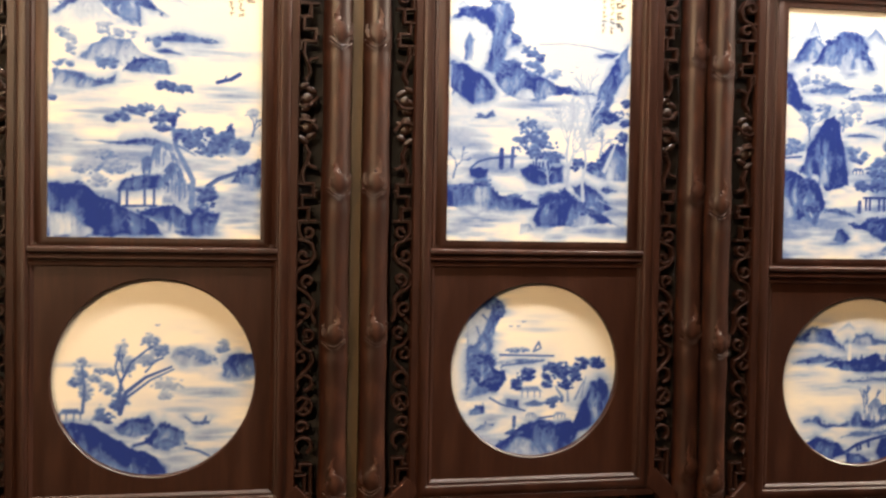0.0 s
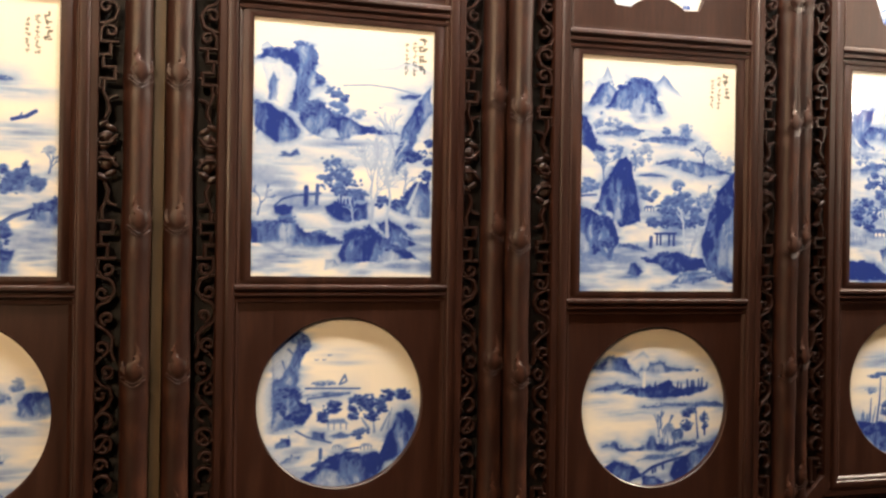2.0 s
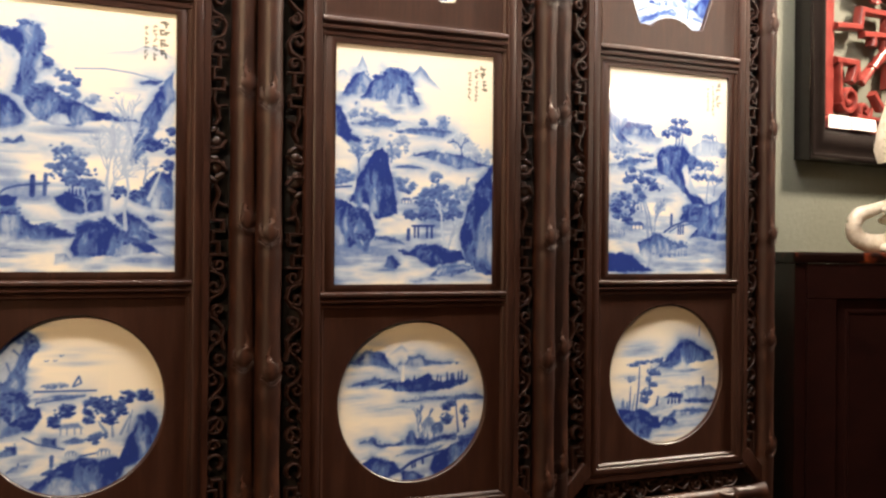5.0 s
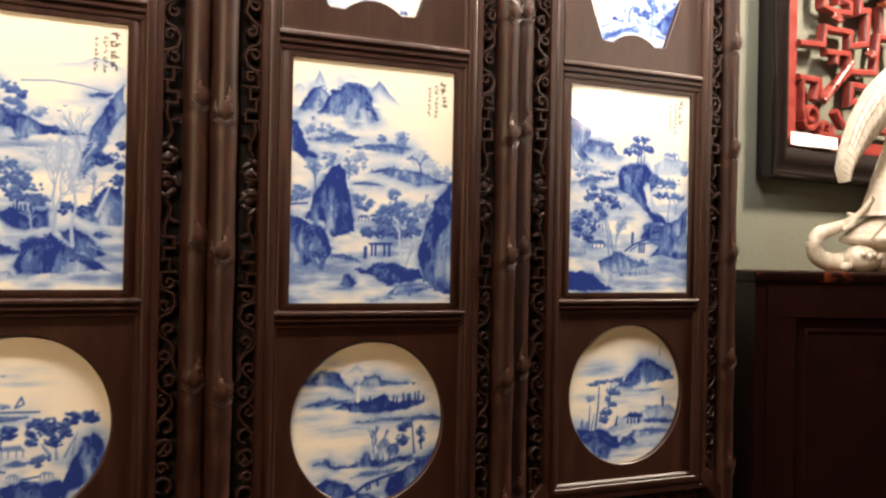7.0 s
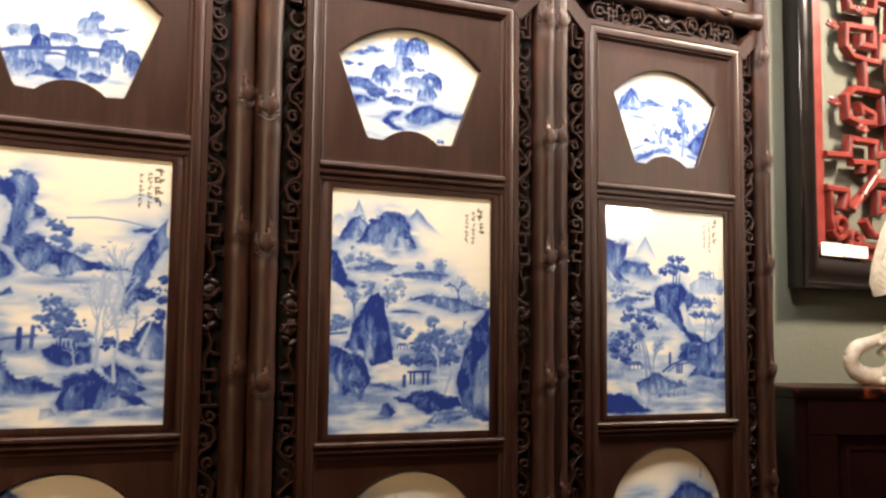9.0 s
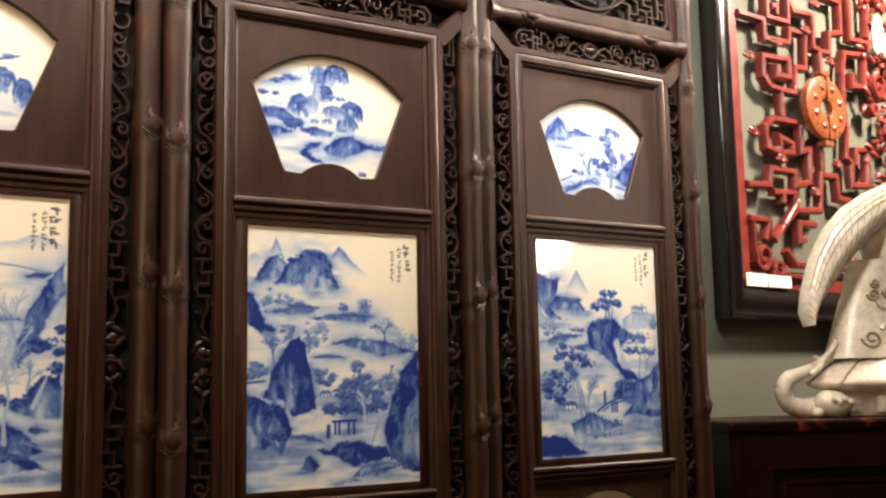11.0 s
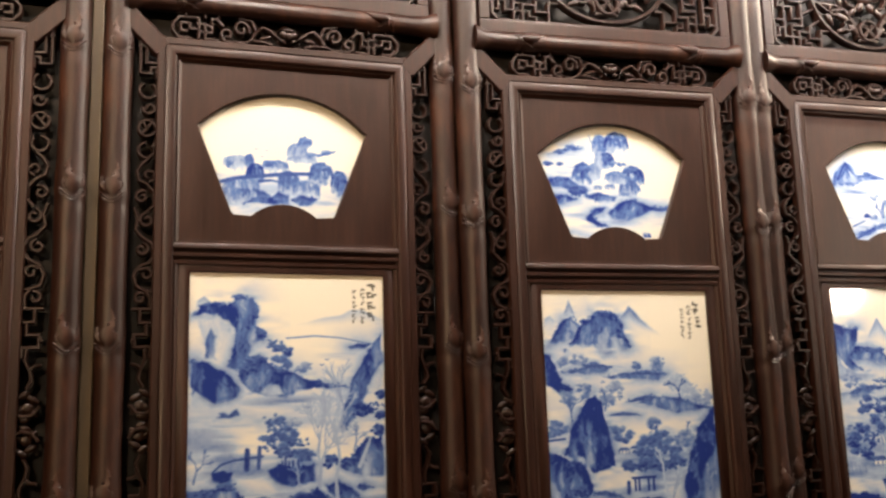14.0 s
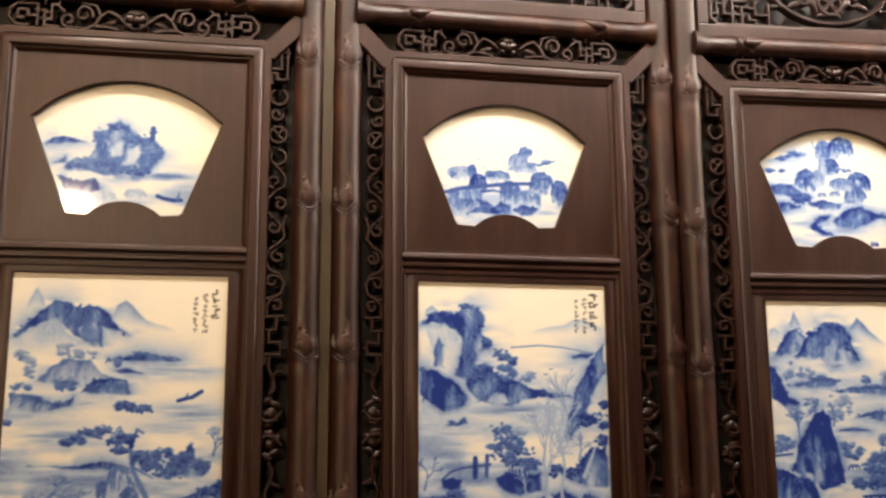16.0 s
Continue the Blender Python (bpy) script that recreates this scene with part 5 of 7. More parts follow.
        s.crown(8.6, 28, 4.5, 1.3, 0.9)
        s.crown(27.3, 38, 4, 2.1, 0.85)
        s.mass((24.2, 15.6, 33.3, 17.9, 38.8, 21, 46, 18.9, 55.2, 16.1, 66.7, 13.9, 53.2, 12.2, 47.6, 9, 38.5, 8.1, 33, 5, 27.7, 9.3), 0.75, 0.6, 0)
        s.crown(58.8, 15.6, 7.5, 0.9, 0.75)
        s.reeds(53.1, 66.2, 9.2, 4.8, 7, 0.55, 0.004)
        s.crown(44, 10.3, 9.2, 1.7, 0.6)
        s.mass((1.1, 10.8, 11.8, 10.7, 20.6, 9, 27.6, 5.3, 36.9, 1.7, 0.9, 1.3), 1.05, 0.25, 0)
        s.line((46.1, 20.8, 53.5, 24, 62.9, 26.4, 74.6, 26.7), 0.006, 0.8, False)
        s.line((50.6, 21, 57.2, 23.7, 70.4, 25.5), 0.004, 0.7, False)
        s.line((58.1, 24.7, 58, 20.1), 0.005, 0.9, False)
        s.line((60, 24.7, 59.9, 20.1), 0.005, 0.9, False)
        s.line((62.1, 24.7, 61.9, 20.1), 0.005, 0.9, False)
        s.line((52, 24.7, 52.3, 29.4), 0.01, 0.75, False)
        s.hut(24.4, 22, 5.4, 0.85)
        s.reeds(1.5, 15.5, 19.1, 5.2, 10, 0.5, 0.004)
        s.writing(91.1, 95.4, ((4, 1.6), (8, 0.95), (7, 0.85)))


def paint_round(s, key):
    if key == "A":
        s.wash(73.2, 42.3, 23.2, 5, 0.42)
        s.wash(79.5, 20.8, 17.2, 5, 0.45)
        s.wash(62.5, 34.4, 19.4, 2.7, 0.3)
        s.wash(14, 56.6, 14, 1.5, 0.25)
        s.mass((57.4, 60.5, 62.2, 64.8, 66.9, 66.6, 71.8, 63.5, 79.1, 60.9, 79.4, 55.7, 67.1, 53.3, 59.8, 57.1), 0.55, 0.4, 0.25)
        s.crown(67, 62, 7.2, 2.5, 0.6)
        s.crown(82.7, 64.7, 2.7, 3.5, 0.6)
        s.crown(74.3, 58.5, 4.9, 1.8, 0.65)
        s.mass((81.6, 54.4, 85.2, 59.6, 97.4, 61.4, 98.5, 47.9, 87.8, 48.1, 82.3, 50.6), 0.88, 0.5, 0.25)
        s.crown(16.3, 55.4, 3.3, 5.1, 0.6)
        s.crown(14, 48.1, 3.2, 2.7, 0.7)
        s.crown(18.1, 43.2, 3, 4.4, 0.55)
        s.crown(27.3, 52.8, 5.8, 2, 0.65)
        s.crown(34.9, 61.3, 2.6, 6.9, 0.5)
        s.crown(37.5, 55.1, 3.8, 4.5, 0.55)
        s.crown(47.8, 67.4, 3.8, 3, 0.65)
        s.crown(52.6, 63.7, 4.6, 3.2, 0.65)
        s.crown(46.7, 58.8, 4.3, 3.2, 0.55)
        s.crown(32.7, 38, 4.2, 4.4, 0.8)
        s.crown(27.4, 44.9, 3.3, 2.7, 0.6)
        s.crown(56.3, 46.2, 7.8, 3.3, 0.45)
        s.crown(55.2, 41.3, 4.3, 2, 0.45)
        s.crown(21.5, 49.2, 2.6, 2, 0.6)
        s.line((33.7, 32.4, 36.4, 42.6, 45.6, 49.9, 57.7, 54.9), 0.011, 0.8)
        s.line((33, 34.9, 34.1, 47.6, 38.7, 57.4, 48.1, 64.9), 0.008, 0.75)
        s.line((36.8, 40.1, 48, 48.6, 58.9, 53.7), 0.006, 0.75)
        s.line((35, 43.9, 31.4, 55, 33.9, 65), 0.006, 0.7)
        s.line((16.4, 33.4, 17.3, 45.6, 16, 55.4), 0.008, 0.65)
        s.boughs(45.6, 52.6, 4.8, 50, 3, 0.005, 0.7, 32)
        s.boughs(35, 52.7, 4.1, 100, 3, 0.005, 0.7, 32)
        s.boughs(31.6, 35.5, 4.7, 60, 3, 0.006, 0.7, 32)
        s.hut(10.7, 29.6, 6, 0.7)
        s.crown(26.3, 30.5, 4.7, 3, 0.85)
        s.crown(24.6, 33.3, 1.7, 3.2, 0.7)
        s.mass((30.5, 24.3, 36.3, 29.1, 46.9, 30.9, 49.6, 26.5, 48.2, 22.6, 41.1, 20.3, 35.2, 21.7), 0.9, 0.35, 0)
        s.mass((40, 16.6, 48.2, 21.4, 54.1, 27.7, 64, 23.7, 65.3, 15.9, 57.8, 14.3, 48.3, 16.4), 0.98, 0.35, 0)
        s.mass((49.4, 16.6, 55.4, 20.2, 62.6, 17.5, 59, 14.6), 0.6, 0.4, 0.25)
        s.mass((4.9, 27.3, 11.8, 28, 22.3, 25.9, 27, 22.1, 35.2, 17, 45.9, 13, 53.1, 7.8, 57, 2.5, 43.7, 0.4, 27.1, 2.2, 14.3, 13.6), 1.08, 0.35, 0)
        s.mass((18.9, 10.7, 27, 14.1, 37.9, 3.9, 31.8, 2), 0.6, 0.4, 0.25)
        s.mass((63.9, 30, 67.3, 28, 74.6, 27.8, 76.8, 28.7, 75.8, 26.6, 68.5, 26.3), 0.85, 0.2, 0)
        s.line((74, 27.9, 74.6, 30.4), 0.008, 0.7)
        s.line((65, 14.7, 71.1, 13.3, 76.2, 10.6), 0.005, 0.7, False)
        s.birds(53.7, 74.2, 2)
    elif key == "B":
        s.wash(53.2, 76.7, 16.4, 3.5, 0.28)
        s.wash(50.9, 72.2, 14, 1.7, 0.25)
        s.wash(25.1, 14.6, 15.8, 6.8, 0.35)
        s.wash(41.9, 33.8, 13.9, 4.5, 0.3)
        s.wash(27.3, 23.4, 13.6, 4.5, 0.4)
        s.mass((11.3, 81.4, 17.9, 86.9, 24.6, 90.1, 30.2, 87.7, 32.8, 81.9, 29.2, 75, 27, 69.5, 24.8, 59.4, 28.4, 55.8, 27.1, 51.4, 34.1, 49.9, 35.2, 45.4, 29.4, 36.6, 20.5, 37.1, 11.6, 34.3), 0.9, 0.45, 0)
        s.mass((11.3, 77, 20.2, 84.5, 25.2, 82.7, 21.9, 71, 15.8, 63.2, 11.4, 61.3), 0.32, 0.3, 0.25)
        s.crown(20.3, 56.4, 5.6, 4, 0.9)
        s.crown(26, 43.8, 6.8, 5.2, 1.05)
        s.crown(29.7, 82.6, 2.5, 4.5, 0.85)
        s.crown(15.9, 48.8, 3.3, 4.5, 0.9)
        s.line((20.2, 80.1, 23.6, 76.6, 20.3, 67.7), 0.006, 0.6)
        s.line((16.9, 73.5, 19.2, 66.6), 0.005, 0.6)
        s.line((25.7, 85.5, 26.9, 77.6, 23.6, 69.8), 0.006, 0.8)
        s.crown(37.8, 60.4, 4.8, 1.1, 0.65)
        s.crown(44.1, 60.6, 3.5, 0.9, 0.6)
        s.line((30.4, 58, 61.5, 57.1), 0.005, 0.75, False)
        s.line((49.6, 59.9, 52.7, 65.1, 54, 61.5, 49.9, 59.7), 0.004, 0.75, False)
        s.mass((27.1, 53.7, 38.4, 55.6, 55.9, 54.8, 47.6, 52.1, 36.1, 51.9), 0.65, 0.4, 0.25)
        s.line((31.6, 52, 55.7, 54.6), 0.004, 0.7, False)
        s.line((67, 34, 62.8, 40.4), 0.008, 0.5)
        s.line((74.7, 32.8, 79.6, 43), 0.008, 0.5)
        s.line((78.3, 33.7, 80.8, 45.5), 0.007, 0.5)
        s.line((70.5, 31.9, 70.1, 37.7), 0.008, 0.5)
        s.line((64, 38.3, 67.5, 34.6), 0.006, 0.5)
        s.crown(45.9, 47.3, 4.9, 3.2, 1.05)
        s.crown(40.2, 42.1, 3.9, 3.2, 1.0)
        s.crown(59.8, 48, 5.4, 5.1, 1.0)
        s.crown(67.2, 49.1, 4.5, 4.4, 1.0)
        s.crown(68.7, 41.5, 4.8, 3, 1.0)
        s.crown(74.6, 45.2, 4.3, 2.5, 1.0)
        s.crown(77.9, 52.9, 4.1, 3.3, 1.0)
        s.crown(86.3, 52.8, 4.9, 3.3, 1.05)
        s.crown(73.4, 49.4, 3, 2.3, 0.95)
        s.crown(58.1, 42, 3, 2.1, 0.95)
        s.hut(48.8, 34.3, 6.5, 0.6)
        s.crown(62.3, 31.2, 5.7, 3, 0.85)
        s.mass((43.3, 30.3, 51.2, 33, 57.2, 30.6, 54.7, 28.5, 46.5, 28.8), 0.6, 0.4, 0.25)
        s.hut(48.9, 22.9, 3.2, 0.6)
        s.hut(65.8, 22.2, 3.8, 0.6)
        s.line((24.9, 34.3, 31.7, 30.5, 45.4, 26.8), 0.004, 0.8, False)
        s.line((53.6, 22.6, 61.7, 23.4), 0.004, 0.8, False)
        s.mass((13.3, 27.5, 18.3, 30.5, 22.1, 31.1, 21.9, 25.8, 14.4, 24), 0.85, 0.3, 0.25)
        s.mass((16.1, 16.1, 20.6, 20.3, 28.6, 20, 22.8, 15.6), 0.7, 0.4, 0.25)
        s.mass((34.5, 33.1, 41.4, 32.5, 41.6, 28.5, 34.5, 29.2), 0.9, 0.2, 0)
        s.line((39.2, 18.3, 39.3, 23.2), 0.01, 0.7, False)
        s.mass((73.6, 17.7, 75.9, 24.6, 80.7, 33.6, 84.2, 40.6, 89, 43.9, 94.2, 40.1, 94.9, 30.4, 90.4, 21.3, 82, 16, 76, 14.1), 1.1, 0.25, 0)
        s.crown(87.9, 40.5, 4.2, 2.1, 1.0)
        s.mass((26.2, 6.4, 36.3, 13.5, 44.3, 18.6, 53.6, 21.4, 62.9, 18.5, 72.4, 20.2, 77.4, 14, 71.3, 5.2, 57.2, -0.6, 42.1, -1.7), 1.05, 0.4, 0)
        s.mass((33, 3.8, 39.8, 12.1, 46.7, 12.7, 54.8, 6.4, 57.4, 0.1, 44.4, -1.1), 0.5, 0.4, 0.25)
        s.crown(40.9, 14.5, 6.9, 1.8, 0.95)
        s.crown(57, 19.1, 4.7, 1.6, 1.0)
        s.birds(42.3, 74.3, 3)
    elif key == "C":
        s.wash(15, 52.2, 15.7, 6.8, 0.35)
        s.wash(35.8, 46.4, 20, 4.6, 0.4)
        s.wash(18.3, 67.9, 14.5, 2.3, 0.4)
        s.wash(70.7, 64.5, 18.4, 2.4, 0.3)
        s.wash(48.8, 17.7, 20.4, 3.5, 0.4)
        s.wash(21.7, 19.8, 12.2, 2.9, 0.35)
        s.far((32, 76.3, 37.5, 79.8, 43, 83.7, 47.5, 79.5, 49.1, 73.9, 36.4, 73.5), 0.4)
        s.mass((8.6, 73.8, 14.5, 76.6, 20.5, 80.4, 27.7, 79.6, 31.4, 77.7, 35.2, 73, 41.7, 67.3, 32.8, 68.8, 23, 72.6, 14.6, 72.2), 0.85, 0.55, 0.2)
        s.mass((38.3, 70.3, 42.6, 73.9, 46.6, 71.1), 0.6, 0.3, 0.25)
        s.mass((45.1, 71.2, 47.5, 76.6, 55.1, 76.9, 59, 73.3, 65.3, 72.4, 82.5, 71.5, 70.6, 70.2, 61.6, 70.6, 55.2, 69.4), 0.82, 0.55, 0.2)
        s.crown(26.5, 77.9, 4.3, 1.1, 0.85)
        s.mass((9, 60.2, 18.4, 62.2, 26.2, 64.7, 30.5, 62.8, 41.8, 63.4, 33, 60.1, 20.9, 59), 0.75, 0.4, 0.25)
        s.mass((28.2, 58.1, 41.6, 62.3, 49.1, 61.9, 60.4, 65, 65.6, 60, 75.9, 60.7, 86.7, 60.8, 83.9, 57.7, 70.9, 54.8, 55.6, 54.4, 43, 54.4, 36.7, 57.7), 0.98, 0.35, 0.1)
        s.reeds(50.4, 70.8, 60.1, 4.7, 9, 0.9, 0.006)
        s.reeds(70.8, 87.8, 59.8, 7.1, 6, 0.85, 0.008)
        s.line((43.8, 62.2, 44.2, 70.3), 0.012, 0.1)
        s.mass((41.9, 49.3, 55.6, 51.1, 68.4, 51, 84, 52, 100.3, 48.7, 92, 47.7, 71, 48.9), 0.72, 0.4, 0.25)
        s.mass((84, 50.5, 91.9, 52.2, 100.3, 48.7, 92, 48), 0.8, 0.3, 0.25)
        s.crown(74.3, 46.8, 4.7, 4.1, 0.9)
        s.crown(73.6, 38, 4.4, 3.1, 0.9)
        s.crown(76.2, 50, 3.3, 1.4, 0.6)
        s.crown(85.2, 39.9, 2.4, 6, 0.85)
        s.line((85.3, 31.6, 85, 45.9), 0.006, 0.9)
        s.line((80.8, 29.2, 78.8, 49.6), 0.006, 0.8)
        s.boughs(57.4, 25.2, 7.6, 92, 4, 0.006, 0.65, 26)
        s.boughs(54.1, 31.3, 5.1, 95, 3, 0.005, 0.6, 26)
        s.willow(61, 34.3, 3.1, 4, 0.45)
        s.willow(66.9, 31.6, 2.8, 3.1, 0.6)
        s.reeds(51.1, 66.4, 25.7, 7, 8, 0.6, 0.004)
        s.mass((16.8, 27.3, 25.1, 28.7, 31.3, 24.8, 38.7, 24.2, 46.1, 27.2, 49.7, 32.5, 53.6, 26.6, 63.8, 25.9, 71.5, 27.7, 79.5, 28.4, 76.7, 24.8, 66.4, 23.1, 56.2, 21.5, 43.7, 22.5, 31.4, 23.2, 24, 26.2), 0.82, 0.4, 0.25)
        s.mass((40.1, 17.5, 48.7, 20, 61.4, 20.2, 71.8, 21.8, 66.5, 17.8, 51.3, 16.6), 0.62, 0.4, 0.25)
        s.line((44, 9.1, 50.1, 12.9, 58.9, 15.7, 70.6, 18.3), 0.008, 0.85, False)
        s.line((50.1, 12.9, 50.6, 9.6), 0.006, 0.9, False)
        s.line((52, 13.5, 52.4, 10.2), 0.006, 0.9, False)
        s.line((57, 14.9, 57.5, 11.6), 0.006, 0.9, False)
        s.mass((61.6, 8.2, 65.3, 15, 74.2, 20.2, 84.5, 25.4, 97.1, 30.8, 98.6, 23.2, 84.8, 13.4, 71.9, 5, 66.8, 1.8), 1.05, 0.3, 0)
        s.mass((74.4, 10.9, 84.7, 19.7, 97.8, 27.1, 98, 21.1, 83.5, 11.4, 72, 4), 0.5, 0.3, 0.25)
        s.crown(84.5, 25.4, 8, 1.5, 0.95)
        s.mass((17, 13.1, 24.2, 17.3, 31.5, 15.6, 38.9, 13.8, 43, 7.4, 34.2, 3.6, 22, 5.8), 1.08, 0.3, 0)
        s.mass((42.7, 7.5, 50.2, 7.6, 58.1, 3.8, 56.7, -0.8, 44.1, 0.4), 0.98, 0.3, 0)
    else:
        s.wash(29.8, 67.5, 17.6, 6.4, 0.42)
        s.wash(64.3, 46.5, 28.6, 5.3, 0.38)
        s.wash(85.1, 14.8, 18.9, 4, 0.35)
        s.wash(52, 9.2, 21.5, 3.2, 0.45)
        s.wash(19.3, 48.6, 12.6, 2.6, 0.3)
        s.mass((42.9, 55.1, 50.8, 60.2, 58.8, 67.7, 63.7, 72.2, 73.7, 72.6, 82.2, 68.3, 90.8, 62.7, 95, 58.2, 82.4, 56.7, 72.3, 56.5, 62.5, 52.9, 51, 53.1), 0.88, 0.45, 0.25)
        s.mass((62.5, 50.9, 72.4, 52.7, 82.9, 51.6, 70.8, 49.2), 0.65, 0.3, 0.25)
        s.crown(67.8, 71.7, 6.7, 1.3, 0.85)
        s.crown(54.2, 56.1, 6.6, 1.8, 0.9)
        s.mass((35.5, 25.7, 46.7, 30.4, 59.6, 34.9, 67.7, 38.4, 79.4, 41.1, 89.6, 40, 100.4, 34, 98.8, 27.1, 86.5, 27.8, 66.3, 27.7, 50, 24.8, 40.4, 21.5), 0.4, 0.35, 0.25)
        s.mass((64.6, 30.4, 76.2, 31.4, 95.3, 28.9, 86.5, 27.2, 71.3, 28.1), 0.85, 0.3, 0)
        s.mass((48.5, 18.3, 59.8, 24.2, 73.1, 24.3, 90.3, 22.5, 73.2, 19.4, 59.9, 18.9), 0.75, 0.4, 0.25)
        s.crown(79.6, 30.5, 10.2, 1.1, 0.85)
        s.crown(76.5, 23.4, 10.1, 1.1, 0.8)
        s.crown(72.7, 39.5, 6.7, 1.1, 0.6)
        s.reeds(52.8, 65.5, 29.4, 4.2, 5, 0.95, 0.008)
        s.mass((49, 32.9, 56.2, 36.7, 66.5, 34.8, 65.4, 32, 58, 33), 0.85, 0.3, 0)
        s.line((84.2, 40.2, 84, 45.6), 0.01, 0.8, False)
        s.line((43.4, 28.7, 44.6, 34.4), 0.01, 0.8)
        s.line((26, 26.2, 28.1, 41.5, 28.8, 55.9), 0.008, 0.75)
        s.line((34.6, 30.9, 37.1, 41.1, 38.4, 55.5), 0.008, 0.7)
        s.line((20.5, 26.6, 21.3, 42.2), 0.006, 0.8)
        s.line((22.9, 26.7, 25, 36.8), 0.005, 0.7)
        s.reeds(12.8, 21.3, 27.1, 7.6, 6, 0.6, 0.005)
        s.crown(25.3, 57.1, 6, 1.5, 0.8)
        s.crown(34.8, 58.9, 6.1, 1.3, 0.8)
        s.crown(44.7, 60.1, 4.5, 1.8, 0.85)
        s.crown(22.4, 47.5, 5, 1.8, 0.6)
        s.crown(38.5, 51.9, 3.5, 2.3, 0.8)
        s.crown(43.3, 50.6, 2.6, 2.1, 0.8)
        s.crown(39.9, 42.7, 3.9, 1.6, 0.85)
        s.crown(35.3, 37.8, 5.8, 2.8, 0.85)
        s.crown(33, 32.8, 4.4, 2.3, 0.85)
        s.crown(27.7, 58.5, 3.8, 1, 0.75)
        s.crown(35.9, 46.6, 2.5, 2, 0.75)
        s.mass((45.4, 14.6, 50.1, 19.5, 56.7, 19.4, 62, 15.1, 55.2, 12.7), 0.88, 0.3, 0)
        s.mass((10.5, 27.2, 21.4, 25.5, 30.8, 26.2, 37.2, 23.2, 45.3, 18.8, 47.4, 13.2, 39, 12.5, 36, 5, 28.1, 6.2, 20, 15.1, 12.2, 20.8), 1.0, 0.4, 0)
        s.crown(21.4, 21.7, 7.8, 3.1, 0.95)
        s.crown(38.9, 19.2, 6.4, 2.6, 0.95)
        s.crown(31.1, 13.3, 4.7, 3.4, 0.9)
        s.line((80.3, 75.7, 80.8, 82.3), 0.006, 0.5)


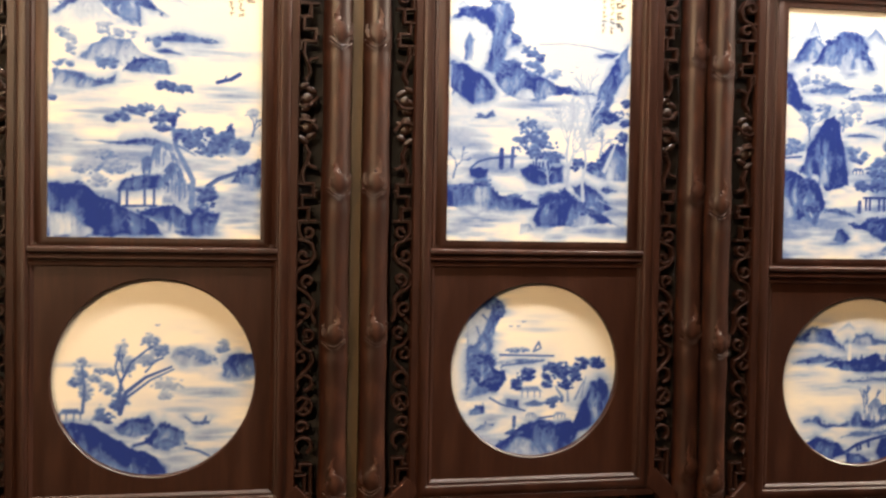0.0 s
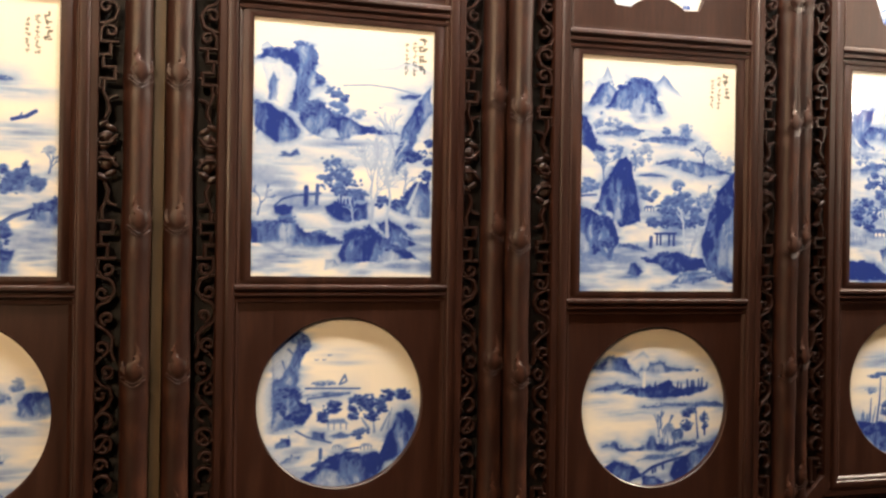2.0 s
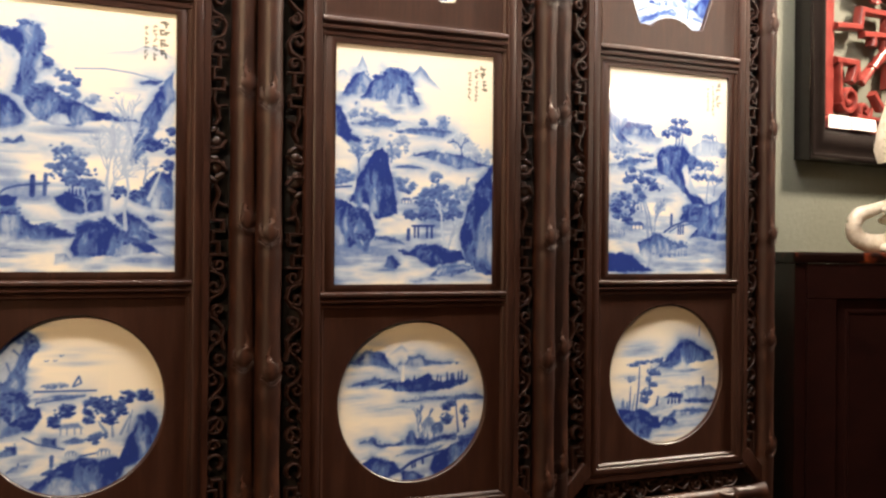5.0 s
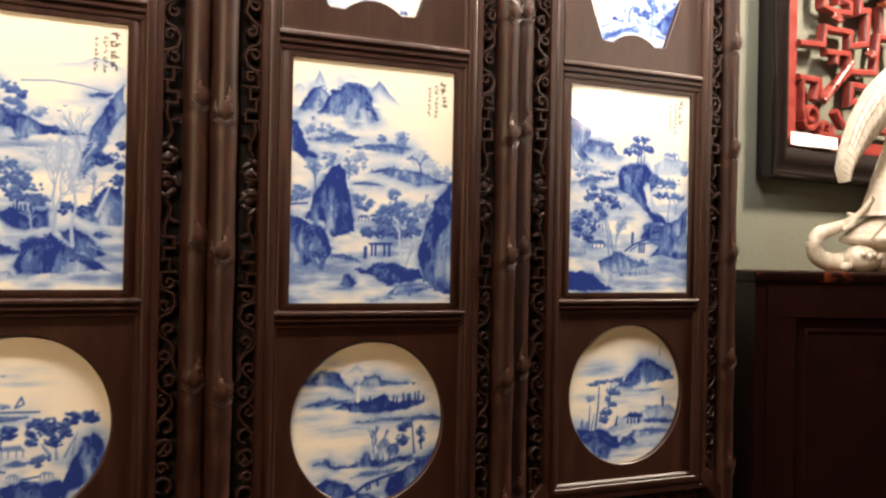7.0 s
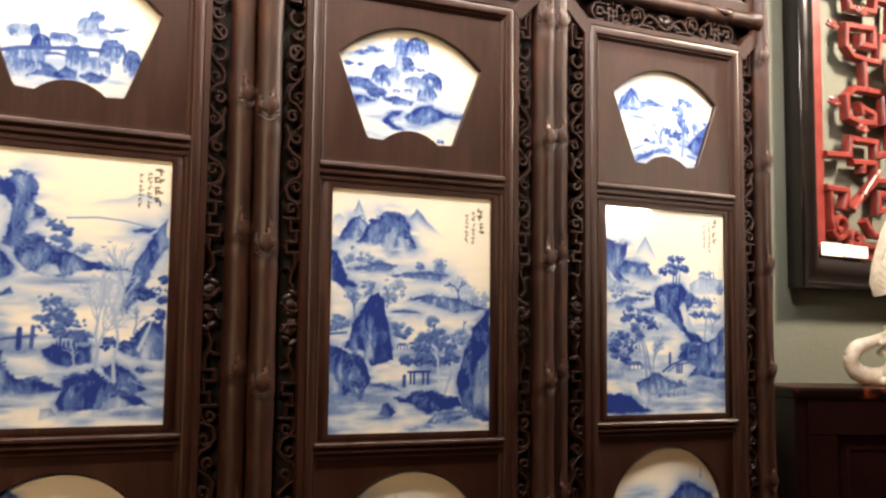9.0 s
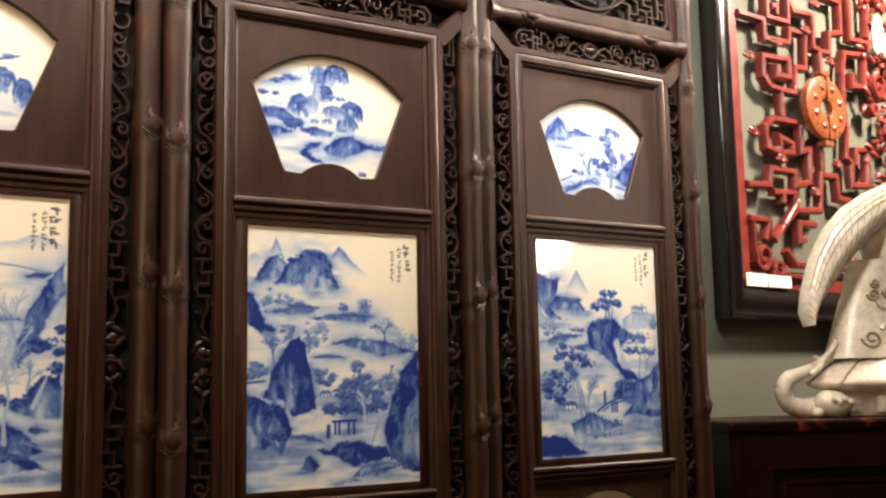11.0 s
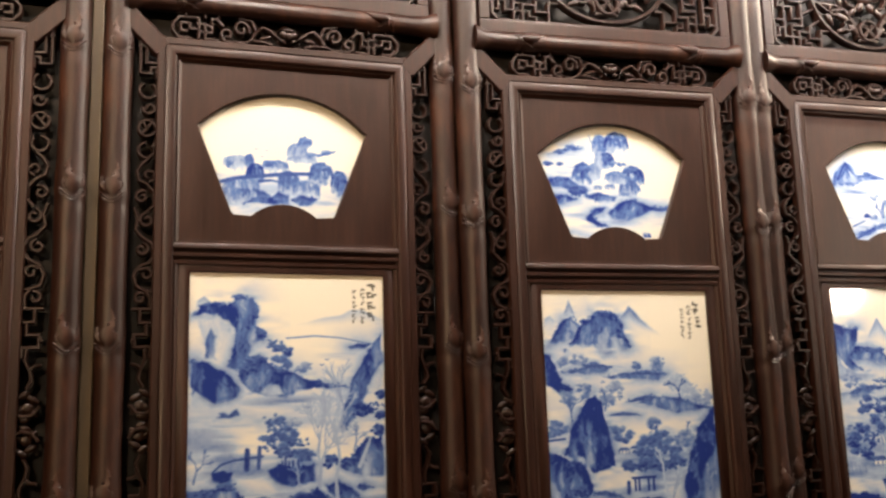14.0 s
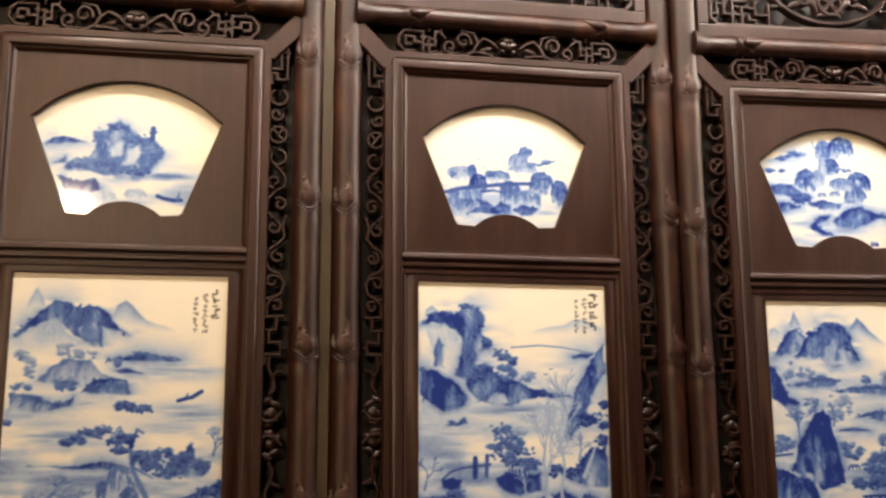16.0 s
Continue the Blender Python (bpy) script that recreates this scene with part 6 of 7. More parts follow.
def paint_fan(s, key):
    if key == "A":
        s.wash(69.1, 33.8, 17.2, 6.1, 0.5)
        s.wash(48.7, 13.1, 19, 4.5, 0.35)
        s.wash(20.1, 47.7, 12.5, 3, 0.3)
        s.wash(74, 14.3, 10.7, 3, 0.3)
        s.mass((10.1, 50.5, 13.5, 55.6, 18.6, 57.4, 30.4, 54.1, 23, 52.4, 13.7, 50.3), 0.75, 0.3, 0.25)
        s.mass((32.8, 43.5, 34.4, 54.6, 38.3, 62.5, 45.5, 68.4, 51, 64.1, 55.4, 59, 61.9, 57.9, 67.4, 52.1, 68.4, 47.2, 62.6, 37.7, 58.6, 29.8, 52.3, 28, 43.8, 30.6, 37.5, 31.7, 20.7, 33.8, 19.5, 37.8, 26.5, 42.7), 0.68, 0.4, 0)
        s.crown(36.4, 57.8, 3.1, 6.1, 0.75)
        s.crown(44.5, 65.2, 5.3, 2.4, 0.8)
        s.crown(53.4, 57.3, 5.9, 3.7, 0.75)
        s.crown(56.3, 34.6, 6.4, 3.3, 0.85)
        s.crown(37.1, 39.6, 5.2, 2.7, 0.8)
        s.crown(45.4, 43.9, 3.8, 3.9, 0.65)
        s.crown(62.3, 47.1, 4.8, 4.6, 0.7)
        s.crown(47.8, 35.6, 5.3, 3, 0.8)
        s.crown(26.8, 37.5, 6.2, 2.1, 0.8)
        s.mass((41, 47.4, 44.9, 55.3, 48.2, 53.9, 47.5, 44.7, 43.3, 43), 0.25, 0.3, 0.25)
        s.mass((46.7, 37.1, 50.5, 48, 55.7, 52.9, 56.9, 46.8, 53, 37.5), 0.25, 0.3, 0.25)
        s.line((61.9, 57.6, 62, 64.9), 0.012, 0.75, False)
        s.line((60.7, 61.7, 63.4, 62.3), 0.006, 0.75, False)
        s.mass((14.3, 38, 20.2, 43.9, 21, 38.6), 0.7, 0.3, 0.25)
        s.mass((16.6, 29.4, 23, 28.3, 29.3, 27.1, 35.4, 29.7, 37.6, 21.2, 31.9, 16.4, 31.5, 4.5, 27.3, 2.1, 22.7, 11.5), 0.98, 0.4, 0)
        s.mass((24.5, 19.3, 28.8, 18.8, 29.8, 4.7, 27.3, 2.4), 0.35, 0.3, 0.25)
        s.willow(39.2, 14.8, 5.2, 4.5, 0.3)
        s.willow(54.8, 18.6, 4.2, 2.3, 0.3)
        s.line((65.6, 18, 68.6, 16.3, 72.9, 15.3, 77, 15.5), 0.009, 0.85, False)
        s.line((75.6, 15.9, 76.2, 20.8), 0.007, 0.6)
    elif key == "B":
        s.wash(28.5, 16.2, 17, 4.3, 0.5)
        s.wash(74.8, 18.5, 13.2, 5.8, 0.4)
        s.wash(47.7, 22.9, 21.7, 3.6, 0.35)
        s.willow(25.9, 43.3, 6.4, 4.7, 0.42)
        s.willow(31.7, 45.1, 1.7, 3.5, 0.6)
        s.willow(45.9, 42.2, 5.6, 3.5, 0.5)
        s.willow(57.6, 53.4, 4.6, 5.9, 0.45)
        s.willow(62.3, 61, 3.1, 3, 0.6)
        s.willow(60.8, 48.4, 6.6, 2.1, 0.4)
        s.crown(41.3, 43.6, 1.5, 2, 0.8)
        s.crown(65.8, 52.4, 3.3, 1.8, 0.65)
        s.crown(75.2, 54.9, 3.8, 1.5, 0.6)
        s.crown(20.7, 42.3, 1.2, 2.3, 0.7)
        s.crown(63.2, 62.6, 1.8, 1.8, 0.75)
        s.line((69.6, 51.7, 79.6, 56.3), 0.006, 0.7)
        s.willow(35.1, 35.9, 3.8, 6.4, 0.75)
        s.willow(27.5, 24.7, 8.5, 7.2, 0.5)
        s.willow(53.1, 29, 4.9, 8.7, 0.6)
        s.willow(71.1, 37.3, 5.3, 8.1, 0.65)
        s.willow(62.8, 25.1, 6.5, 5.9, 0.5)
        s.willow(81.5, 30.5, 3.9, 8.8, 0.7)
        s.willow(31.7, 19.2, 8.5, 4.3, 0.6)
        s.willow(22.2, 18.7, 4.2, 5.7, 0.5)
        s.line((14.4, 28, 24.3, 31.7, 31.7, 33.6, 41.3, 34.9, 52.1, 36.9, 66.2, 37.7), 0.01, 0.75, False)
        s.line((37, 30.3, 43.4, 31.4, 50.4, 30), 0.008, 0.75)
        s.mass((41.2, 16.5, 47.7, 22.9, 53, 20.3, 52.5, 13.7, 41.2, 13.2), 0.88, 0.35, 0)
        s.mass((54.1, 17.2, 60.6, 20.7, 69.5, 18.9, 65.9, 14.1, 58.4, 13.7), 0.98, 0.3, 0)
        s.mass((28.5, 13.3, 34.8, 18.6, 43.4, 18.4, 41.2, 13.2), 0.85, 0.4, 0.25)
        s.crown(81, 36.4, 3.3, 2.4, 0.8)
        s.crown(71.2, 42.5, 3.3, 2, 0.75)
        s.hut(46.8, 17.1, 2.3, 0.8)
        s.birds(37.1, 51.3, 3)
    elif key == "C":
        s.wash(26.3, 70.3, 14, 4.5, 0.4)
        s.wash(22.4, 59.6, 15.1, 3.3, 0.4)
        s.wash(52.1, 23.2, 15.3, 9, 0.5)
        s.wash(28.9, 24.8, 15.1, 6, 0.35)
        s.wash(66, 64.4, 16.8, 1.5, 0.2)
        s.mass((12.2, 70.2, 19.6, 74.6, 27.8, 77.9, 32.7, 76.6, 21.8, 72.1), 0.78, 0.3, 0.25)
        s.crown(18.3, 73, 3.5, 1.5, 0.8)
        s.crown(25.5, 77.5, 2.9, 0.9, 0.8)
        s.crown(11, 62.9, 3.2, 1.4, 0.85)
        s.crown(18.5, 63.2, 1.8, 0.8, 0.85)
        s.willow(44.3, 78.7, 4, 7.6, 0.55)
        s.willow(55.1, 82.2, 6.2, 7.4, 0.72)
        s.willow(47.8, 66.7, 3.8, 5.8, 0.75)
        s.willow(42.4, 64.9, 1.6, 12.1, 0.35)
        s.line((40.9, 78.2, 38.3, 82.7, 37.6, 87.2), 0.006, 0.5)
        s.crown(56.5, 87.7, 4.8, 1.8, 0.7)
        s.crown(54.2, 65.1, 5.9, 1.5, 0.65)
        s.crown(48.5, 69, 2.8, 2.4, 0.8)
        s.crown(44.8, 77.2, 2.2, 3.1, 0.7)
        s.willow(32.7, 55.5, 5.1, 7.5, 0.72)
        s.willow(39.7, 57.3, 2.8, 6, 0.4)
        s.willow(64.4, 55.2, 5.7, 6.4, 0.75)
        s.willow(61.4, 44.5, 5.2, 6.1, 0.6)
        s.willow(53.6, 53.3, 5.9, 4.3, 0.5)
        s.crown(33.5, 60, 3, 2.7, 0.75)
        s.crown(63.4, 59.7, 4.3, 2.4, 0.75)
        s.crown(57.7, 41.4, 2.8, 2.4, 0.6)
        s.mass((8.7, 49.1, 16.3, 51.9, 24.4, 52.2, 29.9, 44.9, 34.7, 43.6, 27.3, 40, 18.3, 44.2, 9.2, 46.1), 0.85, 0.35, 0)
        s.crown(28.6, 42.2, 5.4, 4.5, 0.92)
        s.crown(15.1, 51.1, 4.6, 1.2, 0.85)
        s.mass((11.1, 36.5, 21.5, 38.7, 28.5, 34.4, 17.7, 30.1, 13.1, 30.7), 0.88, 0.4, 0)
        s.hut(41.4, 43.5, 2.6, 0.75)
        s.hut(49, 43.8, 3.3, 0.75)
        s.mass((31.9, 38.7, 41.3, 40.8, 52.9, 38.2, 51.7, 33.3, 40.9, 33, 34.1, 36.5), 0.88, 0.35, 0)
        s.mass((47.1, 25.7, 55, 33.8, 62.2, 37, 71.4, 31.2, 85.7, 27.9, 73.5, 26.5, 63.8, 21.7, 54.2, 18.5), 0.88, 0.5, 0)
        s.reeds(75.9, 86.1, 28.1, 4.5, 7, 0.75, 0.005)
        s.mass((33.2, 21.6, 38.4, 28, 45.6, 28.2, 44.2, 24.5, 36.9, 22.5, 40.2, 18.4, 46, 13.8, 42.3, 13.7, 33.2, 17.9), 0.98, 0.25, 0)
        s.reeds(68.9, 73.6, 6.5, 3.3, 5, 0.85, 0.005)
    else:
        s.wash(22.9, 48.4, 18.5, 4, 0.45)
        s.wash(47.9, 22.5, 20.7, 5.6, 0.35)
        s.wash(77.3, 16.9, 10.7, 4.7, 0.35)
        s.wash(43.1, 58.8, 15.5, 2.2, 0.3)
        s.mass((10.6, 56.6, 13.1, 67, 21.4, 76.6, 27.2, 72, 30.5, 64.2, 34.6, 64, 52, 61.7, 32.9, 57.8, 22.9, 53.5, 11.4, 50.8), 0.6, 0.55, 0.25)
        s.line((14.7, 60, 21.4, 74.8, 27.1, 65.6), 0.008, 0.75)
        s.line((18, 62.3, 21.7, 70.2, 24.6, 62.4), 0.006, 0.7)
        s.crown(38.9, 66.5, 4.2, 1.3, 0.7)
        s.crown(22.9, 55.7, 10, 1.5, 0.65)
        s.line((31.3, 63.5, 43.1, 65, 52, 61.7), 0.005, 0.7)
        s.line((66.8, 15.2, 69, 34.2, 65.5, 56.3), 0.01, 0.5)
        s.crown(68.2, 69.3, 6.7, 4.6, 0.7)
        s.crown(61.2, 62.5, 6.3, 3.4, 0.7)
        s.crown(65.5, 58.2, 4.2, 4.9, 0.55)
        s.crown(67.1, 49.3, 4.2, 6.8, 0.75)
        s.crown(70.9, 40.5, 4.6, 5.7, 0.7)
        s.crown(58.3, 37.2, 8, 4.9, 0.75)
        s.crown(68.7, 29.9, 5.3, 6.7, 0.5)
        s.crown(62.6, 35.6, 3.5, 3.8, 0.85)
        s.crown(74.3, 66.5, 2.9, 3.8, 0.6)
        s.crown(55.6, 28.1, 3.1, 2.6, 0.5)
        s.boughs(48.2, 26.2, 5.5, 92, 3, 0.006, 0.65, 32)
        s.boughs(47.1, 26, 4.4, 110, 3, 0.006, 0.6, 32)
        s.crown(42.1, 44.8, 4.4, 2.6, 0.45)
        s.crown(34.4, 27.1, 2, 1.7, 0.85)
        s.reeds(37.7, 42.8, 24.8, 5.1, 4, 0.6, 0.006)
        s.line((23, 17, 32.7, 22.3), 0.005, 0.7)
        s.mass((71.8, 25.2, 77.5, 33.9, 84.7, 42.4, 93.8, 53.3, 96.5, 49.4, 89.9, 31.4, 84.4, 15.9, 77.3, 18.4), 0.82, 0.4, 0)
        s.crown(79.4, 46.4, 2.8, 3.8, 0.6)
        s.crown(90.2, 50.4, 5.4, 1.9, 0.7)
        s.reeds(76.7, 88.2, 37.5, 13.2, 6, 0.55, 0.006)
        s.mass((23.9, 9.8, 34.3, 15.1, 46.2, 20.4, 54.7, 19.6, 56.7, 16.2, 42.7, 14, 30.9, 7.1), 0.7, 0.4, 0.25)
        s.line((42.7, 16.2, 53, 22.2, 57.3, 18.1), 0.006, 0.6)
        s.line((25.9, 6.8, 36, 12.6), 0.008, 0.7)
        s.line((72, 16.2, 82.6, 12.8), 0.006, 0.6)


PAINTERS = {"landscape_plaque": paint_landscape, "round_plaque": paint_round, "fan_plaque": paint_fan}


def plaque_mesh(shape, key, x0, x1, z0, z1, y):
    """A thin porcelain plate; the painting is carried by its fine front grid."""
    cells = {"landscape_plaque": 250, "round_plaque": 215, "fan_plaque": 215}[shape]
    sheet = Sheet((z1 - z0) / (x1 - x0), cells, 100 * "ABCD".index(key) + 1000 * len(shape))
    sheet.water(*{"landscape_plaque": (70, 0.5), "round_plaque": (50, 0.42), "fan_plaque": (50, 0.36)}[shape])
    PAINTERS[shape](sheet, key)
    sheet.ink *= 1.3 if shape == "fan_plaque" and key == "D" else 1.18
    rgb = sheet.colours()
    ny, nx = sheet.ny, sheet.nx
    xs, zs = np.meshgrid(x0 + (np.arange(nx) + 0.5) / nx * (x1 - x0), z0 + (np.arange(ny) + 0.5) / ny * (z1 - z0))
    co = np.stack([xs, np.full_like(xs, y), zs], -1).reshape(-1, 3)
    i = (np.arange(ny - 1)[:, None] * nx + np.arange(nx - 1)[None]).ravel()
    quads = np.stack([i, i + 1, i + nx + 1, i + nx], -1)
    # back and rim of the plate
    corner = np.array([0, nx - 1, ny * nx - 1, (ny - 1) * nx])
    back = co[corner] + (0, 0.006, 0)
    b = len(co) + np.arange(4)
    rim = [[corner[k], b[k], b[(k + 1) % 4], corner[(k + 1) % 4]] for k in range(4)] + [[b[3], b[2], b[1], b[0]]]
    co, quads = np.concatenate([co, back]), np.concatenate([quads, np.array(rim)])
    me = bpy.data.meshes.new(shape)
    me.vertices.add(len(co))
    me.vertices.foreach_set("co", co.ravel())
    me.loops.add(4 * len(quads))
    me.loops.foreach_set("vertex_index", quads.ravel().astype(np.int32))
    me.polygons.add(len(quads))
    me.polygons.foreach_set("loop_start", np.arange(0, 4 * len(quads), 4, dtype=np.int32))
    me.update(calc_edges=True)
    tint = np.ones((len(co), 4), np.float32)
    tint[: ny * nx, :3] = rgb.reshape(-1, 3)
    tint[ny * nx :, :3] = (0.8, 0.785, 0.74)
    me.color_attributes.new("painting", "FLOAT_COLOR", "POINT").data.foreach_set("color", tint.ravel())
    me.materials.append(PORCELAIN)
    me.validate()
    return me


ROUNDS = {"A": 0.1465, "B": 0.1395, "C": 0.1420, "D": 0.1425}
M_POST, M_BUD, M_SIDE, M_TOP, M_LAT = post_mesh(), bud_mesh(), side_fret_mesh(), top_fret_mesh(), lattice_mesh()
M_PANEL, M_INNER, M_RAIL, M_BRACE = panel_frame_mesh(), inner_mesh(), rail_mesh(), brace_mesh()
M_MOULD_HIGH, M_MOULD_LOW = moulded(-0.175, 0.175, 1.9205, 1.9595), moulded(-0.175, 0.175, 1.4595, 1.4920)
FANS = {"A": (-0.004, 1.04), "B": (-0.0075, 1.02), "C": (-0.007, 1.03), "D": (0.003, 1.0)}
M_LATFRAME = bmesh.new()
for a in ((-0.238, 0.238, 2.355, 2.378), (-0.238, 0.238, 2.616, 2.640), (-0.238, -0.219, 2.378, 2.616), (0.219, 0.238, 2.378, 2.616)):
    box(M_LATFRAME, a[0], a[1], -0.009, 0.012, a[2], a[3], 0.002)
M_LATFRAME = mesh_of("lattice_frame", M_LATFRAME, WOOD)
# added sheet: its dark colour gives the shade between fretwork and wall
M_GAP_SHADE = mesh_of("gap_shade_sheet", boxes(-0.272, 0.272, 0.0235, 0.029, 0.32, 2.80), SHADE)
M_APRON = mesh_of("lower_panel", boxes(-0.2385, 0.2385, -0.004, 0.012, 0.34, 1.012, bevel=0.003), BOARD)
FLIP = Matrix.Diagonal((1, 1, -1, 1))

for key, (lx, ly, turn, dz) in LEAVES.items():
    leaf = empty("screen_leaf", pose(lx, ly, dz, 0, 0, turn), SCREEN_LABELS[key], "folding screen", "leaves of the porcelain screen")
    hang("gap_shade_sheet", M_GAP_SHADE, leaf, label="near-black sheet added for the shade behind the pierced work")
    for s in (-1, 1):
        post = hang("post", M_POST, leaf, pose(s * 0.261, 0.002, 0), "round bamboo-shaped dark wood post")
        for z in KNOTS:
            hang("carved_bud", M_BUD, post, pose(0, 0, z, 0, 0, -s * (6 if int(z * 100) % 2 else -10)) @ Matrix.Diagonal((1.28 * (s if int(z * 100) % 2 else -s), 1.06, 1.22, 1)))
        part("foot", boxes(s * 0.261 - 0.026, s * 0.261 + 0.026, -0.03, 0.03, -dz, 0.05, bevel=0.004), WOOD, leaf)
        hang("side_fretwork", M_SIDE, leaf, Matrix.Translation((s * 0.2165, 0.004, MID)) @ Matrix.Diagonal((-s, 1, 1, 1)), "pierced scroll and key fretwork band")
        hang("corner_brace", M_BRACE, leaf, Matrix.Diagonal((s, 1, 1, 1)))
        hang("corner_brace", M_BRACE, leaf, Matrix.Translation((0, 0, 2 * MID)) @ Matrix.Diagonal((s, 1, -1, 1)))
    hang("cross_fretwork", M_TOP, leaf, pose(0, 0.004, 2.3000) @ Matrix.Diagonal((1, 1, 1.1, 1)), "pierced scroll fretwork band with a flower")
    hang("cross_fretwork", M_TOP, leaf, pose(0, 0.004, 1.0690) @ FLIP)
    for z in (2.340, 1.034, 2.664, 0.32):
        hang("rail", M_RAIL, leaf, pose(0, 0.002, z), "bamboo-shaped cross rail")
    hang("lattice", M_LAT, leaf, pose(0, 0.004, 2.497), "carved lattice with a flowered oval and coins")
    hang("lattice_frame", M_LATFRAME, leaf)
    hang("panel_frame", M_PANEL, leaf, label="mitred frame with a broad roll and a quirk")
    for me in (M_MOULD_HIGH, M_MOULD_LOW):
        hang("moulding", me, leaf)
    hang("plaque_frame", M_INNER, leaf)
    hang("lower_panel", M_APRON, leaf)
    fs, fk = FANS[key]
    part("fan_board", holed(bmesh.new(), -0.172, 0.172, 1.950, 2.250, [(x * fk + fs, 2.095 + (z - 2.095) * fk) for x, z in fan_ring()], -0.004, 0.006), BOARD, leaf, "plain brown board with a fan-shaped opening")
    r = ROUNDS[key]
    part("round_board", holed(bmesh.new(), -0.172, 0.172, 1.125, 1.470, arc(0, 1.2955, r, 0, 355, 71), -0.004, 0.006), BOARD, leaf, "plain brown board with a round opening")
    for shape, x0, x1, z0, z1, y in (("landscape_plaque", -0.152, 0.152, 1.498, 1.913, -0.0025), ("fan_plaque", fs - 0.142 * fk, fs + 0.142 * fk, 2.095 - 0.1 * fk, 2.095 + 0.112 * fk, 0.007), ("round_plaque", -r - 0.004, r + 0.004, 1.2915 - r, 1.2995 + r, 0.007)):
        hang(shape, plaque_mesh(shape, key, x0, x1, z0, z1, y), leaf, None, PLAQUE_LABELS[shape])

# narrow gilded strip standing between two leaves
strip = empty("edge_strip", pose(-0.2915, 1.590, 0, 0, 0, 2.0), "narrow dull gilded strip between two screen leaves", "trim strip")
part("strip", boxes(-0.0085, 0.0085, -0.008, 0.008, 0.02, 2.84, bevel=0.0015), GILT, strip)
part("end_cap", boxes(-0.0095, 0.0095, -0.009, 0.009, 2.8402, 2.86, bevel=0.002), GILT, strip)
part("end_cap", boxes(-0.0095, 0.0095, -0.009, 0.009, 0.0, 0.0198, bevel=0.002), GILT, strip)

# ---- lattice panel, cabinet and statue beside the screen ----
panel = empty("lattice_panel", pose(1.86, 2.03, 1.80, 0, 0, WALL_TURN) @ pose(0.006, -0.056, 0.004), "red lacquered carved lattice panel in a black frame on the wall", "wall panel")
bm = bmesh.new()
prof = [(-0.046, -0.055), (-0.046, -0.006), (-0.043, -0.002), (-0.036, 0.0), (-0.030, -0.002), (-0.027, -0.007), (-0.020, -0.008), (-0.008, -0.002), (0.006, -0.001), (0.020, -0.006), (0.034, -0.016), (0.044, -0.022), (0.046, -0.05)]
PW, PH = 1.55, 1.36
sweep(bm, prof[::-1], [(0.046, 0.032), (PW - 0.046, 0.032), (PW - 0.046, PH - 0.032), (0.046, PH - 0.032)], True)
part("frame", bm, BLACK, panel, "glossy black lacquered frame", True)
bm = bmesh.new()
for a in ((0.091, PW - 0.091, 0.076, 0.112), (0.091, PW - 0.091, PH - 0.112, PH - 0.076), (0.091, 0.128, 0.112, PH - 0.112), (PW - 0.128, PW - 0.091, 0.112, PH - 0.112)):
    box(bm, a[0], a[1], 0.024, 0.054, a[2], a[3], 0.004)
part("inner_border", bm, LACQUER, panel)
sweep_w = bead(0.020, 0.0, -0.026)


def red_bars(name, *paths, width=sweep_w):
    b = bmesh.new()
    for p in paths:
        sweep(b, width, [(p[i], p[i + 1]) for i in range(0, len(p), 2)])
    ob = part(name, b, LACQUER, panel, smooth=True)
    ob.location.y = 0.012
    return ob


# key fret: stepped bars, hooked ends and short ties
red_bars("fret_bar", (0.128, 0.85, 0.25, 0.855, 0.255, 0.80, 0.375, 0.81, 0.38, 0.85, 0.465, 0.855, 0.455, 0.745, 0.40, 0.74, 0.39, 0.66, 0.318, 0.658))
red_bars("fret_bar", (0.272, 1.0, 0.272, 0.868, 0.377, 0.873, 0.385, 1.0), (0.32, 0.884, 0.323, 0.912, 0.296, 0.906))
red_bars("fret_bar", (0.386, 1.0, 0.39, 0.94, 0.409, 0.915, 0.512, 0.925, 0.508, 0.822, 0.54, 0.82, 0.541, 0.73))
red_bars("fret_bar", (0.318, 0.658, 0.267, 0.66, 0.235, 0.684, 0.237, 0.744, 0.37, 0.757, 0.37, 0.703, 0.304, 0.70, 0.306, 0.73))
red_bars("fret_bar", (0.32, 0.65, 0.32, 0.565))
red_bars("fret_bar", (0.269, 0.565, 0.412, 0.572, 0.41, 0.487, 0.45, 0.497, 0.443, 0.397, 0.364, 0.38, 0.366, 0.42, 0.245, 0.418, 0.235, 0.368, 0.128, 0.36))
red_bars("fret_bar", (0.269, 0.565, 0.230, 0.536, 0.233, 0.478, 0.289, 0.47, 0.361, 0.475, 0.361, 0.503, 0.296, 0.517, 0.302, 0.49))
red_bars("fret_bar", (0.25, 0.35, 0.36, 0.358, 0.36, 0.308, 0.252, 0.222, 0.228, 0.224, 0.222, 0.266, 0.128, 0.266), (0.297, 0.322, 0.30, 0.352))
red_bars("fret_bar", (0.36, 0.308, 0.489, 0.318, 0.503, 0.427, 0.589, 0.432, 0.594, 0.366, 0.66, 0.363))
red_bars("fret_bar", (0.516, 0.52, 0.516, 0.428))
red_bars("fret_bar", (0.46, 0.273, 0.373, 0.271, 0.368, 0.219, 0.402, 0.226))
red_bars("fret_bar", (0.68, 1.1, 0.671, 0.90, 0.602, 0.885, 0.595, 0.82, 0.53, 0.817))
red_bars("fret_bar", (0.849, 1.1, 0.837, 0.90, 0.73, 0.893, 0.734, 1.1))
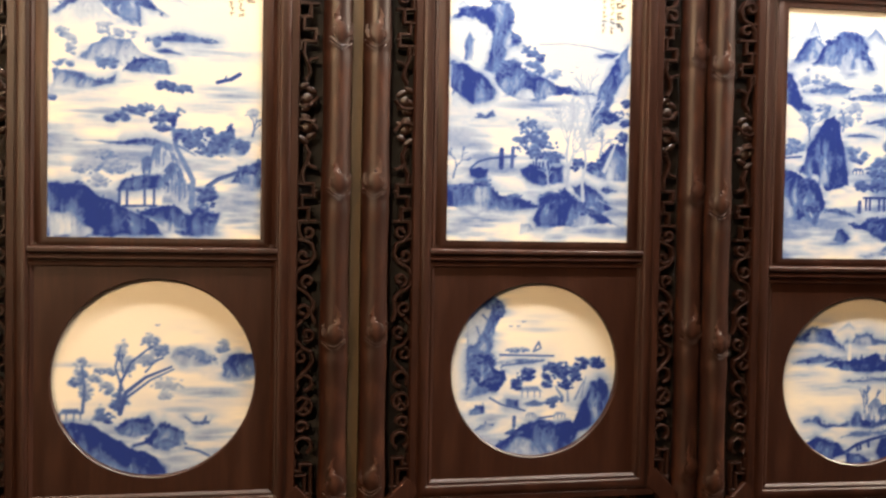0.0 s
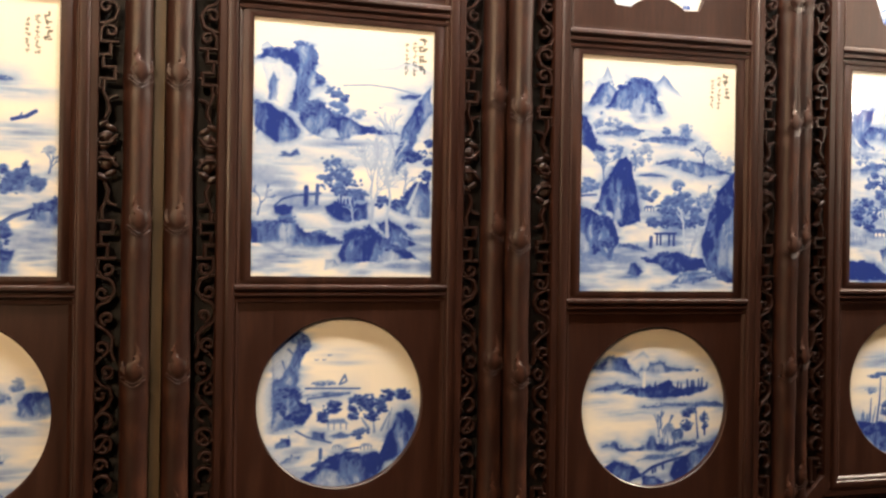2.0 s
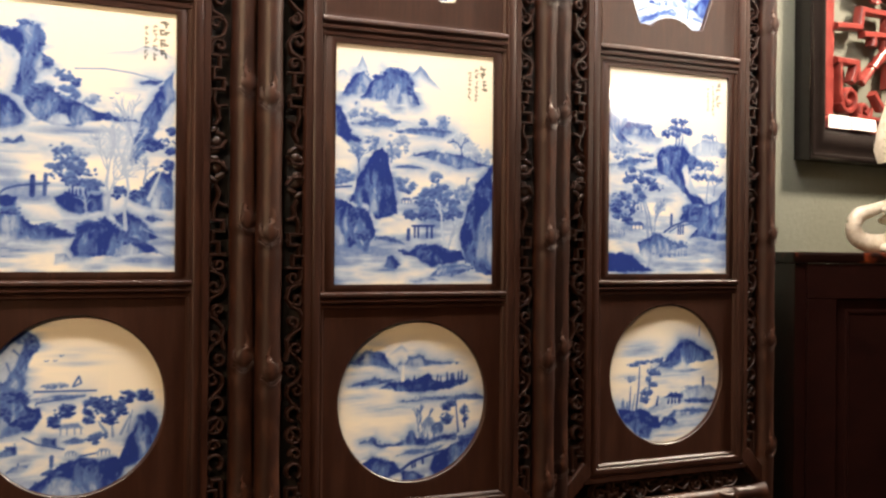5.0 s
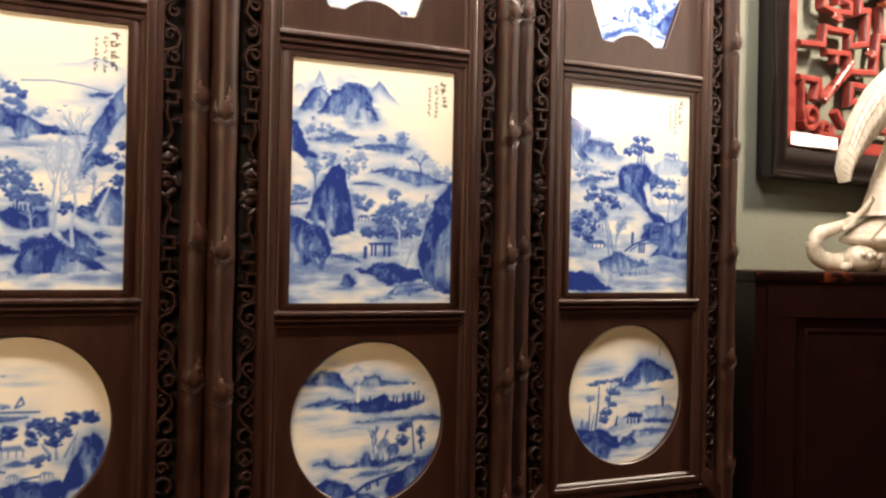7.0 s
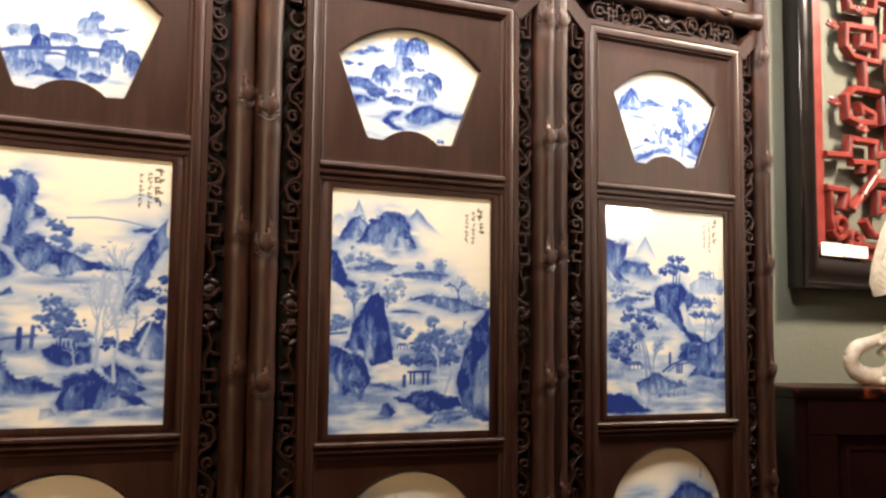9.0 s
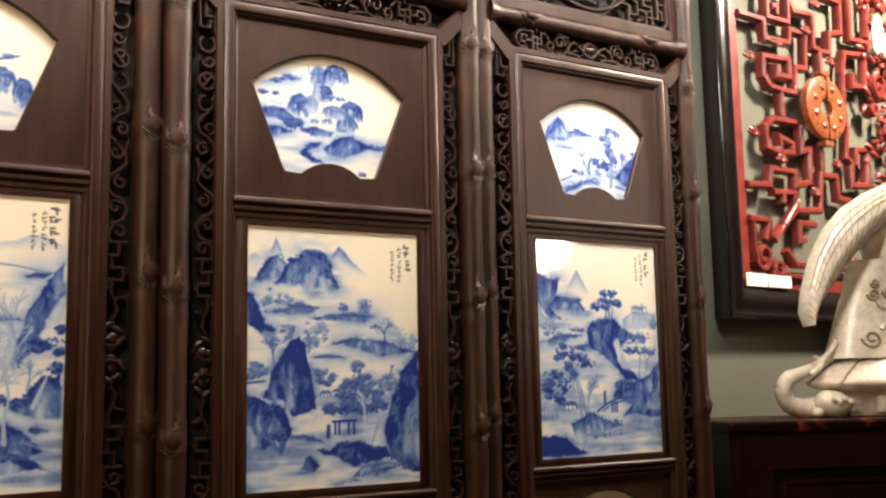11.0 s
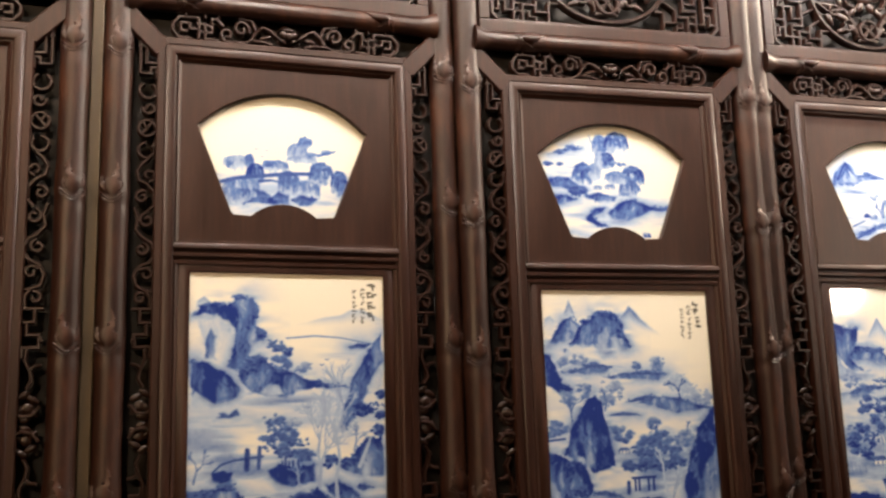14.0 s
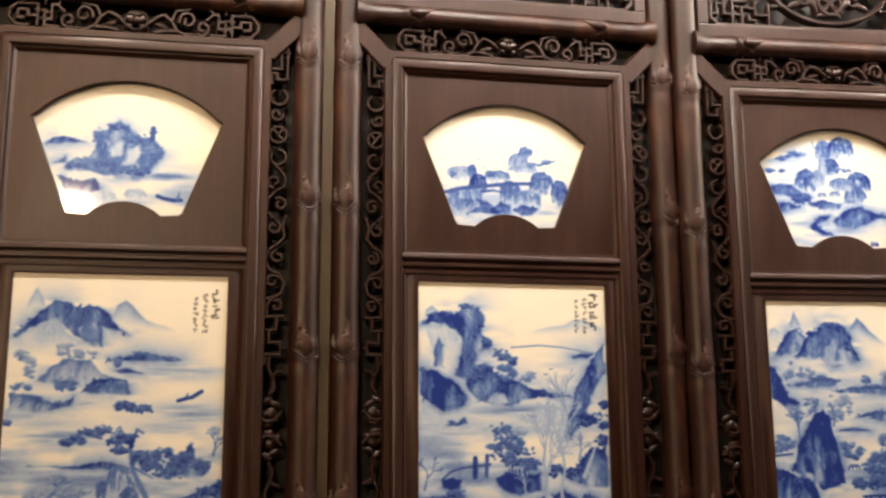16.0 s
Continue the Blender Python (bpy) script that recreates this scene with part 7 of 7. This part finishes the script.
red_bars("fret_bar", (0.667, 0.769, 0.684, 0.838, 0.811, 0.855, 0.802, 0.747, 0.723, 0.738, 0.729, 0.78))
red_bars("fret_bar", (0.667, 0.769, 0.661, 0.68, 0.668, 0.59, 0.655, 0.50, 0.686, 0.487, 0.682, 0.415, 0.775, 0.424, 0.786, 0.54, 0.715, 0.531, 0.715, 0.483))
red_bars("fret_bar", (0.30, 0.19, 0.34, 0.15, 0.62, 0.152, 0.66, 0.19), (0.222, 0.266, 0.20, 0.21))
red_bars("fret_bar", (0.128, 1.10, 0.22, 1.10, 0.22, 1.02, 0.272, 1.0), (0.385, 1.0, 0.46, 1.02, 0.46, 1.12, 0.58, 1.12, 0.58, 1.0, 0.68, 1.0), (0.128, 1.0, 0.18, 1.0, 0.18, 0.93, 0.128, 0.93))
red_bars("corner_scroll", [v for q in curl(0.185, 0.165, 0.040, 200, 1.3, 20, 0.25) for v in q], [v for q in curl(0.255, 0.135, 0.030, 20, -1.2, 18, 0.3) for v in q], [0.145, 0.26, 0.145, 0.18, 0.16, 0.14], [0.22, 0.12, 0.30, 0.115, 0.42, 0.112], width=bead(0.015, 0.0, -0.03))
# tied cane joint
bm = tube(bmesh.new(), [(0.246, 0.020, 0.211), (0.375, 0.020, 0.335)], [0.0095, 0.0095])
for k in (-0.012, 0.0, 0.012):
    c = (0.313 + k, 0.020, 0.276 + k)
    tube(bm, [(c[0] - 0.006, c[1], c[2] - 0.006), (c[0] + 0.006, c[1], c[2] + 0.006)], [0.013, 0.013])
part("tied_joint", bm, LACQUER, panel, smooth=True)
# flat ring ornament with studs and ties
ring = bmesh.new()
ringprof = [(-0.42, 0.0), (-0.40, 0.016), (-0.2, 0.022), (0.2, 0.022), (0.38, 0.016), (0.42, 0.0), (0.3, -0.012), (-0.3, -0.012), (-0.42, 0.0)]
rows = []
for k in range(40):
    a = 2 * math.pi * k / 40
    rows.append([ring.verts.new((0.503 + (0.071 + 0.098 * p) * math.cos(a), -q, 0.624 + (0.063 + 0.085 * p) * math.sin(a))) for p, q in ringprof])
for k in range(40):
    for j in range(len(ringprof) - 1):
        ring.faces.new((rows[k][j], rows[k][j + 1], rows[(k + 1) % 40][j + 1], rows[(k + 1) % 40][j]))
bmesh.ops.remove_doubles(ring, verts=ring.verts, dist=1e-5)
medal = part("ring_ornament", ring, AMBER, panel, "round amber lacquer ring with raised studs", True)
for k in range(8):
    a = radians(22 + 45 * k)
    part("stud", lump(bmesh.new(), 0.503 + 0.071 * math.cos(a), -0.022, 0.624 + 0.063 * math.sin(a), 0.012, 0.006, 0.010), AMBER, medal, smooth=True)
for s in (1, -1):
    b = boxes(0.497, 0.509, -0.027, 0.0, 0.624 + s * 0.062 - 0.035, 0.624 + s * 0.062 + 0.035, bevel=0.004)
    box(b, 0.479, 0.527, -0.02, 0.01, 0.624 + s * 0.108 - 0.008, 0.624 + s * 0.108 + 0.008, 0.005)
    part("tie", b, AMBER, medal)
# carved leaf sprigs on the bars
rng = random.Random(5)
for cx, cz in ((0.30, 0.785), (0.29, 0.44), (0.46, 0.855), (0.455, 0.36), (0.585, 0.78), (0.585, 0.46), (0.16, 0.72), (0.16, 0.50), (0.52, 0.95)):
    b = bmesh.new()
    for k in range(5):
        a = radians(20 + 35 * k)
        lump(b, cx + 0.017 * math.cos(a), 0.010, cz + 0.013 * math.sin(a), 0.015, 0.006, 0.005, -math.degrees(a), 8, 5)
    lump(b, cx, 0.006, cz, 0.008, 0.007, 0.007, 0, 8, 6)
    part("leaf_sprig", b, LACQUER, panel, smooth=True)
# dense carved foliage in the middle field
b = bmesh.new()
for k in range(420):
    cx, cz = rng.uniform(0.78, 1.34), rng.uniform(0.30, 1.10)
    lump(b, cx, rng.uniform(0.0, 0.02), cz, rng.uniform(0.009, 0.024), 0.010, rng.uniform(0.005, 0.011), rng.uniform(0, 180), 8, 5)
for k in range(26):
    cx, cz = rng.uniform(0.80, 1.34), rng.uniform(0.30, 1.10)
    sweep(b, bead(0.012, 0.004, -0.03), curl(cx, cz, rng.uniform(0.025, 0.05), rng.uniform(0, 360), rng.choice((-1.2, 1.2)), 14, 0.25))
part("carved_foliage", b, LACQUER, panel, "crowded carved leaves and scrolls", True)
part("carved_rock", lump(lump(bmesh.new(), 0.87, 0.0, 0.93, 0.03, 0.015, 0.07, 8, 8, 6), 0.91, 0.0, 0.90, 0.022, 0.015, 0.045, -10, 8, 6), GLAZE, panel, "pale carved peak")

tag = empty("label_card", pose(1.86, 2.03, 1.80, 0, 0, WALL_TURN) @ pose(0.100, -0.042, 0.0825), "white paper label standing on a black frame", "label")
part("card", boxes(0, 0.2, 0, 0.002, 0, 0.035), PAPER, tag)
part("card_fold", boxes(0.098, 0.205, -0.004, -0.0012, 0.001, 0.033), PAPER, tag)

cab = empty("cabinet", pose(1.545, 1.694, 0, 0, 0, -20), "dark worn lacquered wooden cabinet against the wall", "cabinet")
CW, CD, CT = 0.86, 0.28, 1.543
part("top_board", boxes(-0.004, CW, -0.006, CD, CT - 0.026, CT, bevel=0.007), CABTOP, cab, "scuffed top board")
part("side_panel", boxes(0.002, 0.03, 0.004, CD, 0.06, CT - 0.0262, bevel=0.003), CABINET, cab)
part("side_panel", boxes(CW - 0.03, CW - 0.004, 0.004, CD, 0.06, CT - 0.0262, bevel=0.003), CABINET, cab)
part("top_rail", boxes(0.0302, CW - 0.0302, 0.0, 0.03, CT - 0.105, CT - 0.0264, bevel=0.001), CABINET, cab)
part("bottom_rail", boxes(0.0302, CW - 0.0302, 0.0, 0.03, 0.10, 0.20, bevel=0.003), CABINET, cab)
for x in (0.0304, CW - 0.10):
    part("stile", boxes(x, x + 0.07, 0.001, 0.031, 0.2002, CT - 0.1052, bevel=0.003), CABINET, cab)
for x in (0.1008, 0.434):
    door = part("door", boxes(x, x + 0.325, 0.014, 0.034, 0.2006, CT - 0.1056, bevel=0.003), CABINET, cab, "plain dark door panel")
    part("bead_moulding", sweep(bmesh.new(), bead(0.008, 0.004, -0.004), [(x + 0.03, 0.23), (x + 0.295, 0.23), (x + 0.295, CT - 0.135), (x + 0.03, CT - 0.135)], True), CABINET, door).location.y = 0.014
part("back", boxes(0.03, CW - 0.03, CD - 0.012, CD - 0.001, 0.08, CT - 0.03), CABINET, cab)
for x in (0.002, CW - 0.05):
    part("leg", boxes(x, x + 0.045, 0.004, 0.05, 0.0, 0.0996, bevel=0.004), CABINET, cab)
    part("leg", boxes(x, x + 0.045, CD - 0.05, CD - 0.004, 0.0, 0.0596, bevel=0.004), CABINET, cab)


def statue_mesh():
    """A glazed crane with a hanging wing on a tortoise: shell, foot, curled tail, cloud-carved stem, body and wing."""
    b = bmesh.new()
    cx = 0.33

    def stained(work, *args):
        """Lines in brown glaze."""
        n = len(b.faces)
        work(*args)
        for f in list(b.faces)[n:]:
            f.material_index = 1

    def ringed(rows, n=32, sq=0.46):
        rings = [[b.verts.new((cx + r * math.cos(2 * math.pi * k / n), sq * r * math.sin(2 * math.pi * k / n), z)) for k in range(n)] for r, z in rows]
        for p, q in zip(rings, rings[1:]):
            for k in range(n):
                b.faces.new((p[k], p[(k + 1) % n], q[(k + 1) % n], q[k]))
        b.faces.new(rings[0][::-1]), b.faces.new(rings[-1])

    ringed([(0.215, 0.0), (0.228, 0.006), (0.228, 0.056), (0.236, 0.060), (0.300, 0.080), (0.304, 0.090), (0.290, 0.098), (0.262, 0.120), (0.225, 0.142), (0.18, 0.158), (0.12, 0.17)])
    # plates of the rim and grooves of the shell
    for k in range(14):
        a = 2 * math.pi * k / 14
        px, py = cx + 0.226 * math.cos(a), 0.46 * 0.226 * math.sin(a)
        box(b, px - 0.019, px + 0.019, py - 0.012, py + 0.004, 0.012, 0.052, 0.003)
        for q in (0.012, 0.007):
            box(b, px - q, px + q, py - 0.014, py, 0.032 - q, 0.032 + q, 0.002)
    for k in range(11):
        a = 2 * math.pi * (k + 0.5) / 11
        pts = [(cx + r * math.cos(a), 0.46 * r * math.sin(a) - 0.001, z) for r, z in ((0.305, 0.086), (0.278, 0.109), (0.226, 0.1425))]
        stained(tube, b, pts, [0.003] * 3, 6)
        a2 = 2 * math.pi * (k + 1.5) / 11
        am = (a + a2) / 2
        stained(tube, b, [pts[2], (cx + 0.18 * math.cos(am), 0.46 * 0.18 * math.sin(am), 0.161), (cx + 0.226 * math.cos(a2), 0.46 * 0.226 * math.sin(a2), 0.1425)], [0.003] * 3, 6)
    # foot with toes
    lump(b, 0.065, -0.045, 0.034, 0.052, 0.036, 0.036, 10, 14, 10)
    for k in range(3):
        lump(b, 0.012 + 0.012 * k, -0.058 + 0.014 * k, 0.013, 0.018, 0.011, 0.013, 0, 8, 6)
    for k in range(4):
        lump(b, 0.05 + 0.015 * k, -0.078, 0.046 - 0.007 * (k % 2), 0.010, 0.008, 0.009, 0, 8, 6)
    # tail
    tube(b, *flowing([(0.09, 0.01, 0.035), (0.02, 0.0, 0.022), (-0.035, -0.005, 0.034), (-0.056, -0.01, 0.066), (-0.042, -0.012, 0.098), (-0.008, -0.018, 0.112), (0.03, -0.022, 0.128), (0.068, -0.024, 0.156), (0.098, -0.024, 0.190)], [0.030, 0.027, 0.024, 0.022, 0.021, 0.017, 0.013, 0.009, 0.008]), 12)
    lump(b, 0.098, -0.024, 0.192, 0.010, 0.010, 0.012, 0, 8, 6)
    tube(b, *flowing([(0.015, -0.034, 0.11), (0.034, -0.040, 0.124), (0.045, -0.030, 0.146), (0.034, -0.018, 0.155)], [0.008, 0.009, 0.008, 0.004]), 8)
    # stem, carved with clouds
    n = 24
    stem = [(0.196, 0.112, 0.150), (0.198, 0.098, 0.20), (0.205, 0.084, 0.26), (0.214, 0.070, 0.32), (0.222, 0.064, 0.37), (0.245, 0.070, 0.41)]
    rings = [[b.verts.new((x + r * math.cos(2 * math.pi * k / n), 0.75 * r * math.sin(2 * math.pi * k / n), z)) for k in range(n)] for x, r, z in stem]
    for p, q in zip(rings, rings[1:]):
        for k in range(n):
            b.faces.new((p[k], p[(k + 1) % n], q[(k + 1) % n], q[k]))

    def on_stem(pts, r):
        tube(b, [(x, -0.75 * math.sqrt(max(1e-4, (0.112 - 0.245 * (z - 0.15)) ** 2 - (x - 0.207) ** 2)) - 0.002, z) for x, z in pts], [r] * len(pts), 6)

    for c, z, r in ((0.175, 0.20, 0.026), (0.20, 0.315, 0.018), (0.25, 0.322, 0.022), (0.21, 0.345, 0.014)):
        stained(on_stem, curl(c, z, r, 180, 1.4, 16, 0.2), 0.0042)
    on_stem([(0.205, 0.30), (0.21, 0.285), (0.235, 0.277), (0.258, 0.268), (0.256, 0.245), (0.235, 0.236), (0.212, 0.232), (0.205, 0.222)], 0.007)
    # body and thigh
    lump(b, 0.345, 0.0, 0.47, 0.135, 0.085, 0.125, -20, 24, 16)
    lump(b, 0.315, -0.03, 0.36, 0.060, 0.05, 0.095, 12, 16, 12)
    tube(b, [(0.30, -0.03, 0.30), (0.295, -0.03, 0.165)], [0.020, 0.015], 10)
    # hanging wing: a curved blade with rows of feathers
    outer = [(0.38, 0.655), (0.27, 0.616), (0.19, 0.583), (0.12, 0.542), (0.062, 0.485), (0.017, 0.41), (-0.012, 0.325), (-0.022, 0.268), (-0.010, 0.232)]
    inner = [(0.38, 0.560), (0.262, 0.520), (0.196, 0.472), (0.150, 0.428), (0.110, 0.383), (0.075, 0.345), (0.046, 0.310), (0.018, 0.266), (0.002, 0.238)]
    m = 7
    front, back = [], []
    for (ox, oz), (ix, iz) in zip(outer, inner):
        front.append([b.verts.new((ox + (ix - ox) * k / m, -0.075 - 0.028 * math.sin(math.pi * k / m), oz + (iz - oz) * k / m)) for k in range(m + 1)])
        back.append([b.verts.new((ox + (ix - ox) * k / m, -0.050, oz + (iz - oz) * k / m)) for k in range(m + 1)])
    for i in range(len(outer) - 1):
        for k in range(m):
            b.faces.new((front[i][k], front[i][k + 1], front[i + 1][k + 1], front[i + 1][k]))
            b.faces.new((back[i][k], back[i + 1][k], back[i + 1][k + 1], back[i][k + 1]))
        b.faces.new((front[i][0], front[i + 1][0], back[i + 1][0], back[i][0]))
        b.faces.new((front[i][m], back[i][m], back[i + 1][m], front[i + 1][m]))
    b.faces.new([*front[-1], *back[-1][::-1]])
    b.faces.new([*front[0][::-1], *back[0]])

    def at_wing(i, f):
        j = min(int(i), len(outer) - 2)
        t = i - j
        ox, oz = (outer[j][q] * (1 - t) + outer[j + 1][q] * t for q in (0, 1))
        ix, iz = (inner[j][q] * (1 - t) + inner[j + 1][q] * t for q in (0, 1))
        return (ox + (ix - ox) * f, -0.076 - 0.028 * math.sin(math.pi * f), oz + (iz - oz) * f)

    for f in (0.12, 0.24, 0.36):
        stained(tube, b, [at_wing(0.5 * k, f) for k in range(13)], [0.0013] * 13, 6)
    for k in range(20):
        i = 0.4 + 0.36 * k
        stained(tube, b, [at_wing(i, 0.42), at_wing(min(i + 0.25, 7.9), 0.70), at_wing(min(i + 0.9, 7.95), 0.95)], [0.0013, 0.0015, 0.0008], 6)
        stained(tube, b, [at_wing(i, 0.10), at_wing(min(i + 0.3, 7.9), 0.36)], [0.0010, 0.0010], 6)
    bmesh.ops.recalc_face_normals(b, faces=b.faces)
    me = mesh_of("crane_statue", b, GLAZE, True, 75)
    me.materials.append(STAIN)
    return me


statue = tagged(new("crane_statue", statue_mesh()), "cream glazed ceramic crane on a tortoise standing on a dark cabinet", "statue")
statue.matrix_world = pose(1.820, 1.728, CT, 0, 0, -20) @ Matrix.Diagonal((0.88, 0.88, 0.9, 1))
